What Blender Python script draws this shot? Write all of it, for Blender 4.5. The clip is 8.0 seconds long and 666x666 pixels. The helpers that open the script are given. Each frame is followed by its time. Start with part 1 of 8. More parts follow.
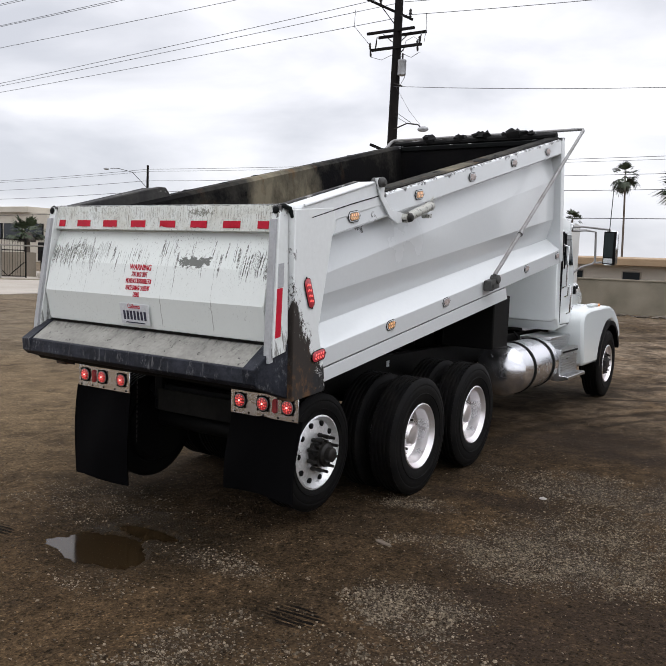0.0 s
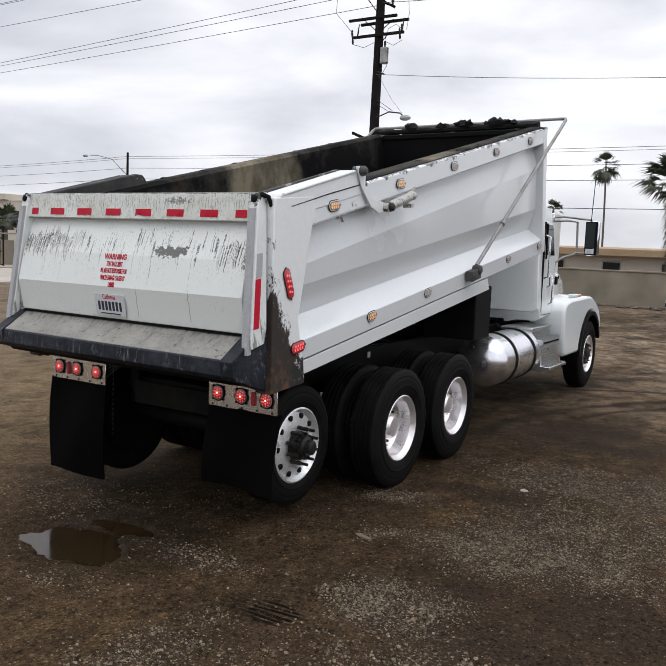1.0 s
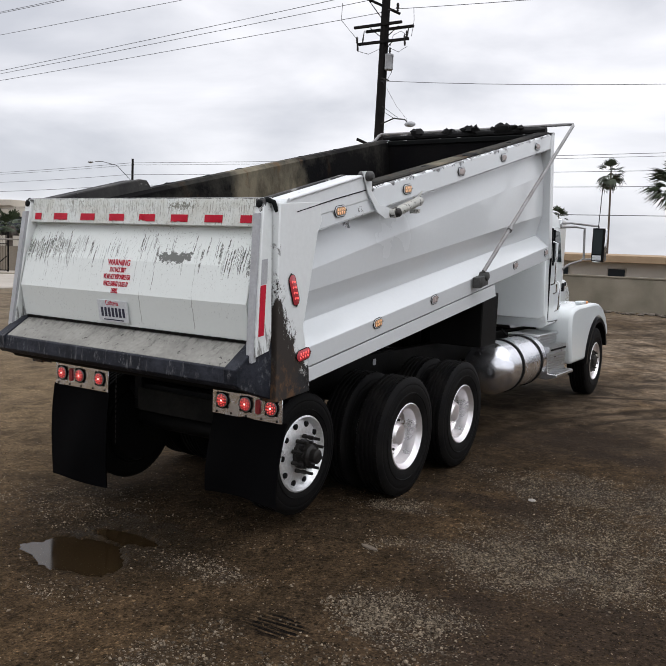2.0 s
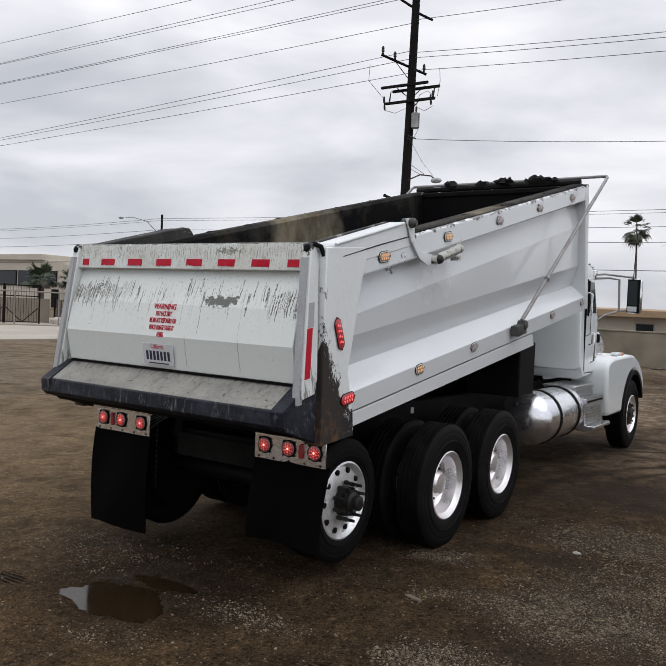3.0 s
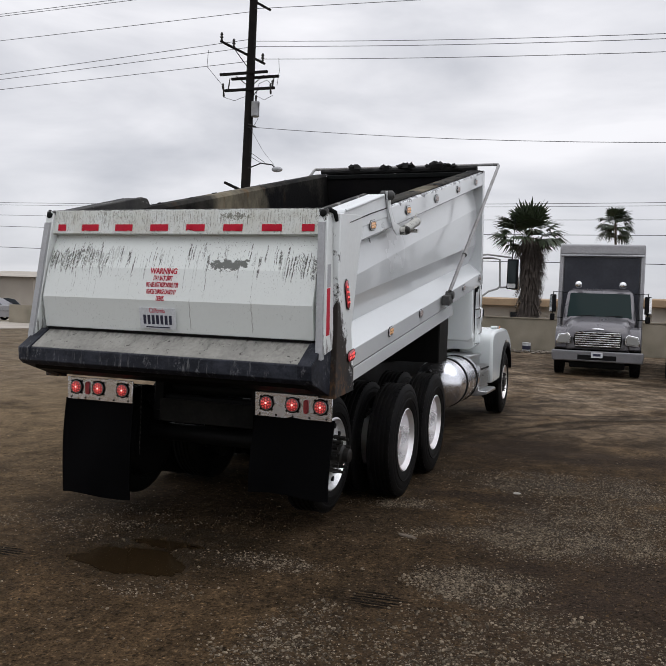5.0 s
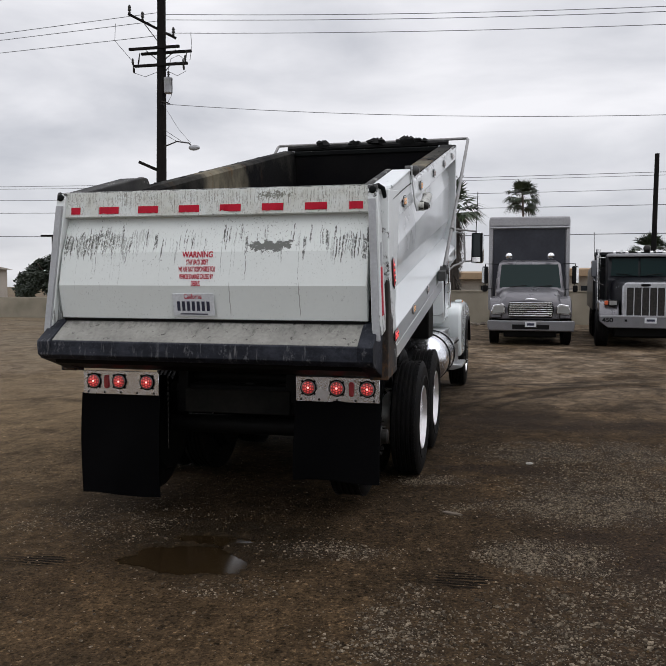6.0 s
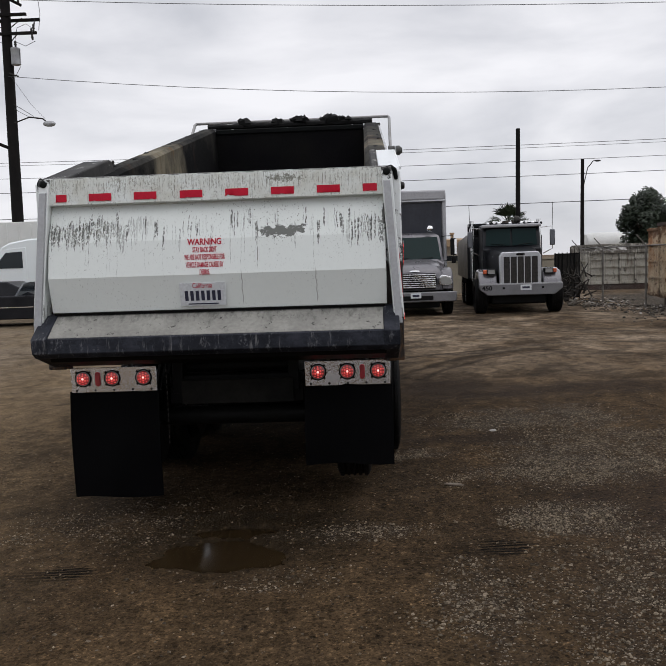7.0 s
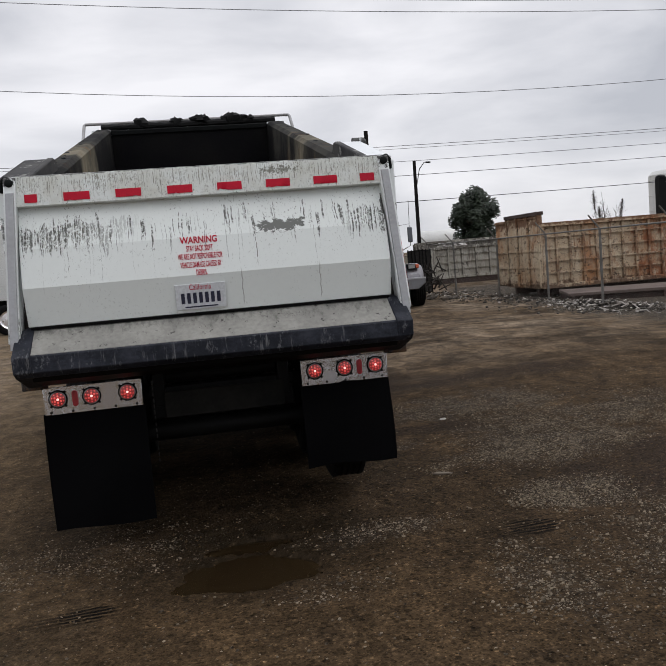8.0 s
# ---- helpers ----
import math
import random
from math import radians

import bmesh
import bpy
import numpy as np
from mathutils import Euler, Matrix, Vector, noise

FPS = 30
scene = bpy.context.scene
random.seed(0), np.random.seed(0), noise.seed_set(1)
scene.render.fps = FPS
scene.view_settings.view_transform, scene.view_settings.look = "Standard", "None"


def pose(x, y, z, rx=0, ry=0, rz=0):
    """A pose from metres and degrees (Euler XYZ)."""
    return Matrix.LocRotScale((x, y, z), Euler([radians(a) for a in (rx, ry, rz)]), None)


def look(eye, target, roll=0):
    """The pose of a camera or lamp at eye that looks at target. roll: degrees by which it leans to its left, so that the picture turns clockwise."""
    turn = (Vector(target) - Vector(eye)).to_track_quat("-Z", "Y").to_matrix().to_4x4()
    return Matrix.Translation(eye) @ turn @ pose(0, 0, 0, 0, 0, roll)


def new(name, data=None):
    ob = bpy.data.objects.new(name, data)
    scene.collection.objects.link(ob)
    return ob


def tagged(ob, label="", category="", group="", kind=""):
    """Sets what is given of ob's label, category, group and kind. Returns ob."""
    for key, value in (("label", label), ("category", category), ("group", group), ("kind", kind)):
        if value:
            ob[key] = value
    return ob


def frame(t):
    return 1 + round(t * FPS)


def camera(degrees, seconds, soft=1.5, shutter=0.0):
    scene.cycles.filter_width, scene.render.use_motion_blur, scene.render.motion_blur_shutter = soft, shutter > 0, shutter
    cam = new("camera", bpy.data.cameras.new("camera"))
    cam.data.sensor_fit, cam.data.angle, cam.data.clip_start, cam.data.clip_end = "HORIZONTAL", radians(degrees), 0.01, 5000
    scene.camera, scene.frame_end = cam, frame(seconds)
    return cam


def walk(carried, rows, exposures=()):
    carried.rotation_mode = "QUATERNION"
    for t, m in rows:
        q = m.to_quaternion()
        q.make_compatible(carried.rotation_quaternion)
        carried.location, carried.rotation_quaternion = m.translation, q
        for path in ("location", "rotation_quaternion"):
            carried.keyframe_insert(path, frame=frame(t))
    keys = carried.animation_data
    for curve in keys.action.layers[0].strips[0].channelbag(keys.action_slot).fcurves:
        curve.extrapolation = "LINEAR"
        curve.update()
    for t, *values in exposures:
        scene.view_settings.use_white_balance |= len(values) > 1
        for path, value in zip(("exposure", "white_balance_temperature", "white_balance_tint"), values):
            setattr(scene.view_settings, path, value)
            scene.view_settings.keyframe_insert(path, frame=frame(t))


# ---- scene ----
cam = camera(47.0, 8.0, 0.8)
PATH = [
    (0.0, 4.110, -4.271, 2.017, 84.37, -2.10, 32.44),
    (0.5, 4.095, -4.223, 2.022, 83.97, -2.15, 31.84),
    (1.0, 4.072, -4.185, 2.025, 83.60, -2.31, 31.10),
    (2.5, 3.977, -4.115, 2.014, 85.16, -2.51, 32.06),
    (3.0, 3.909, -4.208, 1.945, 88.07, -2.65, 33.17),
    (3.5, 3.842, -4.519, 1.873, 88.73, -2.79, 32.02),
    (4.0, 3.740, -4.827, 1.813, 88.16, -2.46, 29.09),
    (4.5, 3.375, -5.022, 1.710, 88.42, -2.63, 24.00),
    (6.0, 1.954, -5.229, 1.677, 86.55, -0.17, 12.36),
    (6.5, 1.426, -5.346, 1.727, 85.44, 0.98, 8.33),
    (7.0, 0.878, -5.335, 1.742, 84.60, 1.92, 1.28),
    (7.5, 0.266, -5.273, 1.736, 84.26, 3.25, -6.25),
    (8.0, -0.208, -5.081, 1.719, 84.36, 4.72, -11.35),
]
EXPOSURES = [(t, stops, 6500, 11.0) for t, stops in ((0.0, 0.43), (1.0, 0.36), (2.5, 0.25), (3.5, 0.07), (4.5, 0.07), (6.5, 0.03), (8.0, 0.04))]
walk(cam, [(t, pose(x, y, z, rx, ry, rz)) for t, x, y, z, rx, ry, rz in PATH], EXPOSURES)

# ---- world, sun ----
SUN_UP, SUN_TURN = 58.0, 120.0
world = bpy.data.worlds.new("overcast_sky")
scene.world = world
world.use_nodes = True
wt = world.node_tree
wt.nodes.clear()
w_out = wt.nodes.new("ShaderNodeOutputWorld")
w_bg = wt.nodes.new("ShaderNodeBackground")
w_bg.inputs["Strength"].default_value = 0.1
w_sky = wt.nodes.new("ShaderNodeTexSky")
w_sky.sky_type = "NISHITA"
w_sky.sun_disc = False
w_sky.sun_elevation = radians(SUN_UP)
w_sky.sun_rotation = radians(SUN_TURN)
w_tc = wt.nodes.new("ShaderNodeTexCoord")
w_map = wt.nodes.new("ShaderNodeMapping")
w_map.inputs["Scale"].default_value = (1.0, 1.0, 3.4)
w_n1 = wt.nodes.new("ShaderNodeTexNoise")
w_n1.inputs["Scale"].default_value = 2.3
w_n1.inputs["Detail"].default_value = 8.0
w_n1.inputs["Roughness"].default_value = 0.5
w_n1.inputs["Distortion"].default_value = 0.3
w_ramp = wt.nodes.new("ShaderNodeValToRGB")
w_ramp.color_ramp.elements[0].position = 0.34
w_ramp.color_ramp.elements[0].color = (0.635, 0.655, 0.71, 1)
w_ramp.color_ramp.elements[1].position = 0.64
w_ramp.color_ramp.elements[1].color = (1.15, 1.15, 1.185, 1)
w_mul = wt.nodes.new("ShaderNodeMix")
w_mul.data_type, w_mul.blend_type = "RGBA", "MULTIPLY"
w_mul.inputs[0].default_value = 1.0
w_mul.inputs[7].default_value = (8.2, 8.2, 8.2, 1)
w_mix = wt.nodes.new("ShaderNodeMix")
w_mix.data_type = "RGBA"
w_mix.inputs[0].default_value = 0.93
wt.links.new(w_tc.outputs["Generated"], w_map.inputs["Vector"])
wt.links.new(w_map.outputs["Vector"], w_n1.inputs["Vector"])
wt.links.new(w_n1.outputs["Fac"], w_ramp.inputs["Fac"])
wt.links.new(w_ramp.outputs["Color"], w_mul.inputs[6])
wt.links.new(w_sky.outputs["Color"], w_mix.inputs[6])
wt.links.new(w_mul.outputs[2], w_mix.inputs[7])
# an overcast sky grows brighter towards the zenith
w_sep = wt.nodes.new("ShaderNodeSeparateXYZ")
w_up = wt.nodes.new("ShaderNodeMapRange")
w_up.interpolation_type = "SMOOTHSTEP"
for w_key, w_val in (("From Min", 0.25), ("From Max", 1.0), ("To Min", 1.0), ("To Max", 1.75)):
    w_up.inputs[w_key].default_value = w_val
w_rise = wt.nodes.new("ShaderNodeVectorMath")
w_rise.operation = "SCALE"
wt.links.new(w_tc.outputs["Generated"], w_sep.inputs[0])
wt.links.new(w_sep.outputs["Z"], w_up.inputs["Value"])
wt.links.new(w_mix.outputs[2], w_rise.inputs[0])
wt.links.new(w_up.outputs["Result"], w_rise.inputs["Scale"])
wt.links.new(w_rise.outputs["Vector"], w_bg.inputs["Color"])
wt.links.new(w_bg.outputs["Background"], w_out.inputs["Surface"])

sun_data = bpy.data.lights.new("sun", "SUN")
sun_data.energy = 0.55
sun_data.angle = radians(60)
sun_data.color = (1.0, 0.98, 0.95)
sun = new("sun", sun_data)
toward = Vector((math.sin(radians(SUN_TURN)) * math.cos(radians(SUN_UP)), math.cos(radians(SUN_TURN)) * math.cos(radians(SUN_UP)), math.sin(radians(SUN_UP))))
sun.matrix_world = look(toward * 60, (0, 0, 0))

# ---- materials ----
def material(name, color, rough=0.6, metal=0.0, second=None, scale=3.0, amount=0.5, grain=60.0, bump=0.1,
             spots=None, spot_scale=12.0, spot_level=0.62, island=0.0, coat=0.0, spec=0.5, tone=(0.86, 1.1)):
    """A surface with a broad and a fine variation, optional spots and a shade that varies from piece to piece."""
    m = bpy.data.materials.new(name)
    m.use_nodes = True
    nt = m.node_tree
    b = nt.nodes["Principled BSDF"]
    b.inputs["Roughness"].default_value = rough
    b.inputs["Metallic"].default_value = metal
    b.inputs["Coat Weight"].default_value = coat
    b.inputs["Specular IOR Level"].default_value = spec
    tc = nt.nodes.new("ShaderNodeTexCoord")
    n1 = nt.nodes.new("ShaderNodeTexNoise")
    n1.inputs["Scale"].default_value = scale
    n1.inputs["Detail"].default_value = 6.0
    n2 = nt.nodes.new("ShaderNodeTexNoise")
    n2.inputs["Scale"].default_value = grain
    n2.inputs["Detail"].default_value = 4.0
    for n in (n1, n2):
        nt.links.new(tc.outputs["Object"], n.inputs["Vector"])
    second = second or tuple(c * 0.7 for c in color)
    ramp = nt.nodes.new("ShaderNodeMapRange")
    ramp.inputs["From Min"].default_value, ramp.inputs["From Max"].default_value = 0.35, 0.68
    ramp.inputs["To Max"].default_value = amount
    nt.links.new(n1.outputs["Fac"], ramp.inputs["Value"])
    mix = nt.nodes.new("ShaderNodeMix")
    mix.data_type = "RGBA"
    mix.inputs[6].default_value = (*color, 1)
    mix.inputs[7].default_value = (*second, 1)
    nt.links.new(ramp.outputs["Result"], mix.inputs[0])
    col = mix.outputs[2]
    fine = nt.nodes.new("ShaderNodeMapRange")
    fine.inputs["From Min"].default_value, fine.inputs["From Max"].default_value = 0.3, 0.7
    fine.inputs["To Min"].default_value, fine.inputs["To Max"].default_value = tone
    nt.links.new(n2.outputs["Fac"], fine.inputs["Value"])
    mul = nt.nodes.new("ShaderNodeVectorMath")
    mul.operation = "SCALE"
    nt.links.new(col, mul.inputs[0])
    nt.links.new(fine.outputs["Result"], mul.inputs["Scale"])
    col = mul.outputs["Vector"]
    if island:
        oi = nt.nodes.new("ShaderNodeObjectInfo")
        ge = nt.nodes.new("ShaderNodeNewGeometry")
        add = nt.nodes.new("ShaderNodeMath")
        add.operation = "ADD"
        nt.links.new(oi.outputs["Random"], add.inputs[0])
        nt.links.new(ge.outputs["Random Per Island"], add.inputs[1])
        rr = nt.nodes.new("ShaderNodeMapRange")
        rr.inputs["From Max"].default_value = 2.0
        rr.inputs["To Min"].default_value, rr.inputs["To Max"].default_value = 1 - island, 1 + island
        nt.links.new(add.outputs[0], rr.inputs["Value"])
        sc = nt.nodes.new("ShaderNodeVectorMath")
        sc.operation = "SCALE"
        nt.links.new(col, sc.inputs[0])
        nt.links.new(rr.outputs["Result"], sc.inputs["Scale"])
        col = sc.outputs["Vector"]
    if spots:
        n3 = nt.nodes.new("ShaderNodeTexNoise")
        n3.inputs["Scale"].default_value = spot_scale
        n3.inputs["Detail"].default_value = 8.0
        n3.inputs["Roughness"].default_value = 0.7
        nt.links.new(tc.outputs["Object"], n3.inputs["Vector"])
        st = nt.nodes.new("ShaderNodeMapRange")
        st.inputs["From Min"].default_value, st.inputs["From Max"].default_value = spot_level, spot_level + 0.05
        nt.links.new(n3.outputs["Fac"], st.inputs["Value"])
        m3 = nt.nodes.new("ShaderNodeMix")
        m3.data_type = "RGBA"
        nt.links.new(st.outputs["Result"], m3.inputs[0])
        nt.links.new(col, m3.inputs[6])
        m3.inputs[7].default_value = (*spots, 1)
        col = m3.outputs[2]
    nt.links.new(col, b.inputs["Base Color"])
    if bump:
        bp = nt.nodes.new("ShaderNodeBump")
        bp.inputs["Strength"].default_value = bump
        bp.inputs["Distance"].default_value = 0.01
        nt.links.new(n2.outputs["Fac"], bp.inputs["Height"])
        nt.links.new(bp.outputs["Normal"], b.inputs["Normal"])
    rv = nt.nodes.new("ShaderNodeMapRange")
    rv.inputs["To Min"].default_value, rv.inputs["To Max"].default_value = max(rough - 0.12, 0.02), min(rough + 0.12, 1)
    nt.links.new(n1.outputs["Fac"], rv.inputs["Value"])
    nt.links.new(rv.outputs["Result"], b.inputs["Roughness"])
    return m


class Net:
    """Short hand for node chains on an existing material."""

    def __init__(self, m):
        self.m, self.nt = m, m.node_tree
        self.b = self.nt.nodes["Principled BSDF"]
        self.tc = self.nt.nodes.new("ShaderNodeTexCoord").outputs["Object"]
        sep = self.nt.nodes.new("ShaderNodeSeparateXYZ")
        self.nt.links.new(self.tc, sep.inputs[0])
        self.x, self.y, self.z = sep.outputs

    def noise(self, scale, stretch=(1, 1, 1), detail=6.0, rough=0.6, shift=0.0, bent=0.0):
        mp = self.nt.nodes.new("ShaderNodeMapping")
        mp.inputs["Scale"].default_value = stretch
        mp.inputs["Location"].default_value = (shift, shift, shift)
        self.nt.links.new(self.tc, mp.inputs["Vector"])
        n = self.nt.nodes.new("ShaderNodeTexNoise")
        n.inputs["Scale"].default_value, n.inputs["Detail"].default_value, n.inputs["Roughness"].default_value = scale, detail, rough
        n.inputs["Distortion"].default_value = bent
        self.nt.links.new(mp.outputs["Vector"], n.inputs["Vector"])
        return n.outputs["Fac"]

    def cells(self, scale, warp=0.3):
        """Stone-like cells: the distance to the cell's middle and three chance values for each cell."""
        jit = self.nt.nodes.new("ShaderNodeTexNoise")
        jit.inputs["Scale"].default_value = scale * 0.6
        self.nt.links.new(self.tc, jit.inputs["Vector"])
        off = self.nt.nodes.new("ShaderNodeVectorMath")
        off.operation = "MULTIPLY_ADD"
        off.inputs[1].default_value = (warp / scale,) * 3
        self.nt.links.new(jit.outputs["Color"], off.inputs[0])
        self.nt.links.new(self.tc, off.inputs[2])
        v = self.nt.nodes.new("ShaderNodeTexVoronoi")
        v.voronoi_dimensions = "2D"
        v.inputs["Scale"].default_value = scale
        self.nt.links.new(off.outputs["Vector"], v.inputs["Vector"])
        sp = self.nt.nodes.new("ShaderNodeSeparateColor")
        self.nt.links.new(v.outputs["Color"], sp.inputs[0])
        return v.outputs["Distance"], sp.outputs[0], sp.outputs[1], sp.outputs[2]

    def line(self, x, scale, shift):
        """Noise that runs along one coordinate only."""
        co = self.nt.nodes.new("ShaderNodeCombineXYZ")
        self.nt.links.new(x, co.inputs[0])
        co.inputs[1].default_value = shift
        n = self.nt.nodes.new("ShaderNodeTexNoise")
        n.inputs["Scale"].default_value, n.inputs["Detail"].default_value = scale, 2.0
        self.nt.links.new(co.outputs[0], n.inputs["Vector"])
        return n.outputs["Fac"]

    def drips(self, x, shift, level, top, length, color, amount, columns=70.0, where=None):
        """Runs of tar down a face: column by column a start, a length and a broken edge."""
        here = self.step(self.line(x, columns, shift), level, level + 0.04)
        start = self.step(self.line(x, 21.0, shift + 3.7), 0.3, 0.7, top)
        fall = self.step(self.line(x, 33.0, shift + 8.1), 0.3, 0.72, length)
        below = self.step(self.op("SUBTRACT", start, self.z), 0.0, 0.006)
        above = self.step(self.op("SUBTRACT", self.z, self.op("SUBTRACT", start, fall)), 0.0, 0.015)
        broken = self.step(self.noise(75.0, (1, 1, 0.55), 6, 0.75, shift), 0.43, 0.52)
        fac = self.op("MULTIPLY", self.op("MULTIPLY", here, broken), self.op("MULTIPLY", below, above))
        if where is not None:
            fac = self.op("MULTIPLY", fac, where)
        self.blend(self.op("MULTIPLY", fac, amount), color)

    def oval(self, cx, cy, rx, ry, a=None, b=None):
        """Distance from an oval's middle: 1 on its rim."""
        ex = self.op("MULTIPLY", self.op("SUBTRACT", a or self.x, cx), 1 / rx)
        ey = self.op("MULTIPLY", self.op("SUBTRACT", b or self.y, cy), 1 / ry)
        return self.op("SQRT", self.op("ADD", self.op("MULTIPLY", ex, ex), self.op("MULTIPLY", ey, ey)), 0.0)

    def lay(self, fac, value, dark, light):
        """Lays a colour between dark and light, chosen by value, over the base colour by fac."""
        two = self.nt.nodes.new("ShaderNodeMix")
        two.data_type = "RGBA"
        self.nt.links.new(value, two.inputs[0])
        two.inputs[6].default_value, two.inputs[7].default_value = (*dark, 1), (*light, 1)
        mx = self.nt.nodes.new("ShaderNodeMix")
        mx.data_type = "RGBA"
        old = self.b.inputs["Base Color"].links[0].from_socket
        self.nt.links.new(fac, mx.inputs[0])
        self.nt.links.new(old, mx.inputs[6])
        self.nt.links.new(two.outputs[2], mx.inputs[7])
        self.nt.links.new(mx.outputs[2], self.b.inputs["Base Color"])

    def vary(self, fac, value, low, high):
        """Multiplies the base colour by something between low and high, chosen by value, where fac is 1."""
        span = self.op("ADD", low - 1.0, self.op("MULTIPLY", value, high - low))
        sc = self.nt.nodes.new("ShaderNodeVectorMath")
        sc.operation = "SCALE"
        old = self.b.inputs["Base Color"].links[0].from_socket
        self.nt.links.new(old, sc.inputs[0])
        self.nt.links.new(self.op("ADD", 1.0, self.op("MULTIPLY", fac, span)), sc.inputs["Scale"])
        self.nt.links.new(sc.outputs["Vector"], self.b.inputs["Base Color"])

    def step(self, value, lo, hi, to=(0.0, 1.0)):
        r = self.nt.nodes.new("ShaderNodeMapRange")
        for k, v in (("From Min", lo), ("From Max", hi), ("To Min", to[0]), ("To Max", to[1])):
            r.inputs[k].default_value = v
        self.nt.links.new(value, r.inputs["Value"])
        return r.outputs["Result"]

    def op(self, kind, a, b):
        n = self.nt.nodes.new("ShaderNodeMath")
        n.operation = kind
        for i, v in enumerate((a, b)):
            if isinstance(v, (int, float)):
                n.inputs[i].default_value = v
            else:
                self.nt.links.new(v, n.inputs[i])
        return n.outputs[0]

    def blend(self, fac, color):
        """Lays color over the base colour by fac."""
        mx = self.nt.nodes.new("ShaderNodeMix")
        mx.data_type = "RGBA"
        old = self.b.inputs["Base Color"].links[0].from_socket
        self.nt.links.new(fac, mx.inputs[0])
        self.nt.links.new(old, mx.inputs[6])
        mx.inputs[7].default_value = (*color, 1)
        self.nt.links.new(mx.outputs[2], self.b.inputs["Base Color"])

    def rough(self, fac, value):
        mx = self.nt.nodes.new("ShaderNodeMix")
        old = self.b.inputs["Roughness"].links[0].from_socket
        self.nt.links.new(fac, mx.inputs[0])
        self.nt.links.new(old, mx.inputs[2])
        mx.inputs[3].default_value = value
        self.nt.links.new(mx.outputs[0], self.b.inputs["Roughness"])


WHITE = material("white_paint", (0.655, 0.685, 0.70), 0.24, second=(0.625, 0.65, 0.665), scale=0.8, amount=0.6, grain=30, bump=0.0, tone=(0.985, 1.01), spots=(0.22, 0.2, 0.17), spot_scale=30, spot_level=0.80, coat=0.5)
n = Net(WHITE)
depth = n.op("SUBTRACT", n.z, n.op("ADD", 1.367, n.op("MULTIPLY", n.y, 0.085)))
spill = n.op("ADD", n.noise(10.0, (1, 1, 0.8), 9, 0.75, 4.0), n.step(depth, -0.075, 0.0, (-0.26, 0.10)))
n.blend(n.op("MULTIPLY", n.step(spill, 0.52, 0.56), n.step(depth, 0.05, 0.03)), (0.02, 0.019, 0.018))
splash = n.op("ADD", n.noise(16.0, (1, 1, 1), 9, 0.75, 1.0), n.step(n.oval(1.12, 1.28, 0.16, 0.14, n.y, n.z), 0.4, 1.3, (0.06, -0.3)))
n.blend(n.step(splash, 0.57, 0.60), (0.03, 0.029, 0.027))
CAB_WHITE = material("cab_paint", (0.74, 0.785, 0.79), 0.2, second=(0.71, 0.75, 0.755), scale=0.8, amount=0.5, grain=18, bump=0.0, coat=0.6, tone=(0.99, 1.01))
GATE = material("gate_paint", (0.70, 0.735, 0.715), 0.4, second=(0.66, 0.69, 0.66), scale=0.9, amount=0.6, grain=30, bump=0.0, tone=(0.985, 1.01), spots=(0.16, 0.15, 0.12), spot_scale=55, spot_level=0.76)
n = Net(GATE)
TARRY = (0.045, 0.044, 0.036)
waver = n.op("ADD", n.x, n.op("MULTIPLY", n.noise(16.0, (0.5, 1, 1), 3, 0.5, 3.0), 0.022))
beam = n.step(n.z, 1.312, 1.318)
panel_top = n.op("MULTIPLY", n.step(n.z, 1.306, 1.300), 1.0)
grime = n.noise(5.0, (1.0, 1.0, 1.0), 6, 0.65, 2.0)
n.blend(n.op("MULTIPLY", n.op("MULTIPLY", n.step(grime, 0.40, 0.66), beam), 0.5), (0.45, 0.43, 0.34))
n.drips(waver, 0.3, 0.53, (1.44, 1.52), (0.03, 0.17), (0.2, 0.197, 0.16), 0.85, 130.0, beam)
mottled = n.op("MULTIPLY", n.step(n.noise(60.0, (1.3, 1, 0.8), 7, 0.7, 3.3), 0.53, 0.60), n.step(n.noise(6.0, (1, 1, 1), 4, 0.6, 6.1), 0.42, 0.6))
n.blend(n.op("MULTIPLY", n.op("MULTIPLY", mottled, beam), 0.7), (0.17, 0.165, 0.13))
n.drips(waver, 5.3, 0.55, (1.40, 1.50), (0.01, 0.12), (0.17, 0.17, 0.135), 0.75, 120.0, beam)
left_part = n.step(n.x, -0.35, -0.75)
n.drips(waver, 1.7, 0.455, (1.15, 1.255), (0.06, 0.20), TARRY, 0.92, 120.0, n.op("MULTIPLY", left_part, panel_top))
n.blend(n.op("MULTIPLY", n.op("MULTIPLY", left_part, n.step(n.oval(-0.8, 1.13, 0.42, 0.10, n.x, n.z), 1.0, 0.3)), n.op("MULTIPLY", n.step(n.noise(48.0, (1.5, 1, 0.7), 8, 0.75, 6.0), 0.52, 0.60), 0.75)), (0.19, 0.19, 0.145))
n.drips(waver, 2.9, 0.565, (1.13, 1.26), (0.04, 0.21), TARRY, 0.92, 85.0, panel_top)
n.drips(waver, 4.1, 0.655, (1.13, 1.27), (0.12, 0.46), (0.07, 0.068, 0.055), 0.85, 75.0, panel_top)
right_part = n.step(n.x, 0.84, 0.90)
n.drips(waver, 6.6, 0.47, (1.14, 1.24), (0.06, 0.22), TARRY, 0.95, 95.0, n.op("MULTIPLY", right_part, panel_top))
n.drips(waver, 7.7, 0.74, (0.78, 0.95), (0.2, 0.5), (0.25, 0.245, 0.21), 0.7, 60.0)
fleck = n.noise(85.0, (1, 1, 0.7), 5, 0.65, 8.0)
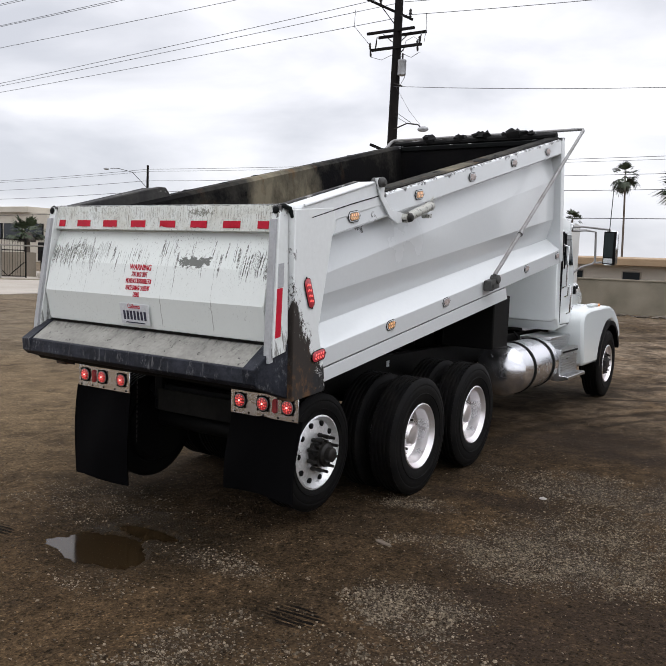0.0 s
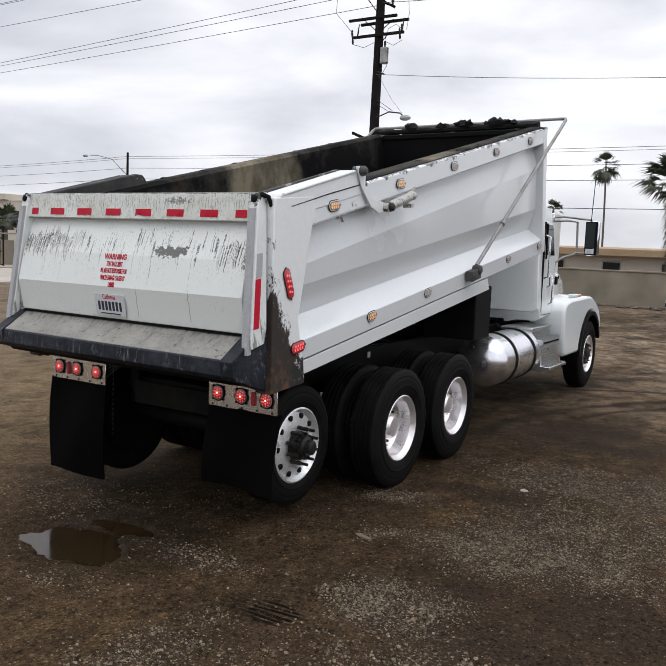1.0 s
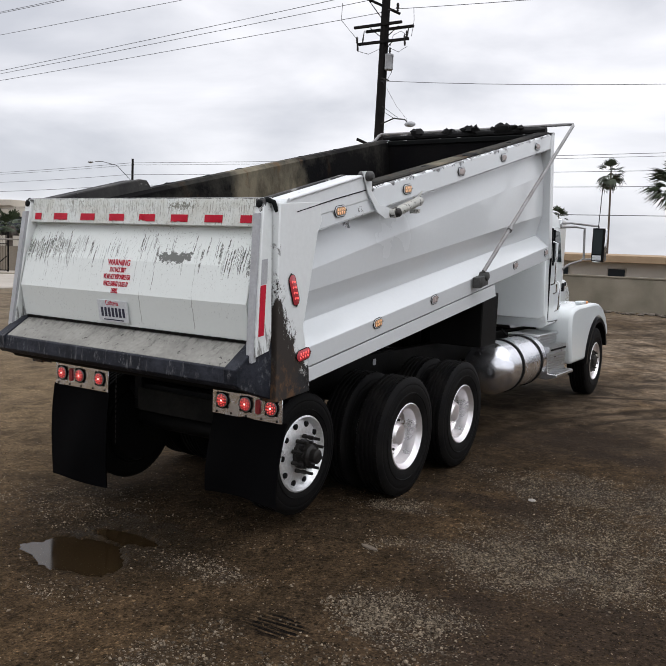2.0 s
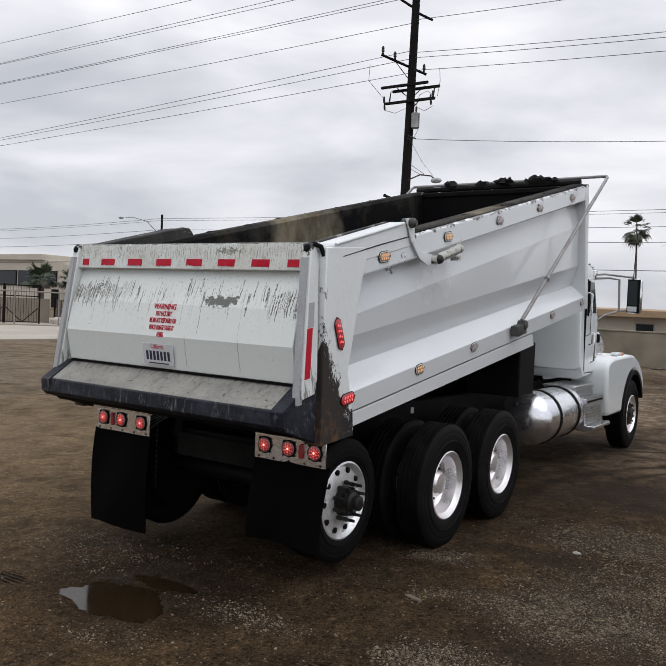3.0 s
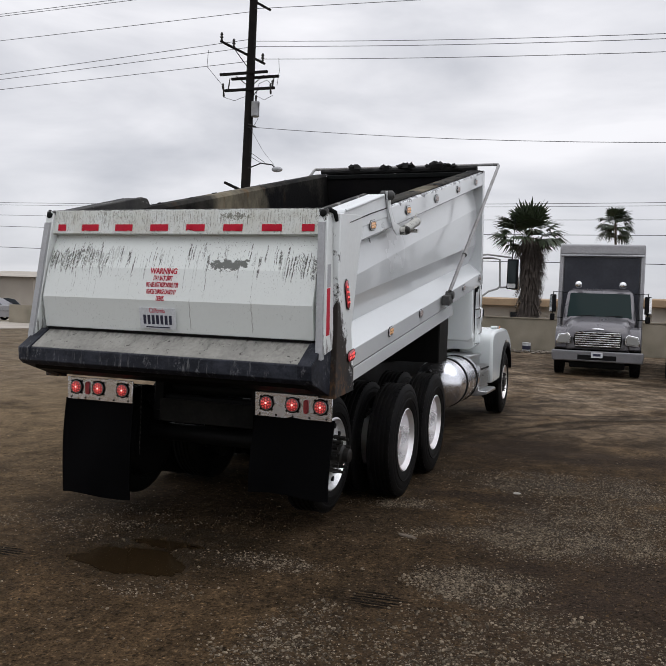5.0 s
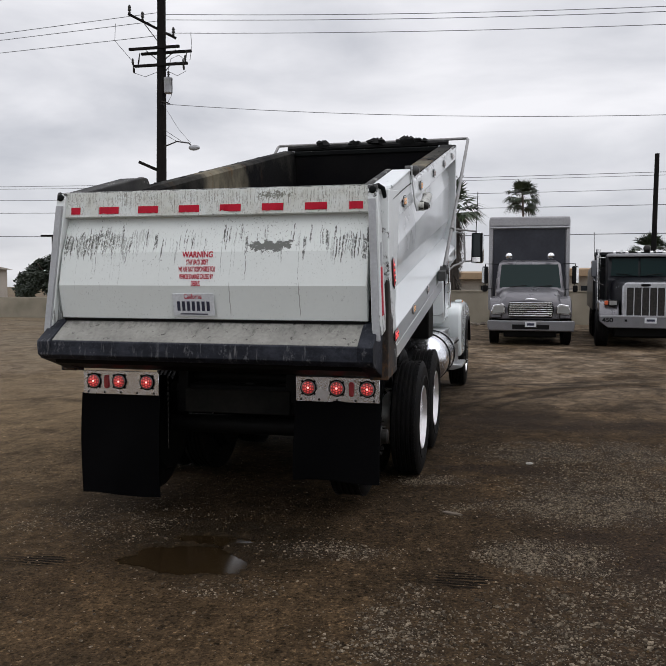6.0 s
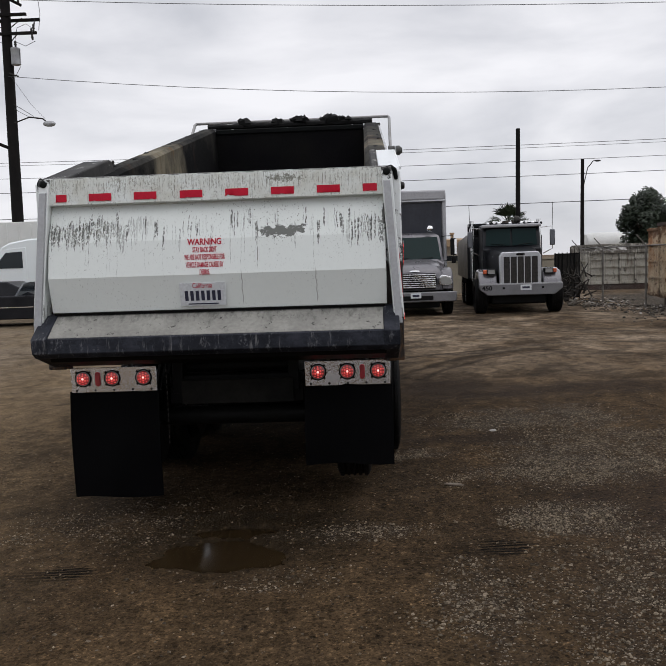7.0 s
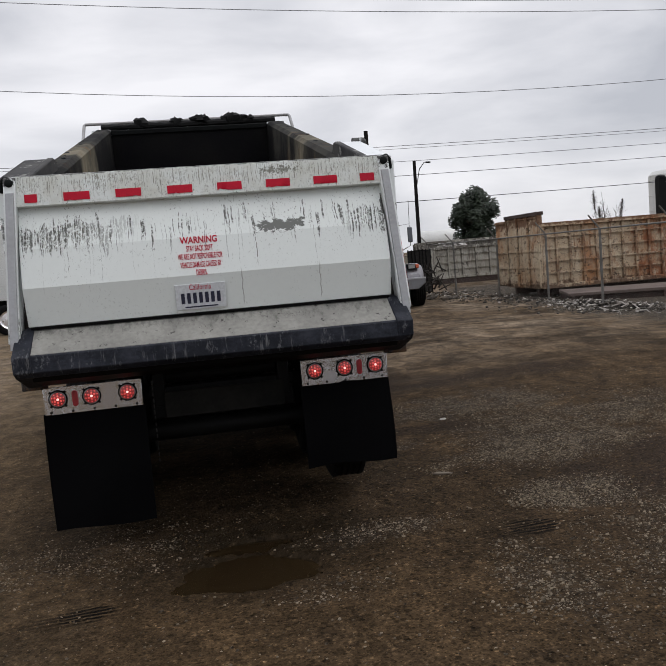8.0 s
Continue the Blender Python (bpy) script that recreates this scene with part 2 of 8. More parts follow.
zone = n.step(n.noise(3.2, (1, 1, 1.4), 4, 0.5, 1.0), 0.40, 0.62)
n.blend(n.op("MULTIPLY", n.op("MULTIPLY", n.step(fleck, 0.61, 0.64), zone), n.step(n.z, 0.86, 1.12, (0.35, 0.95))), (0.1, 0.097, 0.08))
worn = n.op("ADD", n.noise(20.0, (1, 1, 1.5), 9, 0.72, 7.0), n.step(n.oval(0.44, 1.105, 0.25, 0.058, n.x, n.z), 0.2, 1.35, (0.17, -0.30)))
n.blend(n.step(worn, 0.505, 0.53), (0.115, 0.12, 0.11))
worn2 = n.op("ADD", n.noise(48.0, (1, 1, 1.2), 8, 0.72, 2.0), n.step(n.oval(0.46, 1.44, 0.22, 0.05, n.x, n.z), 0.2, 1.3, (0.10, -0.25)))
n.blend(n.op("MULTIPLY", n.step(worn2, 0.52, 0.56), 0.85), (0.14, 0.14, 0.105))
corner = n.op("ADD", n.noise(18.0, (1.6, 1, 0.6), 8, 0.7, 9.0), n.step(n.oval(1.115, 1.18, 0.028, 0.13, n.x, n.z), 0.3, 1.4, (0.16, -0.3)))
n.blend(n.step(corner, 0.52, 0.56), (0.05, 0.05, 0.045))
# tar along the top edge, and a few seams in the lower panel
n.blend(n.op("MULTIPLY", n.step(n.op("ADD", n.z, n.op("MULTIPLY", n.noise(14.0, (1, 1, 1), 6, 0.7, 2.2), 0.03)), 1.499, 1.503), 0.85), (0.05, 0.048, 0.043))
for seam_x in (0.17, 0.66):
    seam_w = n.op("ABSOLUTE", n.op("SUBTRACT", waver, seam_x + 0.011), 0.0)
    n.blend(n.op("MULTIPLY", n.op("MULTIPLY", n.step(seam_w, 0.004, 0.0015), n.op("MULTIPLY", n.step(n.z, 0.64, 0.66), n.step(n.z, 0.88, 0.84))), 0.7), (0.2, 0.195, 0.17))
TRIM = material("gate_trim_paint", (0.72, 0.75, 0.745), 0.4, second=(0.60, 0.62, 0.60), scale=3.0, amount=0.7, grain=30, bump=0.0, tone=(0.96, 1.02), spots=(0.14, 0.13, 0.11), spot_scale=20, spot_level=0.66)
n = Net(TRIM)
edge = n.op("ADD", n.noise(13.0, (1, 1, 0.7), 9, 0.75, 2.0), n.step(n.z, 1.36, 1.48, (-0.12, 0.2)))
n.blend(n.step(edge, 0.60, 0.64), (0.03, 0.028, 0.026))
scuffed = n.op("ADD", n.noise(8.0, (2.5, 2.5, 0.35), 8, 0.75, 5.0), n.step(n.z, 0.9, 0.55, (-0.08, 0.1)))
n.blend(n.op("MULTIPLY", n.step(scuffed, 0.57, 0.63), 0.8), (0.1, 0.095, 0.085))
POST = material("post_paint", (0.74, 0.765, 0.765), 0.4, second=(0.69, 0.71, 0.70), scale=2.0, amount=0.5, grain=30, bump=0.0, tone=(0.97, 1.02), spots=(0.1, 0.08, 0.06), spot_scale=14, spot_level=0.68)
n = Net(POST)
edge = n.noise(11.0, (1, 1.3, 0.7), 10, 0.8)
low = n.op("ADD", n.op("ADD", edge, n.step(n.z, 0.2, 1.2, (0.42, -0.17))), n.step(n.y, 0.37, 0.05, (-0.30, 0.15)))
n.blend(n.step(low, 0.60, 0.65), (0.024, 0.018, 0.014))
seam = n.op("ADD", n.noise(9.0, (1, 2.2, 0.55), 9, 0.75, 6.0), n.step(n.op("SUBTRACT", n.y, n.op("MULTIPLY", n.z, 0.128)), -0.10, 0.12, (0.16, -0.22)))
n.blend(n.op("MULTIPLY", n.step(seam, 0.60, 0.65), n.step(n.z, 1.45, 1.2, (0.5, 0.85))), (0.05, 0.045, 0.04))
rusty = n.op("ADD", n.noise(6.0, (1, 1, 0.6), 9, 0.75, 4.0), n.step(n.z, 0.16, 0.7, (0.16, -0.14)))
n.blend(n.op("MULTIPLY", n.step(rusty, 0.56, 0.66), n.step(low, 0.60, 0.66)), (0.105, 0.050, 0.020))
flaked = n.op("ADD", n.noise(15.0, (1, 1, 1), 10, 0.78, 8.0), n.op("ADD", n.step(n.z, 0.30, 0.44, (0.10, -0.22)), n.step(n.y, 0.14, 0.28, (-0.12, 0.06))))
n.blend(n.step(flaked, 0.545, 0.575), (0.012, 0.012, 0.013))
n.rough(n.step(low, 0.60, 0.66), 0.8)
RAIL = material("rail_paint", (0.72, 0.745, 0.755), 0.36, second=(0.68, 0.7, 0.70), scale=2.0, amount=0.5, grain=25, bump=0.0, tone=(0.97, 1.02), spots=(0.06, 0.055, 0.05), spot_scale=11, spot_level=0.655)
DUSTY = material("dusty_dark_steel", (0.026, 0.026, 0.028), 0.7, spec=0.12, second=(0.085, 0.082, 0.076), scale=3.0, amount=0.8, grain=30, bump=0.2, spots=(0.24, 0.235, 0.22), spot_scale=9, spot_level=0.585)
APRON = material("apron_top", (0.20, 0.195, 0.178), 0.8, second=(0.30, 0.295, 0.265), scale=4.0, amount=0.8, grain=40, bump=0.1, spots=(0.05, 0.047, 0.042), spot_scale=24, spot_level=0.60)
n = Net(APRON)
smear = n.op("ADD", n.noise(7.0, (2.2, 1.0, 1), 9, 0.75, 2.0), n.step(n.y, -0.28, -0.09, (-0.14, 0.10)))
n.blend(n.op("MULTIPLY", n.step(smear, 0.52, 0.64), 0.55), (0.05, 0.048, 0.043))
LIP = material("dark_steel_lip", (0.010, 0.0115, 0.0165), 0.55, spec=0.16, second=(0.02, 0.022, 0.03), scale=3.0, amount=0.7, grain=50, bump=0.1, spots=(0.16, 0.16, 0.165), spot_scale=7, spot_level=0.68)
n = Net(LIP)
scr = n.noise(8.0, (3.5, 1, 0.5), 8, 0.7)
n.blend(n.op("MULTIPLY", n.step(scr, 0.58, 0.68), 0.6), (0.22, 0.22, 0.22))
n.blend(n.op("MULTIPLY", n.step(n.noise(4.0, (1, 1, 1.6), 10, 0.78, 4.0), 0.46, 0.62), 0.7), (0.042, 0.046, 0.060))
n.blend(n.op("MULTIPLY", n.step(n.noise(11.0, (1.5, 1, 0.8), 9, 0.78, 7.0), 0.57, 0.63), 0.65), (0.15, 0.152, 0.16))
TAR = material("tar_coated_steel", (0.006, 0.006, 0.0065), 0.62, spec=0.08, second=(0.010, 0.013, 0.012), scale=2.5, amount=0.8, grain=35, bump=0.4)
INNER = material("stained_inner_wall", (0.0045, 0.0045, 0.0055), 0.75, spec=0.06, second=(0.010, 0.0095, 0.009), scale=1.6, amount=0.8, grain=30, bump=0.3)
n = Net(INNER)
tan = n.noise(1.4, (1, 1.0, 0.6), 7, 0.65, 2.0)
where = n.op("MULTIPLY", n.step(n.y, 1.2, 2.6), n.step(n.y, 4.4, 3.4))
n.blend(n.op("MULTIPLY", n.step(n.op("MULTIPLY", tan, where), 0.38, 0.55), 0.85), (0.24, 0.21, 0.15))
dust = n.op("ADD", n.noise(1.8, (1, 0.7, 0.8), 9, 0.72, 7.0), n.step(n.op("SUBTRACT", n.z, n.op("MULTIPLY", n.y, 0.085)), 0.8, 1.4, (-0.12, 0.08)))
n.blend(n.op("MULTIPLY", n.op("MULTIPLY", n.step(dust, 0.50, 0.64), n.step(n.y, 5.66, 5.4)), 0.4), (0.085, 0.080, 0.066))
rst = n.noise(4.0, (1, 1, 0.5), 8, 0.7, 5.0)
n.blend(n.op("MULTIPLY", n.op("MULTIPLY", n.step(rst, 0.56, 0.66), where), 0.7), (0.12, 0.07, 0.035))
TAPE_RED = material("red_reflective_tape", (0.50, 0.006, 0.028), 0.45, spec=0.2, second=(0.38, 0.006, 0.022), scale=20, amount=0.6, grain=200, bump=0.03)
TAPE_GREY = material("grey_reflective_tape", (0.40, 0.41, 0.43), 0.45, second=(0.33, 0.335, 0.34), scale=5, amount=0.8, grain=50, bump=0.05, tone=(0.9, 1.06), spots=(0.62, 0.62, 0.6), spot_scale=7, spot_level=0.66)
RED_INK = material("red_lettering", (0.46, 0.008, 0.03), 0.6, spec=0.2, scale=20, amount=0.4)
PLATE = material("licence_plate", (0.62, 0.64, 0.66), 0.35, scale=12, amount=0.3)
INK = material("dark_blue_ink", (0.02, 0.022, 0.05), 0.5)
RUBBER = material("tyre_rubber", (0.0042, 0.0042, 0.0046), 0.62, spec=0.09, second=(0.0095, 0.0088, 0.008), scale=7, amount=0.8, grain=60, bump=0.15)
FLAP = material("mud_flap_rubber", (0.0022, 0.0022, 0.0026), 0.7, spec=0.03, second=(0.0045, 0.0045, 0.005), scale=2, amount=0.7, grain=50, bump=0.05)
ALU = material("polished_aluminium", (0.88, 0.89, 0.93), 0.24, 0.95, second=(0.74, 0.75, 0.79), scale=3, amount=0.5, grain=40, bump=0.01, tone=(0.95, 1.03))
RIM = material("wheel_aluminium", (0.88, 0.89, 0.9), 0.3, 0.75, tone=(0.97, 1.02), second=(0.78, 0.67, 0.67), scale=5, amount=0.6, grain=50, bump=0.03)
RIM_WHITE = material("painted_wheel", (0.84, 0.85, 0.86), 0.3, 0.55, second=(0.66, 0.67, 0.67), scale=5, amount=0.5, grain=50, bump=0.03, spots=(0.12, 0.1, 0.08), spot_scale=22, spot_level=0.68)
CHROME = material("chrome", (0.85, 0.86, 0.87), 0.1, 1.0, second=(0.7, 0.7, 0.71), scale=4, amount=0.4, grain=30, bump=0.01)
STEEL = material("worn_grey_steel", (0.3, 0.3, 0.3), 0.45, 0.6, second=(0.2, 0.19, 0.18), scale=6, amount=0.7, grain=60, bump=0.08)
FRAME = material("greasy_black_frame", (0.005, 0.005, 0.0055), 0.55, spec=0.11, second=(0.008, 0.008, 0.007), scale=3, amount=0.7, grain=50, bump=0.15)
WORN_RAM = material("scuffed_ram_paint", (0.40, 0.40, 0.36), 0.4, 0.3, second=(0.58, 0.58, 0.55), scale=8, amount=0.8, grain=40, bump=0.03, spots=(0.045, 0.042, 0.036), spot_scale=26, spot_level=0.535)
DARK_PLATE = material("dusty_black_plate", (0.010, 0.010, 0.0095), 0.8, spec=0.06, second=(0.02, 0.019, 0.017), scale=6, amount=0.8, grain=40, bump=0.1)
MOTOR = material("dusty_motor_steel", (0.085, 0.085, 0.083), 0.6, 0.3, second=(0.05, 0.05, 0.048), scale=14, amount=0.9, grain=60, bump=0.1)
HUB = material("dark_hub_steel", (0.022, 0.021, 0.02), 0.5, 0.4, spec=0.3, second=(0.05, 0.045, 0.04), scale=14, amount=0.7, grain=90, bump=0.1)
GREASY = material("greasy_hub_steel", (0.012, 0.0115, 0.011), 0.45, 0.2, spec=0.3, second=(0.03, 0.027, 0.024), scale=16, amount=0.7, grain=90, bump=0.1)
TREAD = material("diamond_plate", (0.6, 0.61, 0.62), 0.32, 1.0, second=(0.45, 0.45, 0.45), scale=8, amount=0.5, grain=90, bump=0.3)
BLACK = material("black_plastic", (0.004, 0.004, 0.0045), 0.4, spec=0.14, scale=3, amount=0.4)
TARP = material("black_tarp", (0.006, 0.006, 0.006), 0.7, spec=0.15, second=(0.014, 0.014, 0.014), scale=6, amount=0.7, grain=50, bump=0.4)
AMBER_MARK = material("pale_amber_lens", (0.55, 0.35, 0.20), 0.25, second=(0.42, 0.2, 0.08), scale=40, amount=0.7, coat=0.5)
ORANGE = material("amber_lens", (0.75, 0.28, 0.06), 0.2, second=(0.5, 0.16, 0.04), scale=30, amount=0.5, coat=0.5)
TAIL_LENS = material("tail_lamp_lens", (0.50, 0.085, 0.09), 0.2, second=(0.36, 0.045, 0.05), scale=30, amount=0.5, coat=0.5)
REDLENS = material("red_lens", (0.48, 0.05, 0.065), 0.2, second=(0.33, 0.025, 0.035), scale=30, amount=0.5, coat=0.5)
PALE = material("pale_lens", (0.36, 0.30, 0.28), 0.25, second=(0.5, 0.44, 0.42), scale=40, amount=0.7)


def glowing(name, color, strength):
    m = material(name, color, 0.3, scale=30, amount=0.3)
    b = m.node_tree.nodes["Principled BSDF"]
    b.inputs["Emission Color"].default_value = (*color, 1)
    b.inputs["Emission Strength"].default_value = strength
    return m


LED = glowing("lit_red_diode", (1.0, 0.10, 0.09), 0.8)
HOT_LED = glowing("bright_red_diode", (1.0, 0.45, 0.42), 1.6)
AMBER_LED = glowing("lit_amber_diode", (1.0, 0.55, 0.27), 0.15)


def glass(name, color, rough=0.03):
    m = bpy.data.materials.new(name)
    m.use_nodes = True
    b = m.node_tree.nodes["Principled BSDF"]
    b.inputs["Base Color"].default_value = (*color, 1)
    b.inputs["Roughness"].default_value = rough
    b.inputs["IOR"].default_value = 1.33
    return m


DARK_GLASS = glass("tinted_glass", (0.02, 0.028, 0.03))
MIRROR = material("mirror_glass", (0.9, 0.9, 0.9), 0.03, 1.0, amount=0.1, bump=0.0)


# ---- mesh helpers ----
class Mesh:
    """Collects the faces of one part."""

    def __init__(self):
        self.v, self.f = [], []

    def add(self, verts, faces):
        k = len(self.v)
        self.v += [tuple(p) for p in verts]
        self.f += [tuple(i + k for i in fc) for fc in faces]
        return self

    def box(self, x0, x1, y0, y1, z0, z1, m=None):
        vs = [Vector((x, y, z)) for z in (z0, z1) for y in (y0, y1) for x in (x0, x1)]
        if m is not None:
            vs = [m @ p for p in vs]
        return self.add(vs, [(0, 2, 3, 1), (4, 5, 7, 6), (0, 1, 5, 4), (2, 6, 7, 3), (0, 4, 6, 2), (1, 3, 7, 5)])

    def prism(self, poly, a0, a1, axis=0, shear=None):
        """Sweeps a polygon in the plane across axis from a0 to a1. poly: points of the two other axes, in order."""
        n = len(poly)
        vs = []
        for a in (a0, a1):
            for p, q in poly:
                c = [p, q]
                c.insert(axis, a)
                vs.append(c)
        return self.add(vs, [tuple(range(n)), tuple(range(2 * n - 1, n - 1, -1))] + [(i, i + n, (i + 1) % n + n, (i + 1) % n) for i in range(n)])

    def loft(self, rings, closed=True, caps=True):
        """Joins rings of equally many points."""
        n = len(rings[0])
        vs = [p for r in rings for p in r]
        fs = []
        for j in range(len(rings) - 1):
            for i in range(n if closed else n - 1):
                a, b = j * n + i, j * n + (i + 1) % n
                fs.append((a, b, b + n, a + n))
        if caps and closed:
            fs += [tuple(range(n - 1, -1, -1)), tuple(range((len(rings) - 1) * n, len(rings) * n))]
        return self.add(vs, fs)

    def tube(self, pts, r, seg=8, r_end=None):
        pts = [Vector(p) for p in pts]
        rings = []
        up = None
        for i, p in enumerate(pts):
            d = (pts[min(i + 1, len(pts) - 1)] - pts[max(i - 1, 0)]).normalized()
            if up is None:
                up = d.orthogonal().normalized()
            up = (up - d * up.dot(d)).normalized()
            side = d.cross(up)
            rr = r if r_end is None else r + (r_end - r) * i / (len(pts) - 1)
            rings.append([p + rr * (math.cos(a) * up + math.sin(a) * side) for a in (2 * math.pi * k / seg for k in range(seg))])
        return self.loft(rings)

    def lathe(self, profile, m, seg=32):
        """Turns (radius, height) pairs about the local z axis of m."""
        rings = [[m @ Vector((r * math.cos(a), r * math.sin(a), h)) for a in (2 * math.pi * k / seg for k in range(seg))] for r, h in profile]
        return self.loft(rings, True, True)

    def ball(self, c, r, seg=10, rows=6, squash=(1, 1, 1), jitter=0.0, rnd=random):
        rings = []
        for j in range(1, rows):
            th = math.pi * j / rows
            ring = []
            for k in range(seg):
                a = 2 * math.pi * k / seg
                q = r * (1 + rnd.uniform(-jitter, jitter))
                ring.append((c[0] + q * squash[0] * math.sin(th) * math.cos(a), c[1] + q * squash[1] * math.sin(th) * math.sin(a), c[2] - q * squash[2] * math.cos(th)))
            rings.append(ring)
        return self.loft(rings)


def part(name, mesh, mat, parent=None, label="", m=None, bevel=0.0, smooth=35, solid=0.0):
    """Links a mesh as one object, under a thing or a part."""
    me = bpy.data.meshes.new(name)
    me.from_pydata(mesh.v, [], mesh.f)
    me.update()
    bm = bmesh.new()
    bm.from_mesh(me)
    bmesh.ops.recalc_face_normals(bm, faces=bm.faces)
    bm.to_mesh(me)
    bm.free()
    me.materials.append(mat)
    if smooth:
        me.shade_smooth()
        me.set_sharp_from_angle(angle=radians(smooth))
    ob = new(name, me)
    if parent is not None:
        ob.parent = parent
    if m is not None:
        ob.matrix_basis = m
    if label:
        tagged(ob, label)
    if solid:
        md = ob.modifiers.new("thickness", "SOLIDIFY")
        md.thickness = solid
        md.offset = 0
    if bevel:
        md = ob.modifiers.new("bevel", "BEVEL")
        md.width, md.segments, md.limit_method, md.angle_limit = bevel, 2, "ANGLE", radians(40)
        md.harden_normals = False
    return ob


def thing(name, label, category, group="", m=None):
    ob = new(name)
    ob.empty_display_size = 0.1
    if m is not None:
        ob.matrix_basis = m
    return tagged(ob, label, category, group)


def twin(ob, parent=None, m=None, name=None):
    """Another object on the same mesh."""
    o = ob.copy()
    scene.collection.objects.link(o)
    o.name = name or ob.name.split(".")[0]
    o.parent = parent if parent is not None else ob.parent
    if m is not None:
        o.matrix_basis = m
    return o


def lettering(name, text, size, mat, parent, m, label="", bold=0.0, width=0.0):
    cu = bpy.data.curves.new(name, "FONT")
    cu.body, cu.size, cu.align_x, cu.extrude, cu.offset = text, size, "CENTER", 0.001, bold
    tmp = bpy.data.objects.new(name, cu)
    scene.collection.objects.link(tmp)
    bpy.context.view_layer.update()
    me = bpy.data.meshes.new_from_object(tmp.evaluated_get(bpy.context.evaluated_depsgraph_get()))
    bpy.data.objects.remove(tmp)
    if width:
        xs = [v.co.x for v in me.vertices]
        k = width / (max(xs) - min(xs))
        for v in me.vertices:
            v.co.x *= k
    me.materials.clear()
    me.materials.append(mat)
    ob = new(name, me)
    ob.parent = parent
    ob.matrix_basis = m
    if label:
        tagged(ob, label)
    return ob


def arc(cx, cy, r, a0, a1, n):
    return [(cx + r * math.cos(radians(a0 + (a1 - a0) * k / n)), cy + r * math.sin(radians(a0 + (a1 - a0) * k / n))) for k in range(n + 1)]


# ---- dump truck ----
X_AXIS = {1: lambda x, y, z: pose(x, y, z, 0, 90, 0), -1: lambda x, y, z: pose(x, y, z, 0, -90, 0)}


def tyre_mesh(r, w, bead):
    k, h = Mesh(), w / 2
    prof = [(bead, -h * 0.8), (bead + 0.02, -h * 0.95), (r * 0.72, -h), (r * 0.725, -h - 0.004), (r * 0.735, -h - 0.004), (r * 0.74, -h), (r * 0.80, -h), (r * 0.90, -h * 0.97), (r - 0.012, -h * 0.86), (r, -h * 0.76)]
    for c in (-0.25, -0.085, 0.085, 0.25):
        prof += [(r, (c - 0.05) * w), (r - 0.014, (c - 0.035) * w), (r - 0.014, (c + 0.035) * w), (r, (c + 0.05) * w)]
    prof += [(r, h * 0.76), (r - 0.012, h * 0.86), (r * 0.90, h * 0.97), (r * 0.88, h * 0.985), (r * 0.87, h * 0.97), (r * 0.86, h * 0.995), (r * 0.80, h), (r * 0.74, h), (r * 0.735, h + 0.005), (r * 0.72, h + 0.005), (r * 0.715, h), (bead + 0.02, h * 0.95), (bead, h * 0.8)]
    seg = 56
    rings = [[(q * math.cos(2 * math.pi * i / seg), q * math.sin(2 * math.pi * i / seg), z) for i in range(seg)] for q, z in prof]
    k.loft(rings + [rings[0]], True, False)
    # short cuts on the tread's shoulders
    for i in range(seg):
        a = 2 * math.pi * i / seg
        for s in (-1, 1):
            m = Matrix.Rotation(a, 4, "Z")
            k.box(r - 0.012, r + 0.0025, -0.021, 0.021, s * h * 0.70 - 0.012, s * h * 0.70 + 0.012, m)
    return k


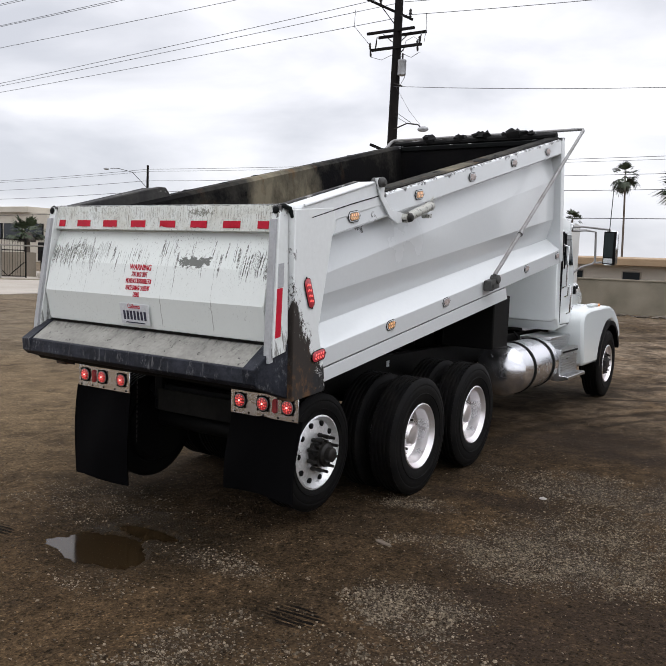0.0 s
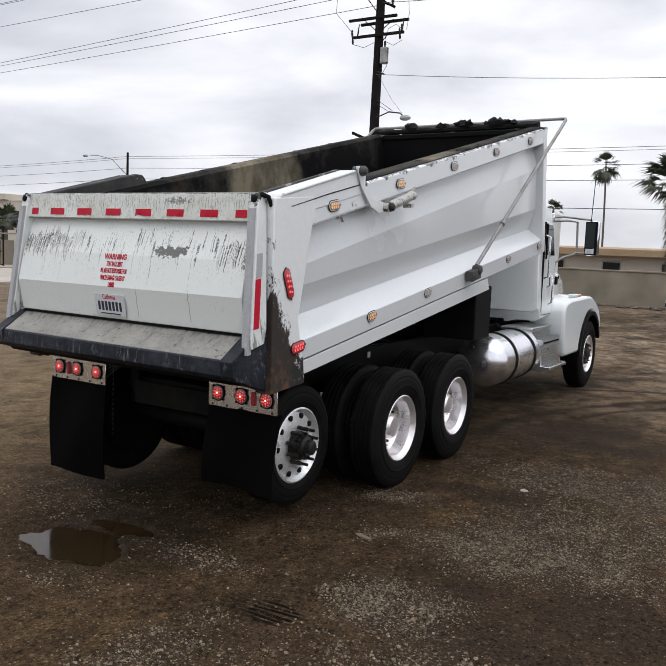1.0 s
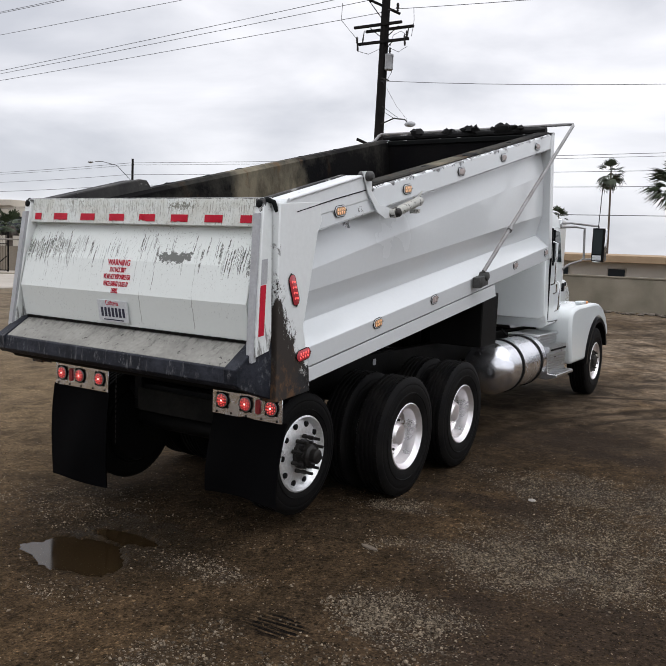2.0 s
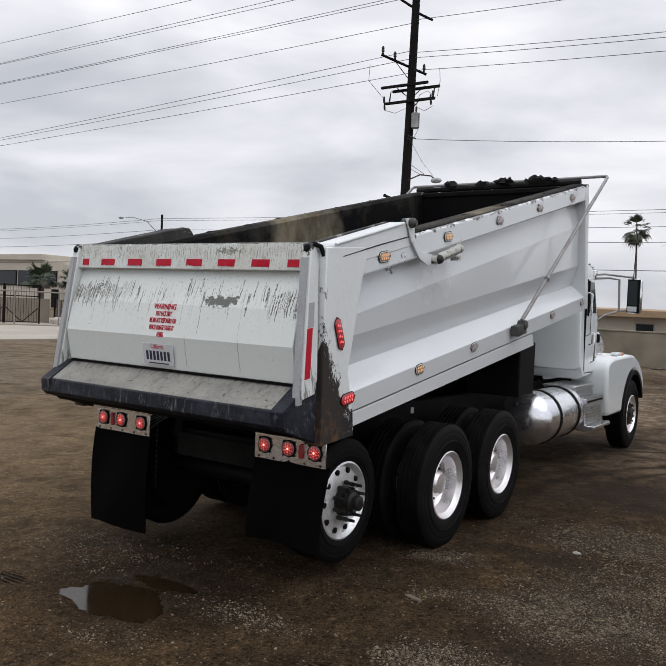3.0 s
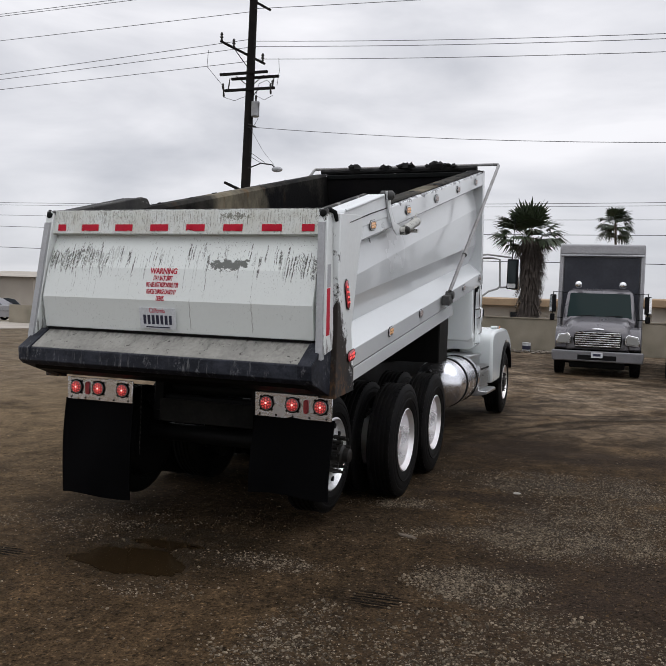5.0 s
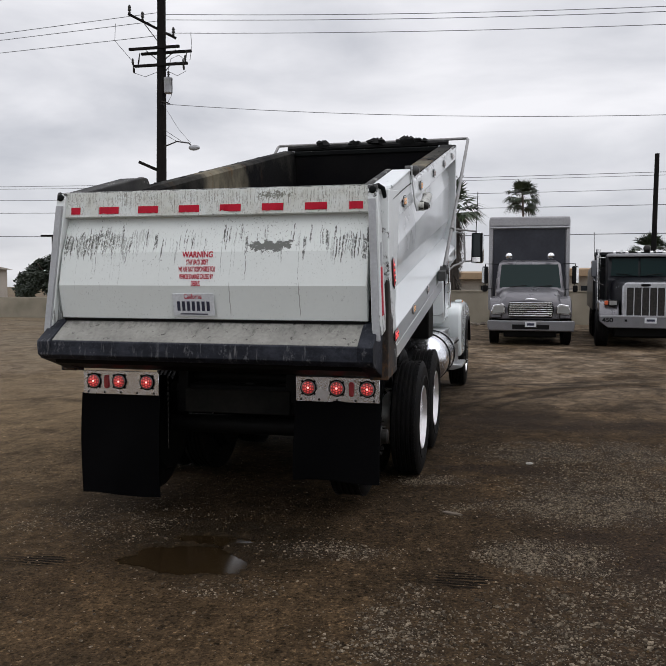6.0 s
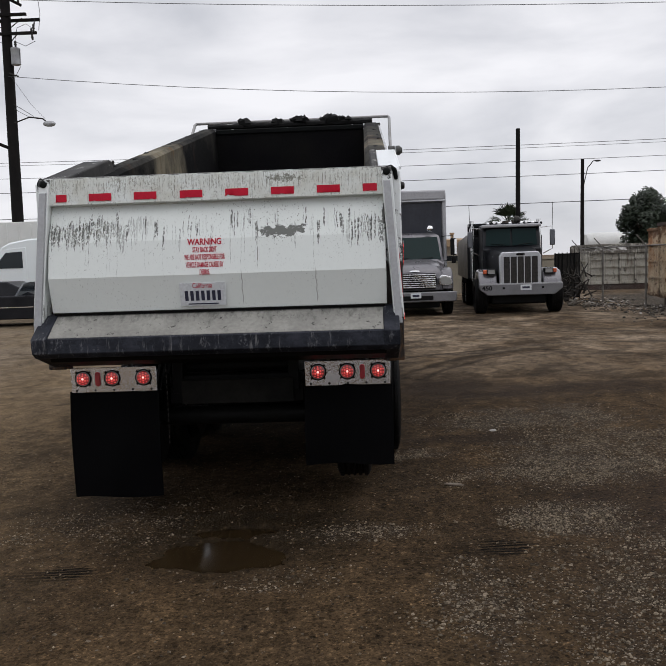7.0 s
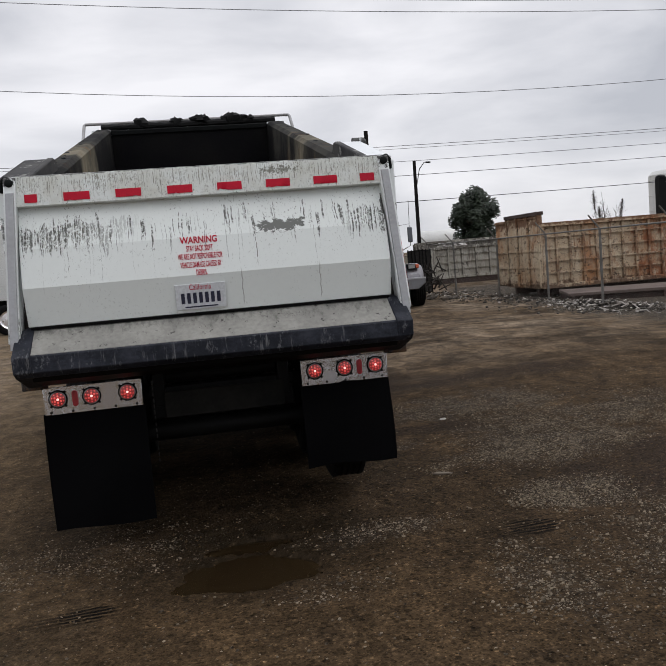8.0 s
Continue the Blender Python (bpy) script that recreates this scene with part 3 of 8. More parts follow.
def wheel(parent, side, x, y, z, r, w, style, inner=0.0):
    """A road wheel. style: deep (outer of a pair), flat (with a plain disc) or front (disc outwards). x is the outer face of the tyre."""
    hold = new("wheel")
    hold.parent = parent
    hold.matrix_basis = X_AXIS[side](side * x, y, z)
    bead = r * 0.535 if style != "flat" else 0.272
    part("tyre", tyre_mesh(r, w, bead), RUBBER, hold, "worn black truck tyre", pose(0, 0, -w / 2), smooth=50)
    if inner:
        part("tyre", tyre_mesh(r, w, bead), RUBBER, hold, "", pose(0, 0, -w / 2 - inner), smooth=50)
    k = Mesh()
    ident = Matrix.Identity(4)
    R = bead + 0.012
    if style == "deep":
        prof = [(R - 0.03, -w - inner), (R - 0.03, -0.05), (R, -0.025), (R + 0.004, -0.012), (R - 0.006, -0.006), (R - 0.025, -0.022), (R - 0.045, -0.045), (R - 0.055, -0.15), (R - 0.075, -0.172), (0.16, -0.182), (0.155, -0.165), (0.11, -0.16), (0.105, -0.10), (0.085, -0.075), (0.03, -0.065)]
        nut_r, nut_h, face = 0.135, -0.16, -0.178
    elif style == "flat":
        prof = [(R - 0.03, -w), (R - 0.03, -0.05), (R, -0.02), (R + 0.004, -0.008), (R - 0.008, -0.002), (R - 0.025, -0.03), (R - 0.04, -0.045), (0.19, -0.03), (0.15, -0.025), (0.10, -0.02), (0.03, -0.02)]
        nut_r, nut_h, face = 0.135, 0.02, -0.03
    else:
        prof = [(R - 0.03, -w), (R - 0.03, -0.05), (R, -0.02), (R + 0.004, -0.008), (R - 0.008, -0.002), (R - 0.03, -0.04), (R - 0.05, -0.05), (0.2, -0.055), (0.17, -0.05), (0.13, -0.05), (0.09, -0.05), (0.085, -0.01), (0.06, 0.0), (0.02, 0.002)]
        nut_r, nut_h, face = 0.142, -0.02, -0.06
    k.lathe(prof, ident, 48)
    part("rim", k, RIM_WHITE if style == "flat" else RIM, hold, "white painted steel rim" if style == "flat" else "polished aluminium rim", smooth=30)
    part("brake_drum", Mesh().lathe([(0.05, -w - inner - 0.09), (R + 0.0, -w - inner - 0.08), (R + 0.03, -w - inner - 0.012), (0.05, -w - inner - 0.006)], ident, 28), FRAME, hold, "dark brake drum")
    for i in range(10):
        a = 2 * math.pi * (i + 0.5) / 10
        k = Mesh().lathe([(0.022, -0.02), (0.022, 0.004), (0.019, 0.006)], pose(math.cos(a) * R * 0.78, math.sin(a) * R * 0.78, face + (0.0 if style != "front" else -0.004)), 12)
        part("hand_hole", k, BLACK, hold)
    for i in range(10):
        a = 2 * math.pi * i / 10
        k = Mesh().lathe([(0.017, -0.03), (0.017, 0.0), (0.012, 0.008), (0.012, 0.03)], pose(math.cos(a) * nut_r, math.sin(a) * nut_r, nut_h), 6)
        part("lug_nut", k, HUB, hold)
    if style == "front":
        k = Mesh().lathe([(0.175, -0.05), (0.175, -0.04), (0.10, -0.03), (0.095, 0.0), (0.07, 0.012), (0.02, 0.015)], ident, 24)
        part("hub", k, HUB, hold, "dark front hub")
    if style == "flat":
        k = Mesh().lathe([(0.115, -0.05), (0.11, 0.005), (0.085, 0.02), (0.08, 0.07), (0.058, 0.085), (0.054, 0.125), (0.045, 0.132), (0.02, 0.134)], ident, 20)
        part("hub", k, GREASY, hold, "greasy dark wheel hub")
        for i in range(10):
            part("hub_bolt", Mesh().box(0.07, 0.105, -0.012, 0.012, 0.0, 0.05, Matrix.Rotation(2 * math.pi * (i + 0.3) / 10, 4, "Z")), GREASY, hold)
        for i in range(10):
            a = 2 * math.pi * i / 10
            k = Mesh().tube([(math.cos(a) * 0.135, math.sin(a) * 0.135, 0.0), (math.cos(a) * 0.135, math.sin(a) * 0.135, 0.085)], 0.012, 8)
            part("wheel_stud", k, GREASY, hold)
    return hold


BED_Y, BED_Z, BED_TILT, BED_TURN = -0.105, 0.858, 8.8, -1.2
BED = pose(0, BED_Y, BED_Z, 0, 0, BED_TURN) @ pose(0, 0, 0, BED_TILT)
truck = thing("dump_truck", "white dump truck with its bed partly raised, standing on wet dirt", "truck")


def at_u(rear, front, u):
    return rear + (front - rear) * (u - 0.35) / 5.45


def rail_top(u):
    return 1.397 + 0.085 * (u - 0.35)


def oval(mesh, cx, r_long, r_short, depth, m, seg=20):
    """An oval lozenge in the local xy plane, rising to depth."""
    pts = []
    for k in range(seg):
        a = 2 * math.pi * k / seg
        c, s = math.cos(a), math.sin(a)
        pts.append(((r_long - r_short) * (1 if c > 0 else -1) + r_short * c, r_short * s))
    rings = [[m @ Vector((x, y, 0)) for x, y in pts], [m @ Vector((x, y, depth * 0.7)) for x, y in pts], [m @ Vector((x * 0.93, y * 0.88, depth)) for x, y in pts]]
    mesh.loft(rings)


def marker_light(parent, m, lens, dots, long=0.075, short=0.04):
    """A flat oval light in a bright rim, with two rows of slanted diodes. m: local z points out."""
    red = lens is REDLENS
    k = Mesh()
    oval(k, 0, long + 0.002, short + 0.002, 0.005, m)
    for s in (-1, 1):
        k.box(s * (long - 0.002), s * (long + 0.009), -0.006, 0.006, 0.0, 0.004, m)
    lamp = part("marker_light", k, BLACK, parent, "oval marker light in a dark rim")
    k = Mesh()
    oval(k, 0, long - 0.002, short - 0.002, 0.0065, m)
    part("bezel", k, lens if red else PLATE, lamp)
    k = Mesh()
    oval(k, 0, long - 0.008, short - 0.008, 0.008, m)
    part("seal", k, lens if red else BLACK, lamp)
    k = Mesh()
    oval(k, 0, long - 0.012, short - 0.012, 0.010, m)
    part("lens", k, lens, lamp)
    for i in range(4):
        for j in (-1, 1):
            k = Mesh().box(-0.0055, 0.0055, -0.0085, 0.0085, 0.0, 0.003, m @ pose((i - 1.5) * long * 0.36 + j * 0.004, j * short * 0.3, 0.009) @ pose(0, 0, 0, 0, 0, -20 * j))
            part("diode", k, dots, lamp, bevel=0.002)
    return lamp


def build_bed():
    us = [0.3, 1.6, 3.0, 4.4, 5.70]
    for s in (1, -1):
        k = Mesh()
        rings = []
        for u in us:
            prof = [(1.215, 0.335), (1.22, at_u(0.47, 0.50, u)), (1.055, at_u(0.595, 0.64, u)), (1.135, at_u(0.82, 0.885, u)), (1.145, at_u(0.95, 1.38, u)), (1.095, rail_top(u) - 0.195), (1.205, rail_top(u) - 0.188), (1.22, rail_top(u) - 0.17), (1.22, rail_top(u) - 0.015), (1.20, rail_top(u)), (1.04, rail_top(u)), (1.03, 0.75), (0.99, 0.45), (0.95, 0.33)]
            rings.append([(s * x, u, w) for x, w in prof])
        k.loft(rings)
        part("bed_side", k, WHITE, truck, "white folded steel side panel, lightly stained", BED, bevel=0.005, smooth=4)
        # upper rail face and the raised rear piece of it
        k = Mesh()
        k.prism([(0.33, rail_top(0.33) + 0.02), (0.22, 1.452), (0.24, 1.475), (1.16, 1.575), (1.22, 1.56), (1.25, rail_top(1.25) + 0.004), (1.25, rail_top(1.25) - 0.08), (0.33, rail_top(0.33) - 0.08)], s * 1.085, s * 1.226)
        cap = part("rail_cap", k, RAIL, truck, "chipped white top rail", BED, bevel=0.006)
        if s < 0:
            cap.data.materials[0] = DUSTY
        k = Mesh().tube([(s * 1.226, 0.25, 1.468), (s * 1.226, 0.7, 1.517), (s * 1.226, 1.14, 1.565)], 0.011, 8)
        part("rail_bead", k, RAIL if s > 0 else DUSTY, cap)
        k = Mesh().tube([(s * 1.227, 0.33, rail_top(0.33) - 0.012), (s * 1.227, 0.8, rail_top(0.8) - 0.004), (s * 1.227, 1.22, rail_top(1.22) - 0.006)], 0.004, 6)
        part("rail_seam", k, TAR, cap, "dark seam below the cap")
        k = Mesh().prism([(0.20, 1.44), (0.20, 1.482), (1.16, 1.582), (1.24, 1.57), (1.30, rail_top(1.3) + 0.004), (1.30, rail_top(1.3) - 0.2), (0.20, 1.2)], s * 1.035, s * 1.083)
        part("rail_lining", k, DUSTY, truck, "tarry inner side of the rail", BED, bevel=0.01)
        # skirt
        k = Mesh().prism([(0.36, 0.322), (3.86, 0.322), (3.90, 0.19), (0.39, 0.225)], s * 1.18, s * 1.208)
        part("bed_skirt", k, WHITE, truck, "", BED, bevel=0.004)
        # liner, darkened by asphalt
        k = Mesh()
        rings = []
        for u in (0.22, 2.0, 4.0, 5.68):
            t = rail_top(u) + 0.006
            rings.append([(s * 1.19, u, t), (s * 1.17, u, t + 0.012), (s * 1.04, u, t + 0.014), (s * 1.0, u, t - 0.02), (s * 0.99, u, 0.9), (s * 0.93, u, 0.6), (s * 0.78, u, 0.44), (s * 0.78, u, 0.42), (s * 0.98, u, 0.5), (s * 1.035, u, 0.9), (s * 1.045, u, t - 0.008), (s * 1.18, u, t - 0.002)])
        k.loft(rings)
        part("bed_liner", k, INNER, truck, "inner wall stained by asphalt", BED, smooth=20)
        # tar crust along the rim
        rnd = random.Random(5 + s)
        u = 1.5
        while u < 5.55:
            ln = rnd.uniform(0.04, 0.16)
            k = Mesh().ball((s * rnd.uniform(1.10, 1.16), u, rail_top(u) + 0.012), ln * 0.55, 8, 5, (0.35, 1.0, rnd.uniform(0.1, 0.22)), 0.25, rnd)
            part("tar_crust", k, TAR, truck, "crust of dried asphalt", BED)
            u += rnd.uniform(0.05, 0.3)
        # rear corner post
        k = Mesh().prism([(-0.02, 0.20), (0.37, 0.17), (0.375, 0.33), (0.335, 0.62), (0.56, 1.225), (0.62, 1.30), (0.60, 1.43), (0.155, 1.455)], s * 1.10, s * 1.2285)
        part("rear_post", k, POST, truck, "white corner post, rusty and tarry at its foot", BED, bevel=0.008)
        k = Mesh().prism([(0.0, 0.30), (0.32, 0.28), (0.30, 0.62), (0.02, 0.75)], s * 1.02, s * 1.1)
        part("post_foot", k, LIP, truck, "", BED, bevel=0.006)
        # gate pivot ear
        k = Mesh().lathe([(0.05, -0.03), (0.05, 0.02), (0.03, 0.026)], X_AXIS[s](s * 1.12, 0.16, 1.44), 18)
        part("gate_pivot", k, FRAME, truck, "greasy tailgate pivot", BED)
        # gate latch bracket and its ram
        k = Mesh().prism([(u, w - (0.045 if s < 0 else 0.0)) for u, w in ((1.15, 1.60), (1.25, 1.60), (1.28, 1.55), (1.265, 1.46), (1.37, 1.35), (1.56, 1.305), (1.60, 1.265), (1.58, 1.235), (1.46, 1.235), (1.34, 1.295), (1.215, 1.44))], s * 1.236, s * 1.246)
        part("latch_pin", Mesh().lathe([(0.037, -0.06), (0.037, 0.03), (0.026, 0.04), (0.018, 0.05)], X_AXIS[s](s * 1.245, 1.215, 1.565 - (0.045 if s < 0 else 0.0)), 18), MOTOR, truck, "greasy latch pin", BED)
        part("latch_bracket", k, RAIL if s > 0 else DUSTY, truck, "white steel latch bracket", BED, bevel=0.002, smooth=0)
        k = Mesh().lathe([(0.03, 0.0), (0.038, 0.01), (0.038, 0.40), (0.03, 0.415)], pose(s * 1.272, 1.60, 1.275, -82), 20)
        k.lathe([(0.036, -0.03), (0.036, 0.02)], X_AXIS[s](s * 1.27, 1.56, 1.268), 18)
        k.box(s * 1.225, s * 1.29, 1.98, 2.01, 1.29, 1.36)
        part("latch_ram", k, WORN_RAM, truck, "scuffed steel ram with flaked paint", BED)
        k = Mesh().box(s * 1.245, s * 1.305, 1.55, 1.60, 1.235, 1.305)
        k.lathe([(0.03, -0.01), (0.03, 0.025), (0.015, 0.03)], X_AXIS[s](s * 1.298, 1.565, 1.27), 14)
        part("ram_clevis", k, HUB, truck, "dark ram clevis", BED, bevel=0.008)
        k = Mesh().prism([(2.0, 1.345), (2.11, 1.40), (2.02, 1.30), (1.93, 1.235), (1.90, 1.245)], s * 1.235, s * 1.245)
        k.box(s * 1.23, s * 1.30, 1.90, 1.95, 1.235, 1.265)
        part("ram_bracket", k, WORN_RAM, truck, "worn bracket at the ram's end", BED)
        # lights
        for u in (0.853, 1.877, 2.96, 4.04, 5.121):
            amber = u < 2.5
            marker_light(truck, BED @ pose(s * 1.226, u, rail_top(u) - 0.096, 0, 0, 0) @ X_AXIS[s](0, 0, 0) @ pose(0, 0, 0, 0, 0, 90 if s > 0 else -90), AMBER_MARK if amber else PALE, AMBER_LED if amber else PALE)
        for u, w, lens, dots in ((0.309, 0.443, REDLENS, LED), (1.343, 0.44, AMBER_MARK, AMBER_LED), (2.364, 0.44, PALE, PALE), (4.45, 0.44, PALE, PALE), (5.531, 0.44, PALE, PALE)):
            marker_light(truck, BED @ pose(s * (1.234 if u < 1 else 1.222), u, w) @ X_AXIS[s](0, 0, 0) @ pose(0, 0, 0, 0, 0, 90 if s > 0 else -90), lens, dots, 0.08 if u < 1 else 0.07)
        marker_light(truck, BED @ pose(s * 1.234, 0.242, 0.89) @ X_AXIS[s](0, 0, 0) @ pose(0, 0, 0, 0, 0, 12 if s > 0 else 168), REDLENS, LED, 0.105, 0.038)
        # tarp arm with its motor
        k = Mesh().tube([(s * 1.29, 3.34, 0.54), (s * 1.33, 4.7, 1.25), (s * 1.36, 6.04, 1.93), (s * 1.345, 6.08, 1.95), (s * 1.28, 6.09, 1.952)], 0.02, 10)
        k.lathe([(0.03, -0.02), (0.03, 0.02)], pose(s * 1.315, 4.0, 0.885, -62), 12)
        part("tarp_arm", k, STEEL, truck, "thin galvanised tarp arm", BED)
        k = Mesh().box(s * 1.232, s * 1.31, 3.20, 3.42, 0.40, 0.50)
        k.lathe([(0.045, -0.05), (0.045, 0.03), (0.03, 0.04)], X_AXIS[s](s * 1.29, 3.38, 0.49), 18)
        k.lathe([(0.035, 0.0), (0.035, 0.05)], X_AXIS[s](s * 1.26, 3.24, 0.43), 16)
        part("tarp_motor", k, MOTOR, truck, "dusty tarp motor", BED, bevel=0.004)
    # front wall with its posts
    k = Mesh().box(-1.0, 1.0, 5.66, 5.74, 0.33, 1.79)
    for x in (-0.7, 0.0, 0.7):
        part("headboard_stud", Mesh().box(x - 0.05, x + 0.05, 5.74, 5.81, 0.33, 1.79), INNER, truck, "", BED)
    part("headboard", k, INNER, truck, "tarry black front wall of the bed", BED, bevel=0.004)
    for s in (1, -1):
        k = Mesh().box(s * 1.0, s * 1.226, 5.63, 5.755, 0.34, rail_top(5.70) + 0.01)
        part("front_post", k, WHITE, truck, "", BED, bevel=0.008)
    k = Mesh().box(-1.0, 1.0, 5.64, 5.78, 1.79, rail_top(5.70))
    part("headboard_rail", k, TAR, truck, "", BED, bevel=0.01)
    # floor and the beams below it
    part("bed_floor", Mesh().box(-1.1, 1.1, 0.1, 5.66, 0.33, 0.43), TAR, truck, "", BED)
    for x in (-0.42, 0.42):
        part("bed_beam", Mesh().box(x - 0.06, x + 0.06, 0.45, 5.4, 0.16, 0.33), FRAME, truck, "", BED, bevel=0.006)
    for i in range(9):
        part("cross_beam", Mesh().box(-1.0, 1.0, 0.55 + i * 0.6, 0.63 + i * 0.6, 0.235, 0.33), FRAME, truck, "", BED)
    # rolled tarp on the front wall
    rnd = random.Random(9)
    k = Mesh()
    for s in (1,):
        rings = []
        for i in range(34):
            x = -1.12 + 2.24 * i / 33
            r = 0.035 + 0.012 * rnd.random()
            rings.append([(x, 5.76 + r * math.cos(a), 1.89 + rnd.uniform(-0.006, 0.006) + r * math.sin(a)) for a in (2 * math.pi * j / 9 for j in range(9))])
        k.loft(rings)
        for x, q in ((-0.62, 0.06), (-0.16, 0.055), (0.16, 0.07), (0.07, 0.05), (0.56, 0.075), (0.68, 0.05), (0.8, 0.04), (0.46, 0.04)):
            k.ball((x, 5.76, 1.93), q * 1.2, 9, 6, (1.2, 0.8, 0.85), 0.35, rnd)
    part("tarp_roll", k, TARP, truck, "rolled black tarp with lumps of asphalt", BED)
    k = Mesh().tube([(-1.28, 6.09, 1.952), (-0.9, 6.09, 1.95), (0.9, 6.09, 1.95), (1.28, 6.09, 1.952)], 0.019, 10)
    part("tarp_bar", k, STEEL, truck, "", BED)
    # old asphalt left in the bed
    rnd = random.Random(3)
    k = Mesh()
    for i in range(60):
        k.ball((rnd.uniform(-0.8, 0.8), rnd.uniform(4.4, 5.7), 0.45), rnd.uniform(0.05, 0.22), 8, 5, (1, 1, 0.6), 0.25, rnd)
    part("asphalt_remains", k, TAR, truck, "lumps of old asphalt", BED)


def flare(k, s):
    """Leans the gate's side members outwards towards their feet."""
    k.v = [(x + s * 0.055 * (1.46 - z) / 0.9, y, z) for x, y, z in k.v]


def build_gate():
    gate_m = BED
    prof = [(0.14, 1.49), (0.10, 1.49), (0.055, 1.315), (0.112, 1.302), (-0.022, 1.07), (-0.105, 0.85), (-0.095, 0.615), (-0.05, 0.612), (-0.055, 0.84), (0.045, 1.08), (0.17, 1.31)]
    k = Mesh().prism(prof, -1.115, 1.115)
    gate = part("tailgate", k, GATE, truck, "white tailgate streaked with asphalt", gate_m, bevel=0.004, smooth=4)
    for s in (1, -1):
        k = Mesh().prism([(0.16, 1.49), (0.075, 1.485), (-0.165, 0.60), (-0.175, 0.54), (-0.04, 0.55), (0.0, 0.64)], s * 1.10, s * 1.168)
        flare(k, s)
        part("gate_frame", k, TRIM, gate, "", bevel=0.006)
        # black hook in the notch at the gate's upper corner
        k = Mesh().lathe([(0.02, -0.02), (0.024, -0.016), (0.024, 0.02), (0.018, 0.026), (0.008, 0.028)], pose(s * 1.135, 0.08, 1.452, 78), 14)
        k.tube([(s * 1.135, 0.085, 1.468), (s * 1.165, 0.11, 1.478), (s * 1.19, 0.14, 1.46), (s * 1.2, 0.155, 1.40)], 0.02, 8, 0.014)
        part("gate_hook", k, TAR, gate, "greasy black gate hook")
        k = Mesh().prism([(0.05, 1.40), (0.026, 1.40), (-0.187, 0.60), (-0.205, 0.51), (-0.165, 0.51), (-0.15, 0.58)], s * 1.108, s * 1.152)
        flare(k, s)
        part("reflective_strip", k, TAPE_GREY, gate, "dull grey reflective strip")
        if s > 0:
            k = Mesh().prism([(-0.012, 1.12), (-0.05, 0.97), (0.01, 0.97), (0.045, 1.12)], 1.1685, 1.171)
            flare(k, 1)
            part("reflective_strip", k, TAPE_GREY, gate)
            k = Mesh().prism([(-0.055, 0.965), (-0.135, 0.66), (-0.08, 0.66), (0.0, 0.965)], 1.1685, 1.171)
            flare(k, 1)
            part("red_strip", k, TAPE_RED, gate, "long red reflective strip")
    # red tape on the top beam, torn along its lower edge
    tape_rnd = random.Random(31)
    for i, x in enumerate((-1.024, -0.762, -0.46, -0.153, 0.15, 0.452, 0.753, 1.024)):
        h = 0.036 if i == 0 else (0.046 if i == 7 else 0.0755)
        q = lambda w: 0.10 - 0.045 * (1.49 - w) / 0.175 - 0.002
        k = Mesh()
        cols = 9
        for side_ in (0.0, -0.003):
            for j in range(cols + 1):
                px = x - h + 2 * h * j / cols
                low = 1.336 + tape_rnd.choice((0.0, 0.0, 0.001, 0.004, 0.012)) if 0 < j < cols else 1.336
                k.v += [(px, q(low) + side_, low), (px, q(1.384) + side_, 1.384)]
        o = 2 * (cols + 1)
        for j in range(cols):
            a, b = 2 * j, 2 * j + 2
            k.f += [(o + a, o + b, o + b + 1, o + a + 1), (a, a + 1, b + 1, b), (a, b, o + b, o + a), (a + 1, o + a + 1, o + b + 1, b + 1)]
        k.f += [(0, o, o + 1, 1), (2 * cols, 2 * cols + 1, o + 2 * cols + 1, o + 2 * cols)]
        part("red_tape", k, TAPE_RED, gate, "red reflective tape")
    lean = math.degrees(math.atan2(0.083, 0.22))

    def on_gate(x, w, off=0.002):
        u = -0.022 + (w - 1.07) * (0.083 / 0.22)
        return pose(x, u, w, 90 - lean) @ pose(0, 0, off)

    for text, w, size, wide in (("WARNING", 1.035, 0.058, 0.225), ("STAY BACK 200FT", 0.988, 0.05, 0.16), ("WE ARE NOT RESPONSIBLE FOR", 0.942, 0.05, 0.268), ("VEHICLE DAMAGE CAUSED BY", 0.894, 0.05, 0.248), ("DEBRIS.", 0.848, 0.05, 0.066)):
        lettering("warning_text", text, size, RED_INK, gate, on_gate(-0.07, w), "red stencilled warning text", 0.0013 if size > 0.05 else 0.0006, wide)
    pm = pose(-0.09, -0.112, 0.72, 90 + 2)
    k = Mesh()
    k.box(-0.152, 0.152, -0.078, 0.078, 0.0, 0.004, pm)
    plate = part("licence_plate", k, PLATE, gate, "white licence plate", bevel=0.002)
    lettering("plate_state", "California", 0.05, RED_INK, plate, pm @ pose(0, 0.042, 0.0045), "", 0.0, 0.13)
    for i in range(7):
        x = -0.108 + i * 0.036
        part("plate_bar", Mesh().box(x - 0.011, x + 0.011, -0.042, 0.024, 0.004, 0.006, pm), INK, plate)
    part("plate_bar", Mesh().box(-0.1, 0.1, -0.068, -0.06, 0.004, 0.0055, pm), INK, plate)
    # black strip that paints the shaded gap between gate and apron
    part("gate_seal", Mesh().box(-1.10, 1.10, -0.101, -0.05, 0.5985, 0.6135), BLACK, gate, "black strip drawn for the shaded gap at the gate's lower edge")
    # apron below the gate
    k = Mesh().prism([(-0.02, 0.60), (-0.085, 0.598), (-0.30, 0.497), (-0.29, 0.46), (-0.02, 0.45)], -1.09, 1.09)
    part("apron_shelf", k, APRON, truck, "sloped apron dusted with dried asphalt", BED, bevel=0.005)
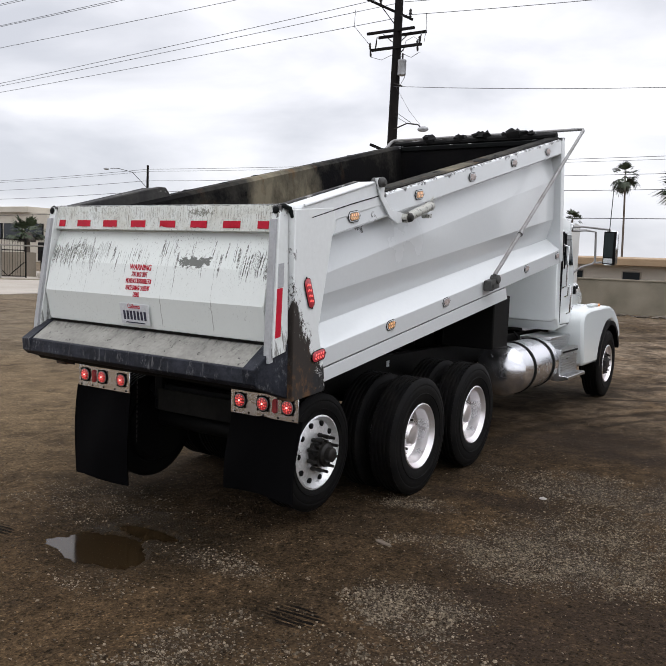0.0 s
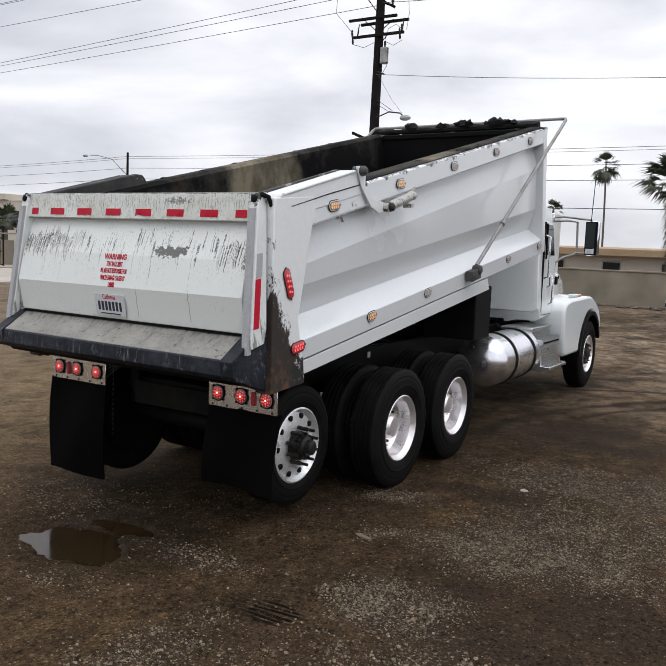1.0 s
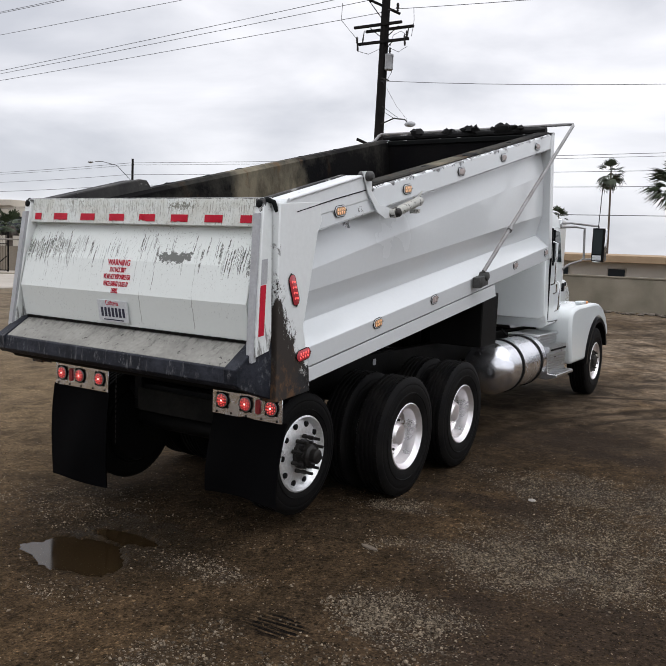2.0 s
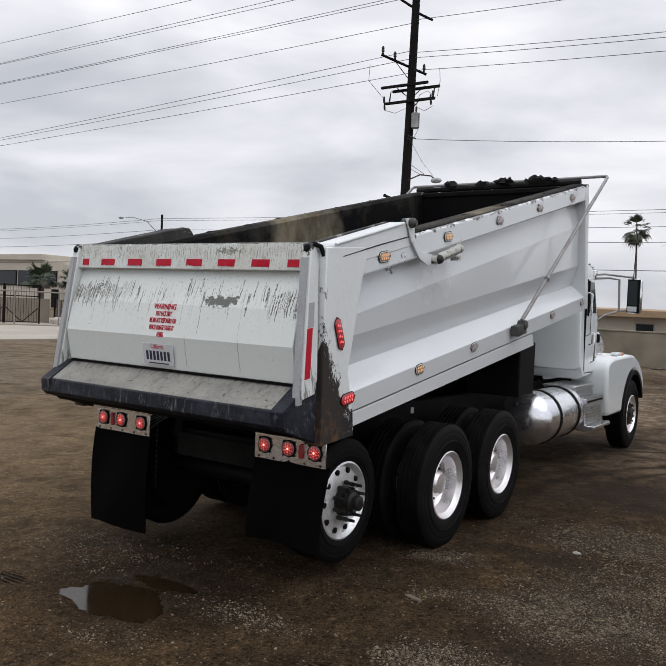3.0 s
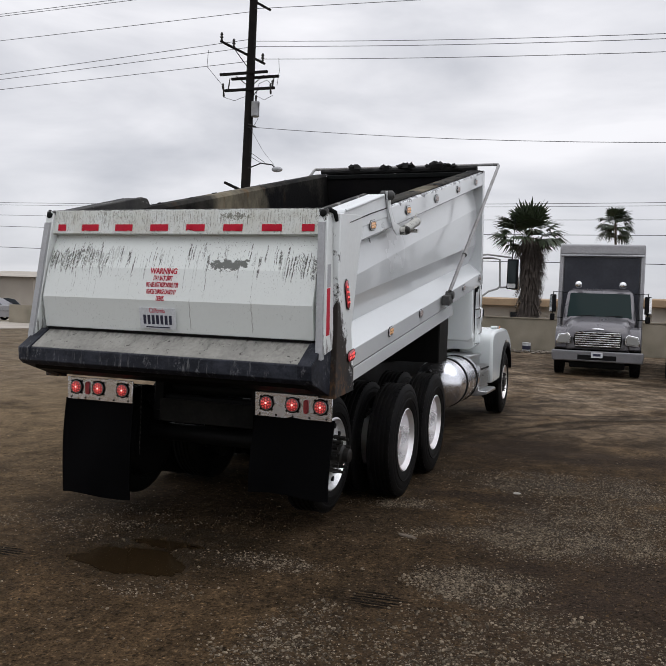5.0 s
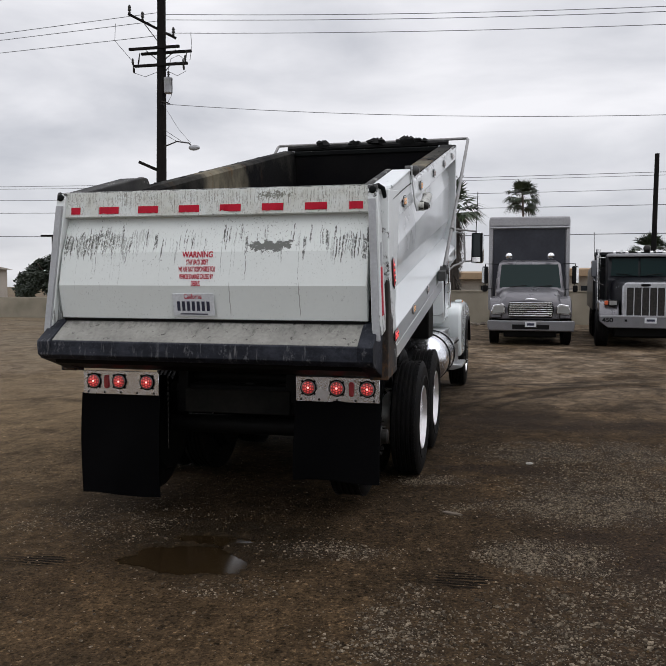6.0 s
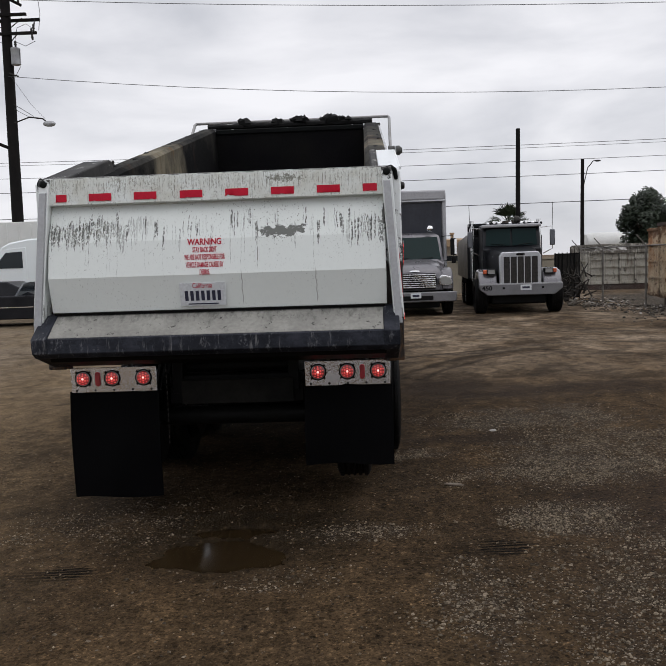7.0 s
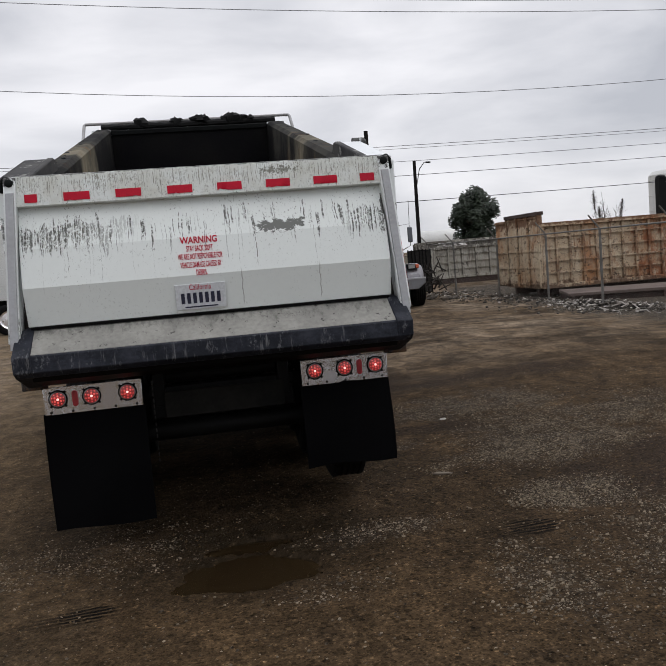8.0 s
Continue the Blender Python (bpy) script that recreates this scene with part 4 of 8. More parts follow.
    k = Mesh().prism([(-0.285, 0.497), (-0.315, 0.492), (-0.335, 0.40), (-0.30, 0.36), (-0.27, 0.36), (-0.28, 0.42)], -1.185, 1.185)
    part("apron_lip", k, LIP, truck, "dark scratched steel lip", BED, bevel=0.006)
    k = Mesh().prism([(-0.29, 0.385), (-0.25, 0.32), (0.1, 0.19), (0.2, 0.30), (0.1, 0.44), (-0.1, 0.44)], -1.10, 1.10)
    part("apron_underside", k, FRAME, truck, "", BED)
    for s in (1, -1):
        k = Mesh().prism([(-0.33, 0.495), (-0.335, 0.40), (-0.29, 0.36), (0.06, 0.18), (0.08, 0.58), (-0.10, 0.60)], s * 1.085, s * 1.188)
        part("apron_cheek", k, LIP, truck, "", BED, bevel=0.006)


def tail_lamp(parent, x, z, lit):
    m = pose(x, 0.03, z, 90)
    k = Mesh().lathe([(0.060, 0.0), (0.060, 0.008), (0.056, 0.012), (0.052, 0.010)], m, 28)
    for a in (45, 135, 225, 315):
        k.box(0.055, 0.071, -0.007, 0.007, 0.0, 0.008, m @ pose(0, 0, 0, 0, 0, a))
    lamp = part("tail_lamp", k, BLACK, parent, "round red tail lamp")
    k = Mesh().lathe([(0.0515, 0.0), (0.0515, 0.013), (0.046, 0.015), (0.044, 0.012)], m, 28)
    part("bezel", k, STEEL, lamp)
    k = Mesh().lathe([(0.047, 0.0), (0.047, 0.013), (0.03, 0.018), (0.006, 0.019)], m, 28)
    part("lens", k, TAIL_LENS, lamp)
    for r, n_dots, q in ((0.0, 1, 0.0085), (0.021, 6, 0.0062), (0.037, 10, 0.0042)):
        for i in range(n_dots):
            a = 2 * math.pi * (i + 0.5) / n_dots
            k = Mesh().lathe([(q, 0.0), (q, 0.004), (q * 0.6, 0.006)], m @ pose(r * math.cos(a), r * math.sin(a), 0.017 if r < 0.03 else 0.013), 8)
            part("diode", k, (HOT_LED if r < 0.01 else LED) if lit else PALE, lamp)


def build_chassis():
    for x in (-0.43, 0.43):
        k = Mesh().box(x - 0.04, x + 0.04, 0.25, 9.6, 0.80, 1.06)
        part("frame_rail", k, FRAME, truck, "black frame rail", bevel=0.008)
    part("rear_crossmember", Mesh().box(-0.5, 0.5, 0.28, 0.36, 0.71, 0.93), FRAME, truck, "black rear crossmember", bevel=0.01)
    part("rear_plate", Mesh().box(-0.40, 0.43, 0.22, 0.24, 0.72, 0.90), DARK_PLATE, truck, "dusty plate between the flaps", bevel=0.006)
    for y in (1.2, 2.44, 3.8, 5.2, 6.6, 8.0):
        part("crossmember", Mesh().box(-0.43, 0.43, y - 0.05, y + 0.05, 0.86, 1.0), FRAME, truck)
    # unseen block and cylinder, added to shut out sky between bed and cab
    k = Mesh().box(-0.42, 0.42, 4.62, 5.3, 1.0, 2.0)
    hoist = part("hoist_housing", k, FRAME, truck, "black unseen block added below the bed", bevel=0.02)
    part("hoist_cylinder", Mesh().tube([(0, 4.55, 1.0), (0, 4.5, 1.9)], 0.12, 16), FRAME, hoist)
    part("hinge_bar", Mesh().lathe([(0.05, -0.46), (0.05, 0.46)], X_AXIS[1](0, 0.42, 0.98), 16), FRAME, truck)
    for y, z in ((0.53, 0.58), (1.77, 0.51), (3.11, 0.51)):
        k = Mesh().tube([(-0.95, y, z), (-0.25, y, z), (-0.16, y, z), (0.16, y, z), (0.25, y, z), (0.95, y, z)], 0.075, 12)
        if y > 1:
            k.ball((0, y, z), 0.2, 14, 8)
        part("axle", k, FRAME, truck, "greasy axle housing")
    for s in (1, -1):
        k = Mesh().prism([(1.3, 0.55), (2.44, 0.78), (3.6, 0.55), (3.55, 0.47), (2.44, 0.66), (1.35, 0.47)], s * 0.47, s * 0.56)
        part("leaf_spring", k, FRAME, truck)
        k = Mesh().tube([(s * 0.5, 0.3, 0.9), (s * 0.6, 0.6, 0.62)], 0.06, 10)
        part("lift_arm", k, FRAME, truck)
        wheel(truck, s, 0.985, 0.53, 0.55 - (0.05 if s < 0 else 0.015), 0.455, 0.26, "flat")
        wheel(truck, s, 1.25, 1.80, 0.51 - (0.05 if s < 0 else 0.015), 0.512, 0.245, "deep", 0.34)
        wheel(truck, s, 1.235, 3.14, 0.515 - (0.05 if s < 0 else 0.015), 0.517, 0.25, "deep", 0.335)
        wheel(truck, s, 1.20, 9.0, 0.515, 0.52, 0.28, "front")
        # light panel and mud flap
        x0, x1 = (0.532, 1.137) if s > 0 else (-1.14, -0.525)
        k = Mesh().box(x0, x1, 0.03, 0.038, 0.862, 1.04)
        panel = part("light_panel", k, ALU, truck, "brushed aluminium tail light panel", bevel=0.003)
        xs = (0.625, 0.832, 1.05) if s > 0 else (-1.05, -0.842, -0.617)
        for i, x in enumerate(xs):
            tail_lamp(panel, x, 0.962, True)
        xm = 0.938 if s > 0 else -0.945
        k = Mesh()
        oval(k, 0, 0.052, 0.019, 0.014, pose(xm, 0.03, 0.958, 90) @ pose(0, 0, 0, 0, 0, 90))
        part("clearance_lamp", k, REDLENS, panel)
        for i in range(5):
            x = x0 + 0.04 + i * (x1 - x0 - 0.08) / 4
            part("rivet", Mesh().lathe([(0.009, 0.0), (0.009, 0.003), (0.005, 0.006)], pose(x, 0.03, 0.878, 90), 8), HUB, panel)
        rings = []
        low = 0.105 if s < 0 else 0.30
        for i in range(9):
            z = 0.87 + (low - 0.87) * i / 8
            sway = -0.05 * math.sin(i / 8 * 2.6) - 0.02 * i / 8
            ring = [(x0 - 0.01 + (x1 - x0 + 0.02) * j / 6, 0.045 + sway + 0.02 * math.sin(j * 1.1 + i * 0.4 + s), z + 0.012 * math.sin(j)) for j in range(7)]
            rings.append(ring + [(x, y + 0.012, zz) for x, y, zz in reversed(ring)])
        part("mud_flap", Mesh().loft(rings), FLAP, truck, "black rubber mud flap")
        # front-axle quarter guard and hydraulic tank
        part("guard_box", Mesh().prism([(4.05, 1.07), (4.56, 1.07), (4.56, 1.66), (4.05, 1.58)], s * 0.45, s * 1.05), FRAME, truck, "tall black box ahead of the wheels", bevel=0.015)
        # fuel tank
        k = Mesh().lathe([(0.02, -0.075), (0.10, -0.066), (0.18, -0.042), (0.245, 0.0), (0.285, 0.042), (0.306, 0.085), (0.312, 0.12), (0.312, 1.43), (0.31, 1.46), (0.27, 1.51), (0.05, 1.53)], pose(s * 0.90, 4.72, 0.76, -90), 40)
        tank = part("fuel_tank", k, ALU, truck, "polished aluminium fuel tank", smooth=50)
        for y in (5.16, 5.93):
            k = Mesh()
            rings = [[(s * 0.90 + rr * math.cos(a), yy, 0.76 + rr * math.sin(a)) for a in (2 * math.pi * i / 40 for i in range(40))] for rr, yy in ((0.314, y - 0.03), (0.324, y - 0.028), (0.324, y + 0.028), (0.314, y + 0.03))]
            k.loft(rings + [rings[0]], True, False)
            part("strap", k, FRAME, tank, "dark tank strap")
            part("strap_bolt", Mesh().tube([(s * 0.74, y, 1.06), (s * 0.66, y, 1.14)], 0.015, 6), FRAME, tank)
        # cab steps
        k = Mesh().box(s * 0.62, s * 1.05, 6.32, 7.25, 1.03, 1.07)
        k.box(s * 0.62, s * 1.03, 6.34, 7.22, 0.62, 1.03)
        part("step_box", k, TREAD, truck, "diamond plate step box", bevel=0.01)
        k = Mesh().prism([(1.03, 0.91), (1.17, 0.91), (1.18, 0.85), (1.15, 0.84), (1.17, 0.57), (1.29, 0.565), (1.29, 0.53), (1.16, 0.49), (1.0, 0.50), (1.0, 0.91)], 6.38, 7.24, 1)
        k.v = [(s * x, y, z) for x, y, z in k.v]
        part("lower_step", k, TREAD, truck, "grated lower step", bevel=0.006)
        for i in range(7):
            z = 0.60 + i * 0.034
            part("step_rib", Mesh().box(s * 1.13, s * 1.182, 6.42, 7.20, z, z + 0.013), TREAD, truck)
        for i in range(4):
            x = 1.18 + i * 0.027
            part("step_rib", Mesh().box(s * x, s * (x + 0.014), 6.40, 7.22, 0.566, 0.578), TREAD, truck)
        for i in range(4):
            x = 1.06 + i * 0.033
            part("step_rib", Mesh().box(s * x, s * (x + 0.014), 6.40, 7.22, 0.91, 0.92), TREAD, truck)
        for i in range(3):
            z = 0.93 + i * 0.034
            part("step_rib", Mesh().box(s * 1.028, s * 1.045, 6.36, 7.20, z, z + 0.014), TREAD, truck)
        part("step_slot", Mesh().box(s * 1.17, s * 1.184, 6.44, 7.18, 0.862, 0.885), FRAME, truck)


def build_cab():
    sil = [(6.80, 1.13), (6.71, 1.25), (6.60, 1.27), (6.60, 1.40), (6.60, 2.42), (6.66, 2.60), (6.78, 2.70), (7.0, 2.72), (7.2, 2.69), (7.29, 2.60), (7.43, 1.98), (7.46, 1.90), (7.46, 1.17)]

    def half(z):
        return 1.0 - 0.055 * max(0.0, (z - 1.9) / 0.8) ** 1.6

    k = Mesh()
    rows = []
    for s in (-1, -0.9, 0.9, 1):
        inset = 0.05 if abs(s) > 0.95 else 0.0
        cy, cz = 7.03, 1.95
        rows.append([((half(z) if abs(s) > 0.95 else half(z) - 0.06) * (1 if s > 0 else -1), y + (cy - y) * inset * 0.9, z + (cz - z) * inset) for y, z in sil])
    k.loft(rows)
    cab = part("cab", k, CAB_WHITE, truck, "white truck cab", bevel=0.012, smooth=40)
    part("rear_window", Mesh().box(-0.45, 0.45, 6.585, 6.605, 1.95, 2.4), DARK_GLASS, cab, "", bevel=0.005)
    part("windshield", Mesh().prism([(7.285, 2.58), (7.425, 1.98), (7.445, 1.98), (7.305, 2.59)], -0.82, 0.82), DARK_GLASS, cab)
    part("sun_visor", Mesh().prism([(7.24, 2.68), (7.44, 2.62), (7.45, 2.57), (7.26, 2.64)], -0.86, 0.86), CAB_WHITE, cab, bevel=0.01)
    for s in (1, -1):
        k = Mesh().prism([(6.82, 1.22), (7.36, 1.22), (7.38, 1.9), (7.24, 2.5), (6.82, 2.5)], s * 0.985, s * 1.012)
        for i, (x, y, z) in enumerate(k.v):
            k.v[i] = (x - s * 0.045 * max(0, (z - 1.9) / 0.8), y, z)
        door = part("door", k, CAB_WHITE, cab, "white cab door", bevel=0.012)
        k = Mesh().prism([(6.90, 2.03), (7.30, 2.03), (7.21, 2.45), (6.90, 2.45)], s * 0.99, s * 1.018)
        for i, (x, y, z) in enumerate(k.v):
            k.v[i] = (x - s * 0.045 * max(0, (z - 1.9) / 0.8), y, z)
        part("door_window", k, DARK_GLASS, door, "dark door window", bevel=0.006)
        part("door_handle", Mesh().tube([(s * 1.02, 6.92, 1.75), (s * 1.06, 6.93, 1.74), (s * 1.06, 6.93, 1.62), (s * 1.02, 6.92, 1.60)], 0.012, 8), CHROME, door, "chrome door handle")
        seal = Mesh().box(s * 0.98, s * 1.004, 6.806, 6.818, 1.30, 2.48)
        seal.box(s * 0.98, s * 1.004, 6.86, 7.36, 1.211, 1.219)
        seal.tube([(s * 1.001, 6.809, 1.31), (s * 1.001, 6.83, 1.23), (s * 1.001, 6.87, 1.215)], 0.005, 6)
        part("door_seal", seal, BLACK, cab, "black rubber door seal")
        part("window_seal", Mesh().box(s * 0.985, s * 1.012, 6.890, 6.900, 1.98, 2.46), BLACK, door)
        part("grab_bar", Mesh().tube([(s * 1.0, 6.85, 1.72), (s * 1.05, 6.86, 1.74), (s * 1.05, 6.87, 2.28), (s * 0.985, 6.87, 2.30)], 0.014, 8), CHROME, cab, "chrome grab bar")
        part("grab_bar", Mesh().tube([(s * 1.01, 7.10, 1.36), (s * 1.05, 7.11, 1.38), (s * 1.05, 7.12, 1.74), (s * 1.01, 7.12, 1.76)], 0.014, 8), CHROME, cab, "chrome grab bar")
        part("door_hinge", Mesh().box(s * 1.0, s * 1.03, 7.30, 7.36, 1.40, 1.46), CHROME, door, bevel=0.006)
        part("air_horn_bracket", Mesh().box(s * 0.93, s * 0.99, 7.22, 7.32, 2.50, 2.62), CHROME, cab, "small chrome bracket at the roof", bevel=0.012)
        # mirror on its bracket
        k = Mesh().tube([(s * 0.92, 7.22, 2.55), (s * 1.05, 7.50, 2.58), (s * 1.40, 7.64, 2.545), (s * 1.42, 7.64, 2.50)], 0.014, 8)
        k.tube([(s * 0.92, 7.2, 2.50), (s * 1.1, 7.52, 2.53), (s * 1.22, 7.6, 2.51), (s * 1.235, 7.6, 2.1), (s * 1.2, 7.58, 2.06), (s * 1.08, 7.46, 2.01), (s * 1.0, 7.37, 1.93), (s * 0.98, 7.36, 1.78)], 0.016, 8)
        k.tube([(s * 1.235, 7.6, 2.08), (s * 1.36, 7.63, 2.09)], 0.014, 8)
        part("mirror_bracket", k, STEEL, cab, "bent steel mirror bracket")
        k = Mesh().box(s * 1.33, s * 1.52, 7.60, 7.72, 2.05, 2.53)
        mir = part("mirror", k, CHROME, cab, "chrome mirror housing", bevel=0.035)
        part("mirror_frame", Mesh().box(s * 1.336, s * 1.505, 7.594, 7.604, 2.06, 2.52), BLACK, mir, "black mirror rim", bevel=0.004)
        # dark glass stands in for the mirror's dark reflection
        part("mirror_glass", Mesh().box(s * 1.35, s * 1.47, 7.588, 7.593, 2.16, 2.5), DARK_GLASS, mir)
        part("mirror_glass", Mesh().box(s * 1.35, s * 1.47, 7.588, 7.593, 2.075, 2.145), MIRROR, mir)
        # fender
        arch = arc(8.94, 0.52, 0.68, 28, 172, 18)
        k = Mesh().prism([(7.46, 0.60), (7.33, 0.95), (7.29, 1.24), (7.34, 1.34), (7.46, 1.39), (7.7, 1.42), (8.6, 1.44), (8.95, 1.42), (9.25, 1.35), (9.5, 1.22), (9.66, 1.06), (9.74, 0.9)] + arch + [(8.22, 0.60)], s * 0.70, s * 1.21)
        part("fender", k, CAB_WHITE, truck, "white front fender", bevel=0.12, smooth=60)
        k = Mesh()
        ring_o, ring_i = arc(8.94, 0.52, 0.676, 20, 178, 18), arc(8.94, 0.52, 0.615, 20, 178, 18)
        k.prism(ring_o + ring_i[::-1], s * 0.72, s * 1.235)
        part("fender_lip", k, BLACK, truck, "black rubber fender lip")
        k = Mesh().box(s * 1.06, s * 1.16, 8.0, 8.3, 1.43, 1.475)
        lamp = part("turn_lamp", k, CAB_WHITE, truck, "", bevel=0.015)
        part("lens", Mesh().box(s * 1.065, s * 1.165, 8.3, 8.42, 1.43, 1.47), ORANGE, lamp, "amber turn lens", bevel=0.012)
        part("headlight", Mesh().lathe([(0.11, 0.0), (0.11, 0.06), (0.05, 0.09)], pose(s * 0.80, 9.55, 1.0, -90), 20), CHROME, truck, "chrome headlight")
    for s in (1, -1):
        part("hood_marker", Mesh().ball((s * 0.735, 8.66, 1.70), 0.035, 10, 6, (0.4, 1, 1)), BLACK, truck, "small dark hood marker")
        part("cowl_lamp", Mesh().box(s * 0.94, s * 1.03, 7.42, 7.5, 1.62, 1.74), BLACK, truck, "", bevel=0.015)
    for x, z0 in ((-0.46, 1.0),):
        for i in range(14):
            part("chain_link", Mesh().lathe([(0.003, -0.013), (0.005, 0.0), (0.003, 0.013)], pose(x, 0.05, z0 - 0.04 * i), 6), HUB, truck)
    part("sticker", Mesh().box(0.472, 0.476, 2.60, 2.66, 0.95, 1.01), PLATE, truck, "small white sticker on the frame")
    # hood
    rings = []
    for y, w, top, low in ((7.46, 0.90, 1.88, 1.15), (7.9, 0.84, 1.88, 1.15), (8.6, 0.72, 1.86, 1.1), (9.4, 0.62, 1.80, 1.05), (9.7, 0.56, 1.70, 0.8), (9.8, 0.53, 1.66, 0.8)):
        rings.append([(-w, y, low), (-w, y, top - 0.22), (-w * 0.88, y, top - 0.06), (-w * 0.5, y, top), (w * 0.5, y, top), (w * 0.88, y, top - 0.06), (w, y, top - 0.22), (w, y, low)])
    part("hood", Mesh().loft(rings), CAB_WHITE, truck, "white sloping hood", bevel=0.02, smooth=50)
    part("grille", Mesh().box(-0.48, 0.48, 9.8, 9.86, 0.85, 1.58), CHROME, truck, "chrome grille", bevel=0.02)
    part("bumper", Mesh().box(-1.1, 1.1, 9.66, 9.86, 0.42, 0.72), CHROME, truck, "chrome front bumper", bevel=0.03)
    part("antenna", Mesh().tube([(1.40, 7.62, 2.5), (1.42, 7.62, 3.15)], 0.006, 6), BLACK, cab)


build_bed()
build_gate()
bed_parts = set(truck.children_recursive)
build_chassis()
build_cab()


def askew(x, y):
    """The chassis stands a little askew to the yard, and shorter than its drawing ahead of the rear axle."""
    return x + 0.0209 * max(y, 0.0), y if y < 0.9 else 0.9 * y + 0.09


for ob in truck.children_recursive:
    if ob in bed_parts or ob.parent.name.startswith("wheel"):
        continue
    if ob.data is None:
        place = ob.matrix_basis.translation.copy()
        x, y = askew(place.x, place.y)
        ob.matrix_basis = Matrix.Translation((x, y, place.z)) @ Matrix.Rotation(math.radians(-1.2), 4, "Z") @ Matrix.Translation(-place) @ ob.matrix_basis
    else:
        for v in ob.data.vertices:
            v.co.x, v.co.y = askew(v.co.x, v.co.y)


# ---- ground ----
def smooth(a, b, v):
    t = min(max((v - a) / (b - a), 0.0), 1.0)
    return t * t * (3 - 2 * t)


def puddle_depth(x, y):
    """0 outside the puddle, 1 at its middle."""
    wob = 0.26 * noise.noise((x * 3.1, y * 3.1, 4.0)) + 0.18 * noise.noise((x * 8, y * 8, 1.0)) + 0.09 * noise.noise((x * 19, y * 19, 2.0))
    wob += 0.10 * noise.noise((x * 34, y * 34, 6.0))
    d = math.hypot((x - 0.03) / 0.44, (y + 0.73) / 0.26) + wob
    d2 = math.hypot((x - 0.09) / 0.38, (y + 0.31) / 0.11) + wob + 0.12
    return 1 - smooth(0.62, 1.16, min(d, d2))


def ground_z(x, y):
    near = 1 - smooth(14, 40, math.hypot(x, y - 4))
    z = 0.012 * noise.noise((x * 0.7, y * 0.7, 0.0)) + 0.006 * noise.noise((x * 2.6, y * 2.6, 3.0)) + 0.004 * noise.noise((x * 9, y * 9, 5.0))
    # the yard falls gently towards -x round the truck
    fall = 0.1 * math.tanh((x - 1.9) / 3.2) * (1 - smooth(7, 14, math.hypot(x - 1.5, y - 1)))
    # low ruts that run across the yard beyond the truck's tail
    z += 0.022 * noise.noise((x * 0.3 + y * 0.12, y * 1.9, 9.0)) * max(smooth(1.5, 4.5, y), smooth(-1.5, -3.5, x))
    return (z - 0.004) * near - 0.05 * puddle_depth(x, y) + fall


# gravel beds: middle, half axes, density
BEDS = ((2.33, -0.38, 0.48, 0.34, 1.0), (2.75, 0.75, 0.85, 0.50, 0.95), (3.2, 1.45, 1.0, 0.55, 0.8), (2.75, 2.65, 1.0, 0.6, 0.75), (1.35, 1.45, 0.40, 0.20, 0.8),
        (2.85, -1.1, 0.7, 0.5, 0.28), (1.52, -1.6, 0.26, 0.6, 0.30), (2.45, -1.75, 0.9, 0.8, 0.26), (-0.9, -0.05, 0.7, 0.5, 0.13), (0.42, -1.17, 0.30, 0.18, 0.14), (0.95, -0.48, 0.5, 0.16, 0.22), (4.6, 1.2, 1.0, 0.9, 0.6))
MUD = ((3.3, 0.05, 0.55, 0.36), (1.9, 1.95, 0.5, 0.22), (2.52, 0.02, 0.18, 0.14), (2.95, -0.4, 0.4, 0.35), (3.6, 4.3, 1.2, 0.5), (2.0, 4.6, 0.7, 0.9))


def gravel_weight(x, y):
    wob = 0.7 * noise.noise((x * 2.2, y * 2.2, 2.0)) + 0.4 * noise.noise((x * 6, y * 6, 7.0))
    best = 0.0
    for cx, cy, rx, ry, q in BEDS:
        best = max(best, q * (1 - smooth(0.4, 1.3, math.hypot((x - cx) / rx, (y - cy) / ry) + wob)))
    best *= 0.25 + 0.75 * smooth(-0.12, 0.22, noise.noise((x * 4.5, y * 3.6, 11.0)) + 0.5 * noise.noise((x * 13, y * 10, 8.0)))
    for cx, cy, rx, ry in MUD:
        best *= smooth(0.6, 1.1, math.hypot((x - cx) / rx, (y - cy) / ry) + wob)
    return best


GROUND = material("wet_dirt", (0.067, 0.0430, 0.0222), 0.9, second=(0.041, 0.0270, 0.0150), scale=0.8, amount=1.0, grain=55, bump=1.0, spec=0.05, tone=(0.62, 1.36))
n = Net(GROUND)
broad = n.noise(0.22, (1, 1, 1), 5, 0.55, 9.0)
ragged = n.op("ADD", n.op("MULTIPLY", n.op("SUBTRACT", n.noise(1.7, (1, 1, 1), 7, 0.62, 1.0), 0.5), 2.2), n.op("MULTIPLY", n.op("SUBTRACT", n.noise(9.0, (1, 1, 1), 5, 0.65, 5.0), 0.5), 0.8))
# paler, drier dirt to the left and far away, with wheel tracks across it
n.blend(n.op("MULTIPLY", n.step(n.op("ADD", n.x, n.op("MULTIPLY", ragged, 0.9)), -0.9, -4.0), 0.92), (0.150, 0.107, 0.062))
sweep = n.noise(0.55, (0.9, 0.75, 1), 9, 0.62, 2.0, 0.9)
n.blend(n.op("MULTIPLY", n.step(n.y, 3.8, 10.5), n.step(sweep, 0.42, 0.58, (0.2, 1.0))), (0.168, 0.129, 0.091))
n.blend(n.op("MULTIPLY", n.step(n.x, -4.0, -12.0), n.step(broad, 0.35, 0.6, (0.3, 0.9))), (0.165, 0.133, 0.094))
tracks = n.noise(0.7, (0.85, 0.85, 1), 8, 0.62, 8.0, 1.2)
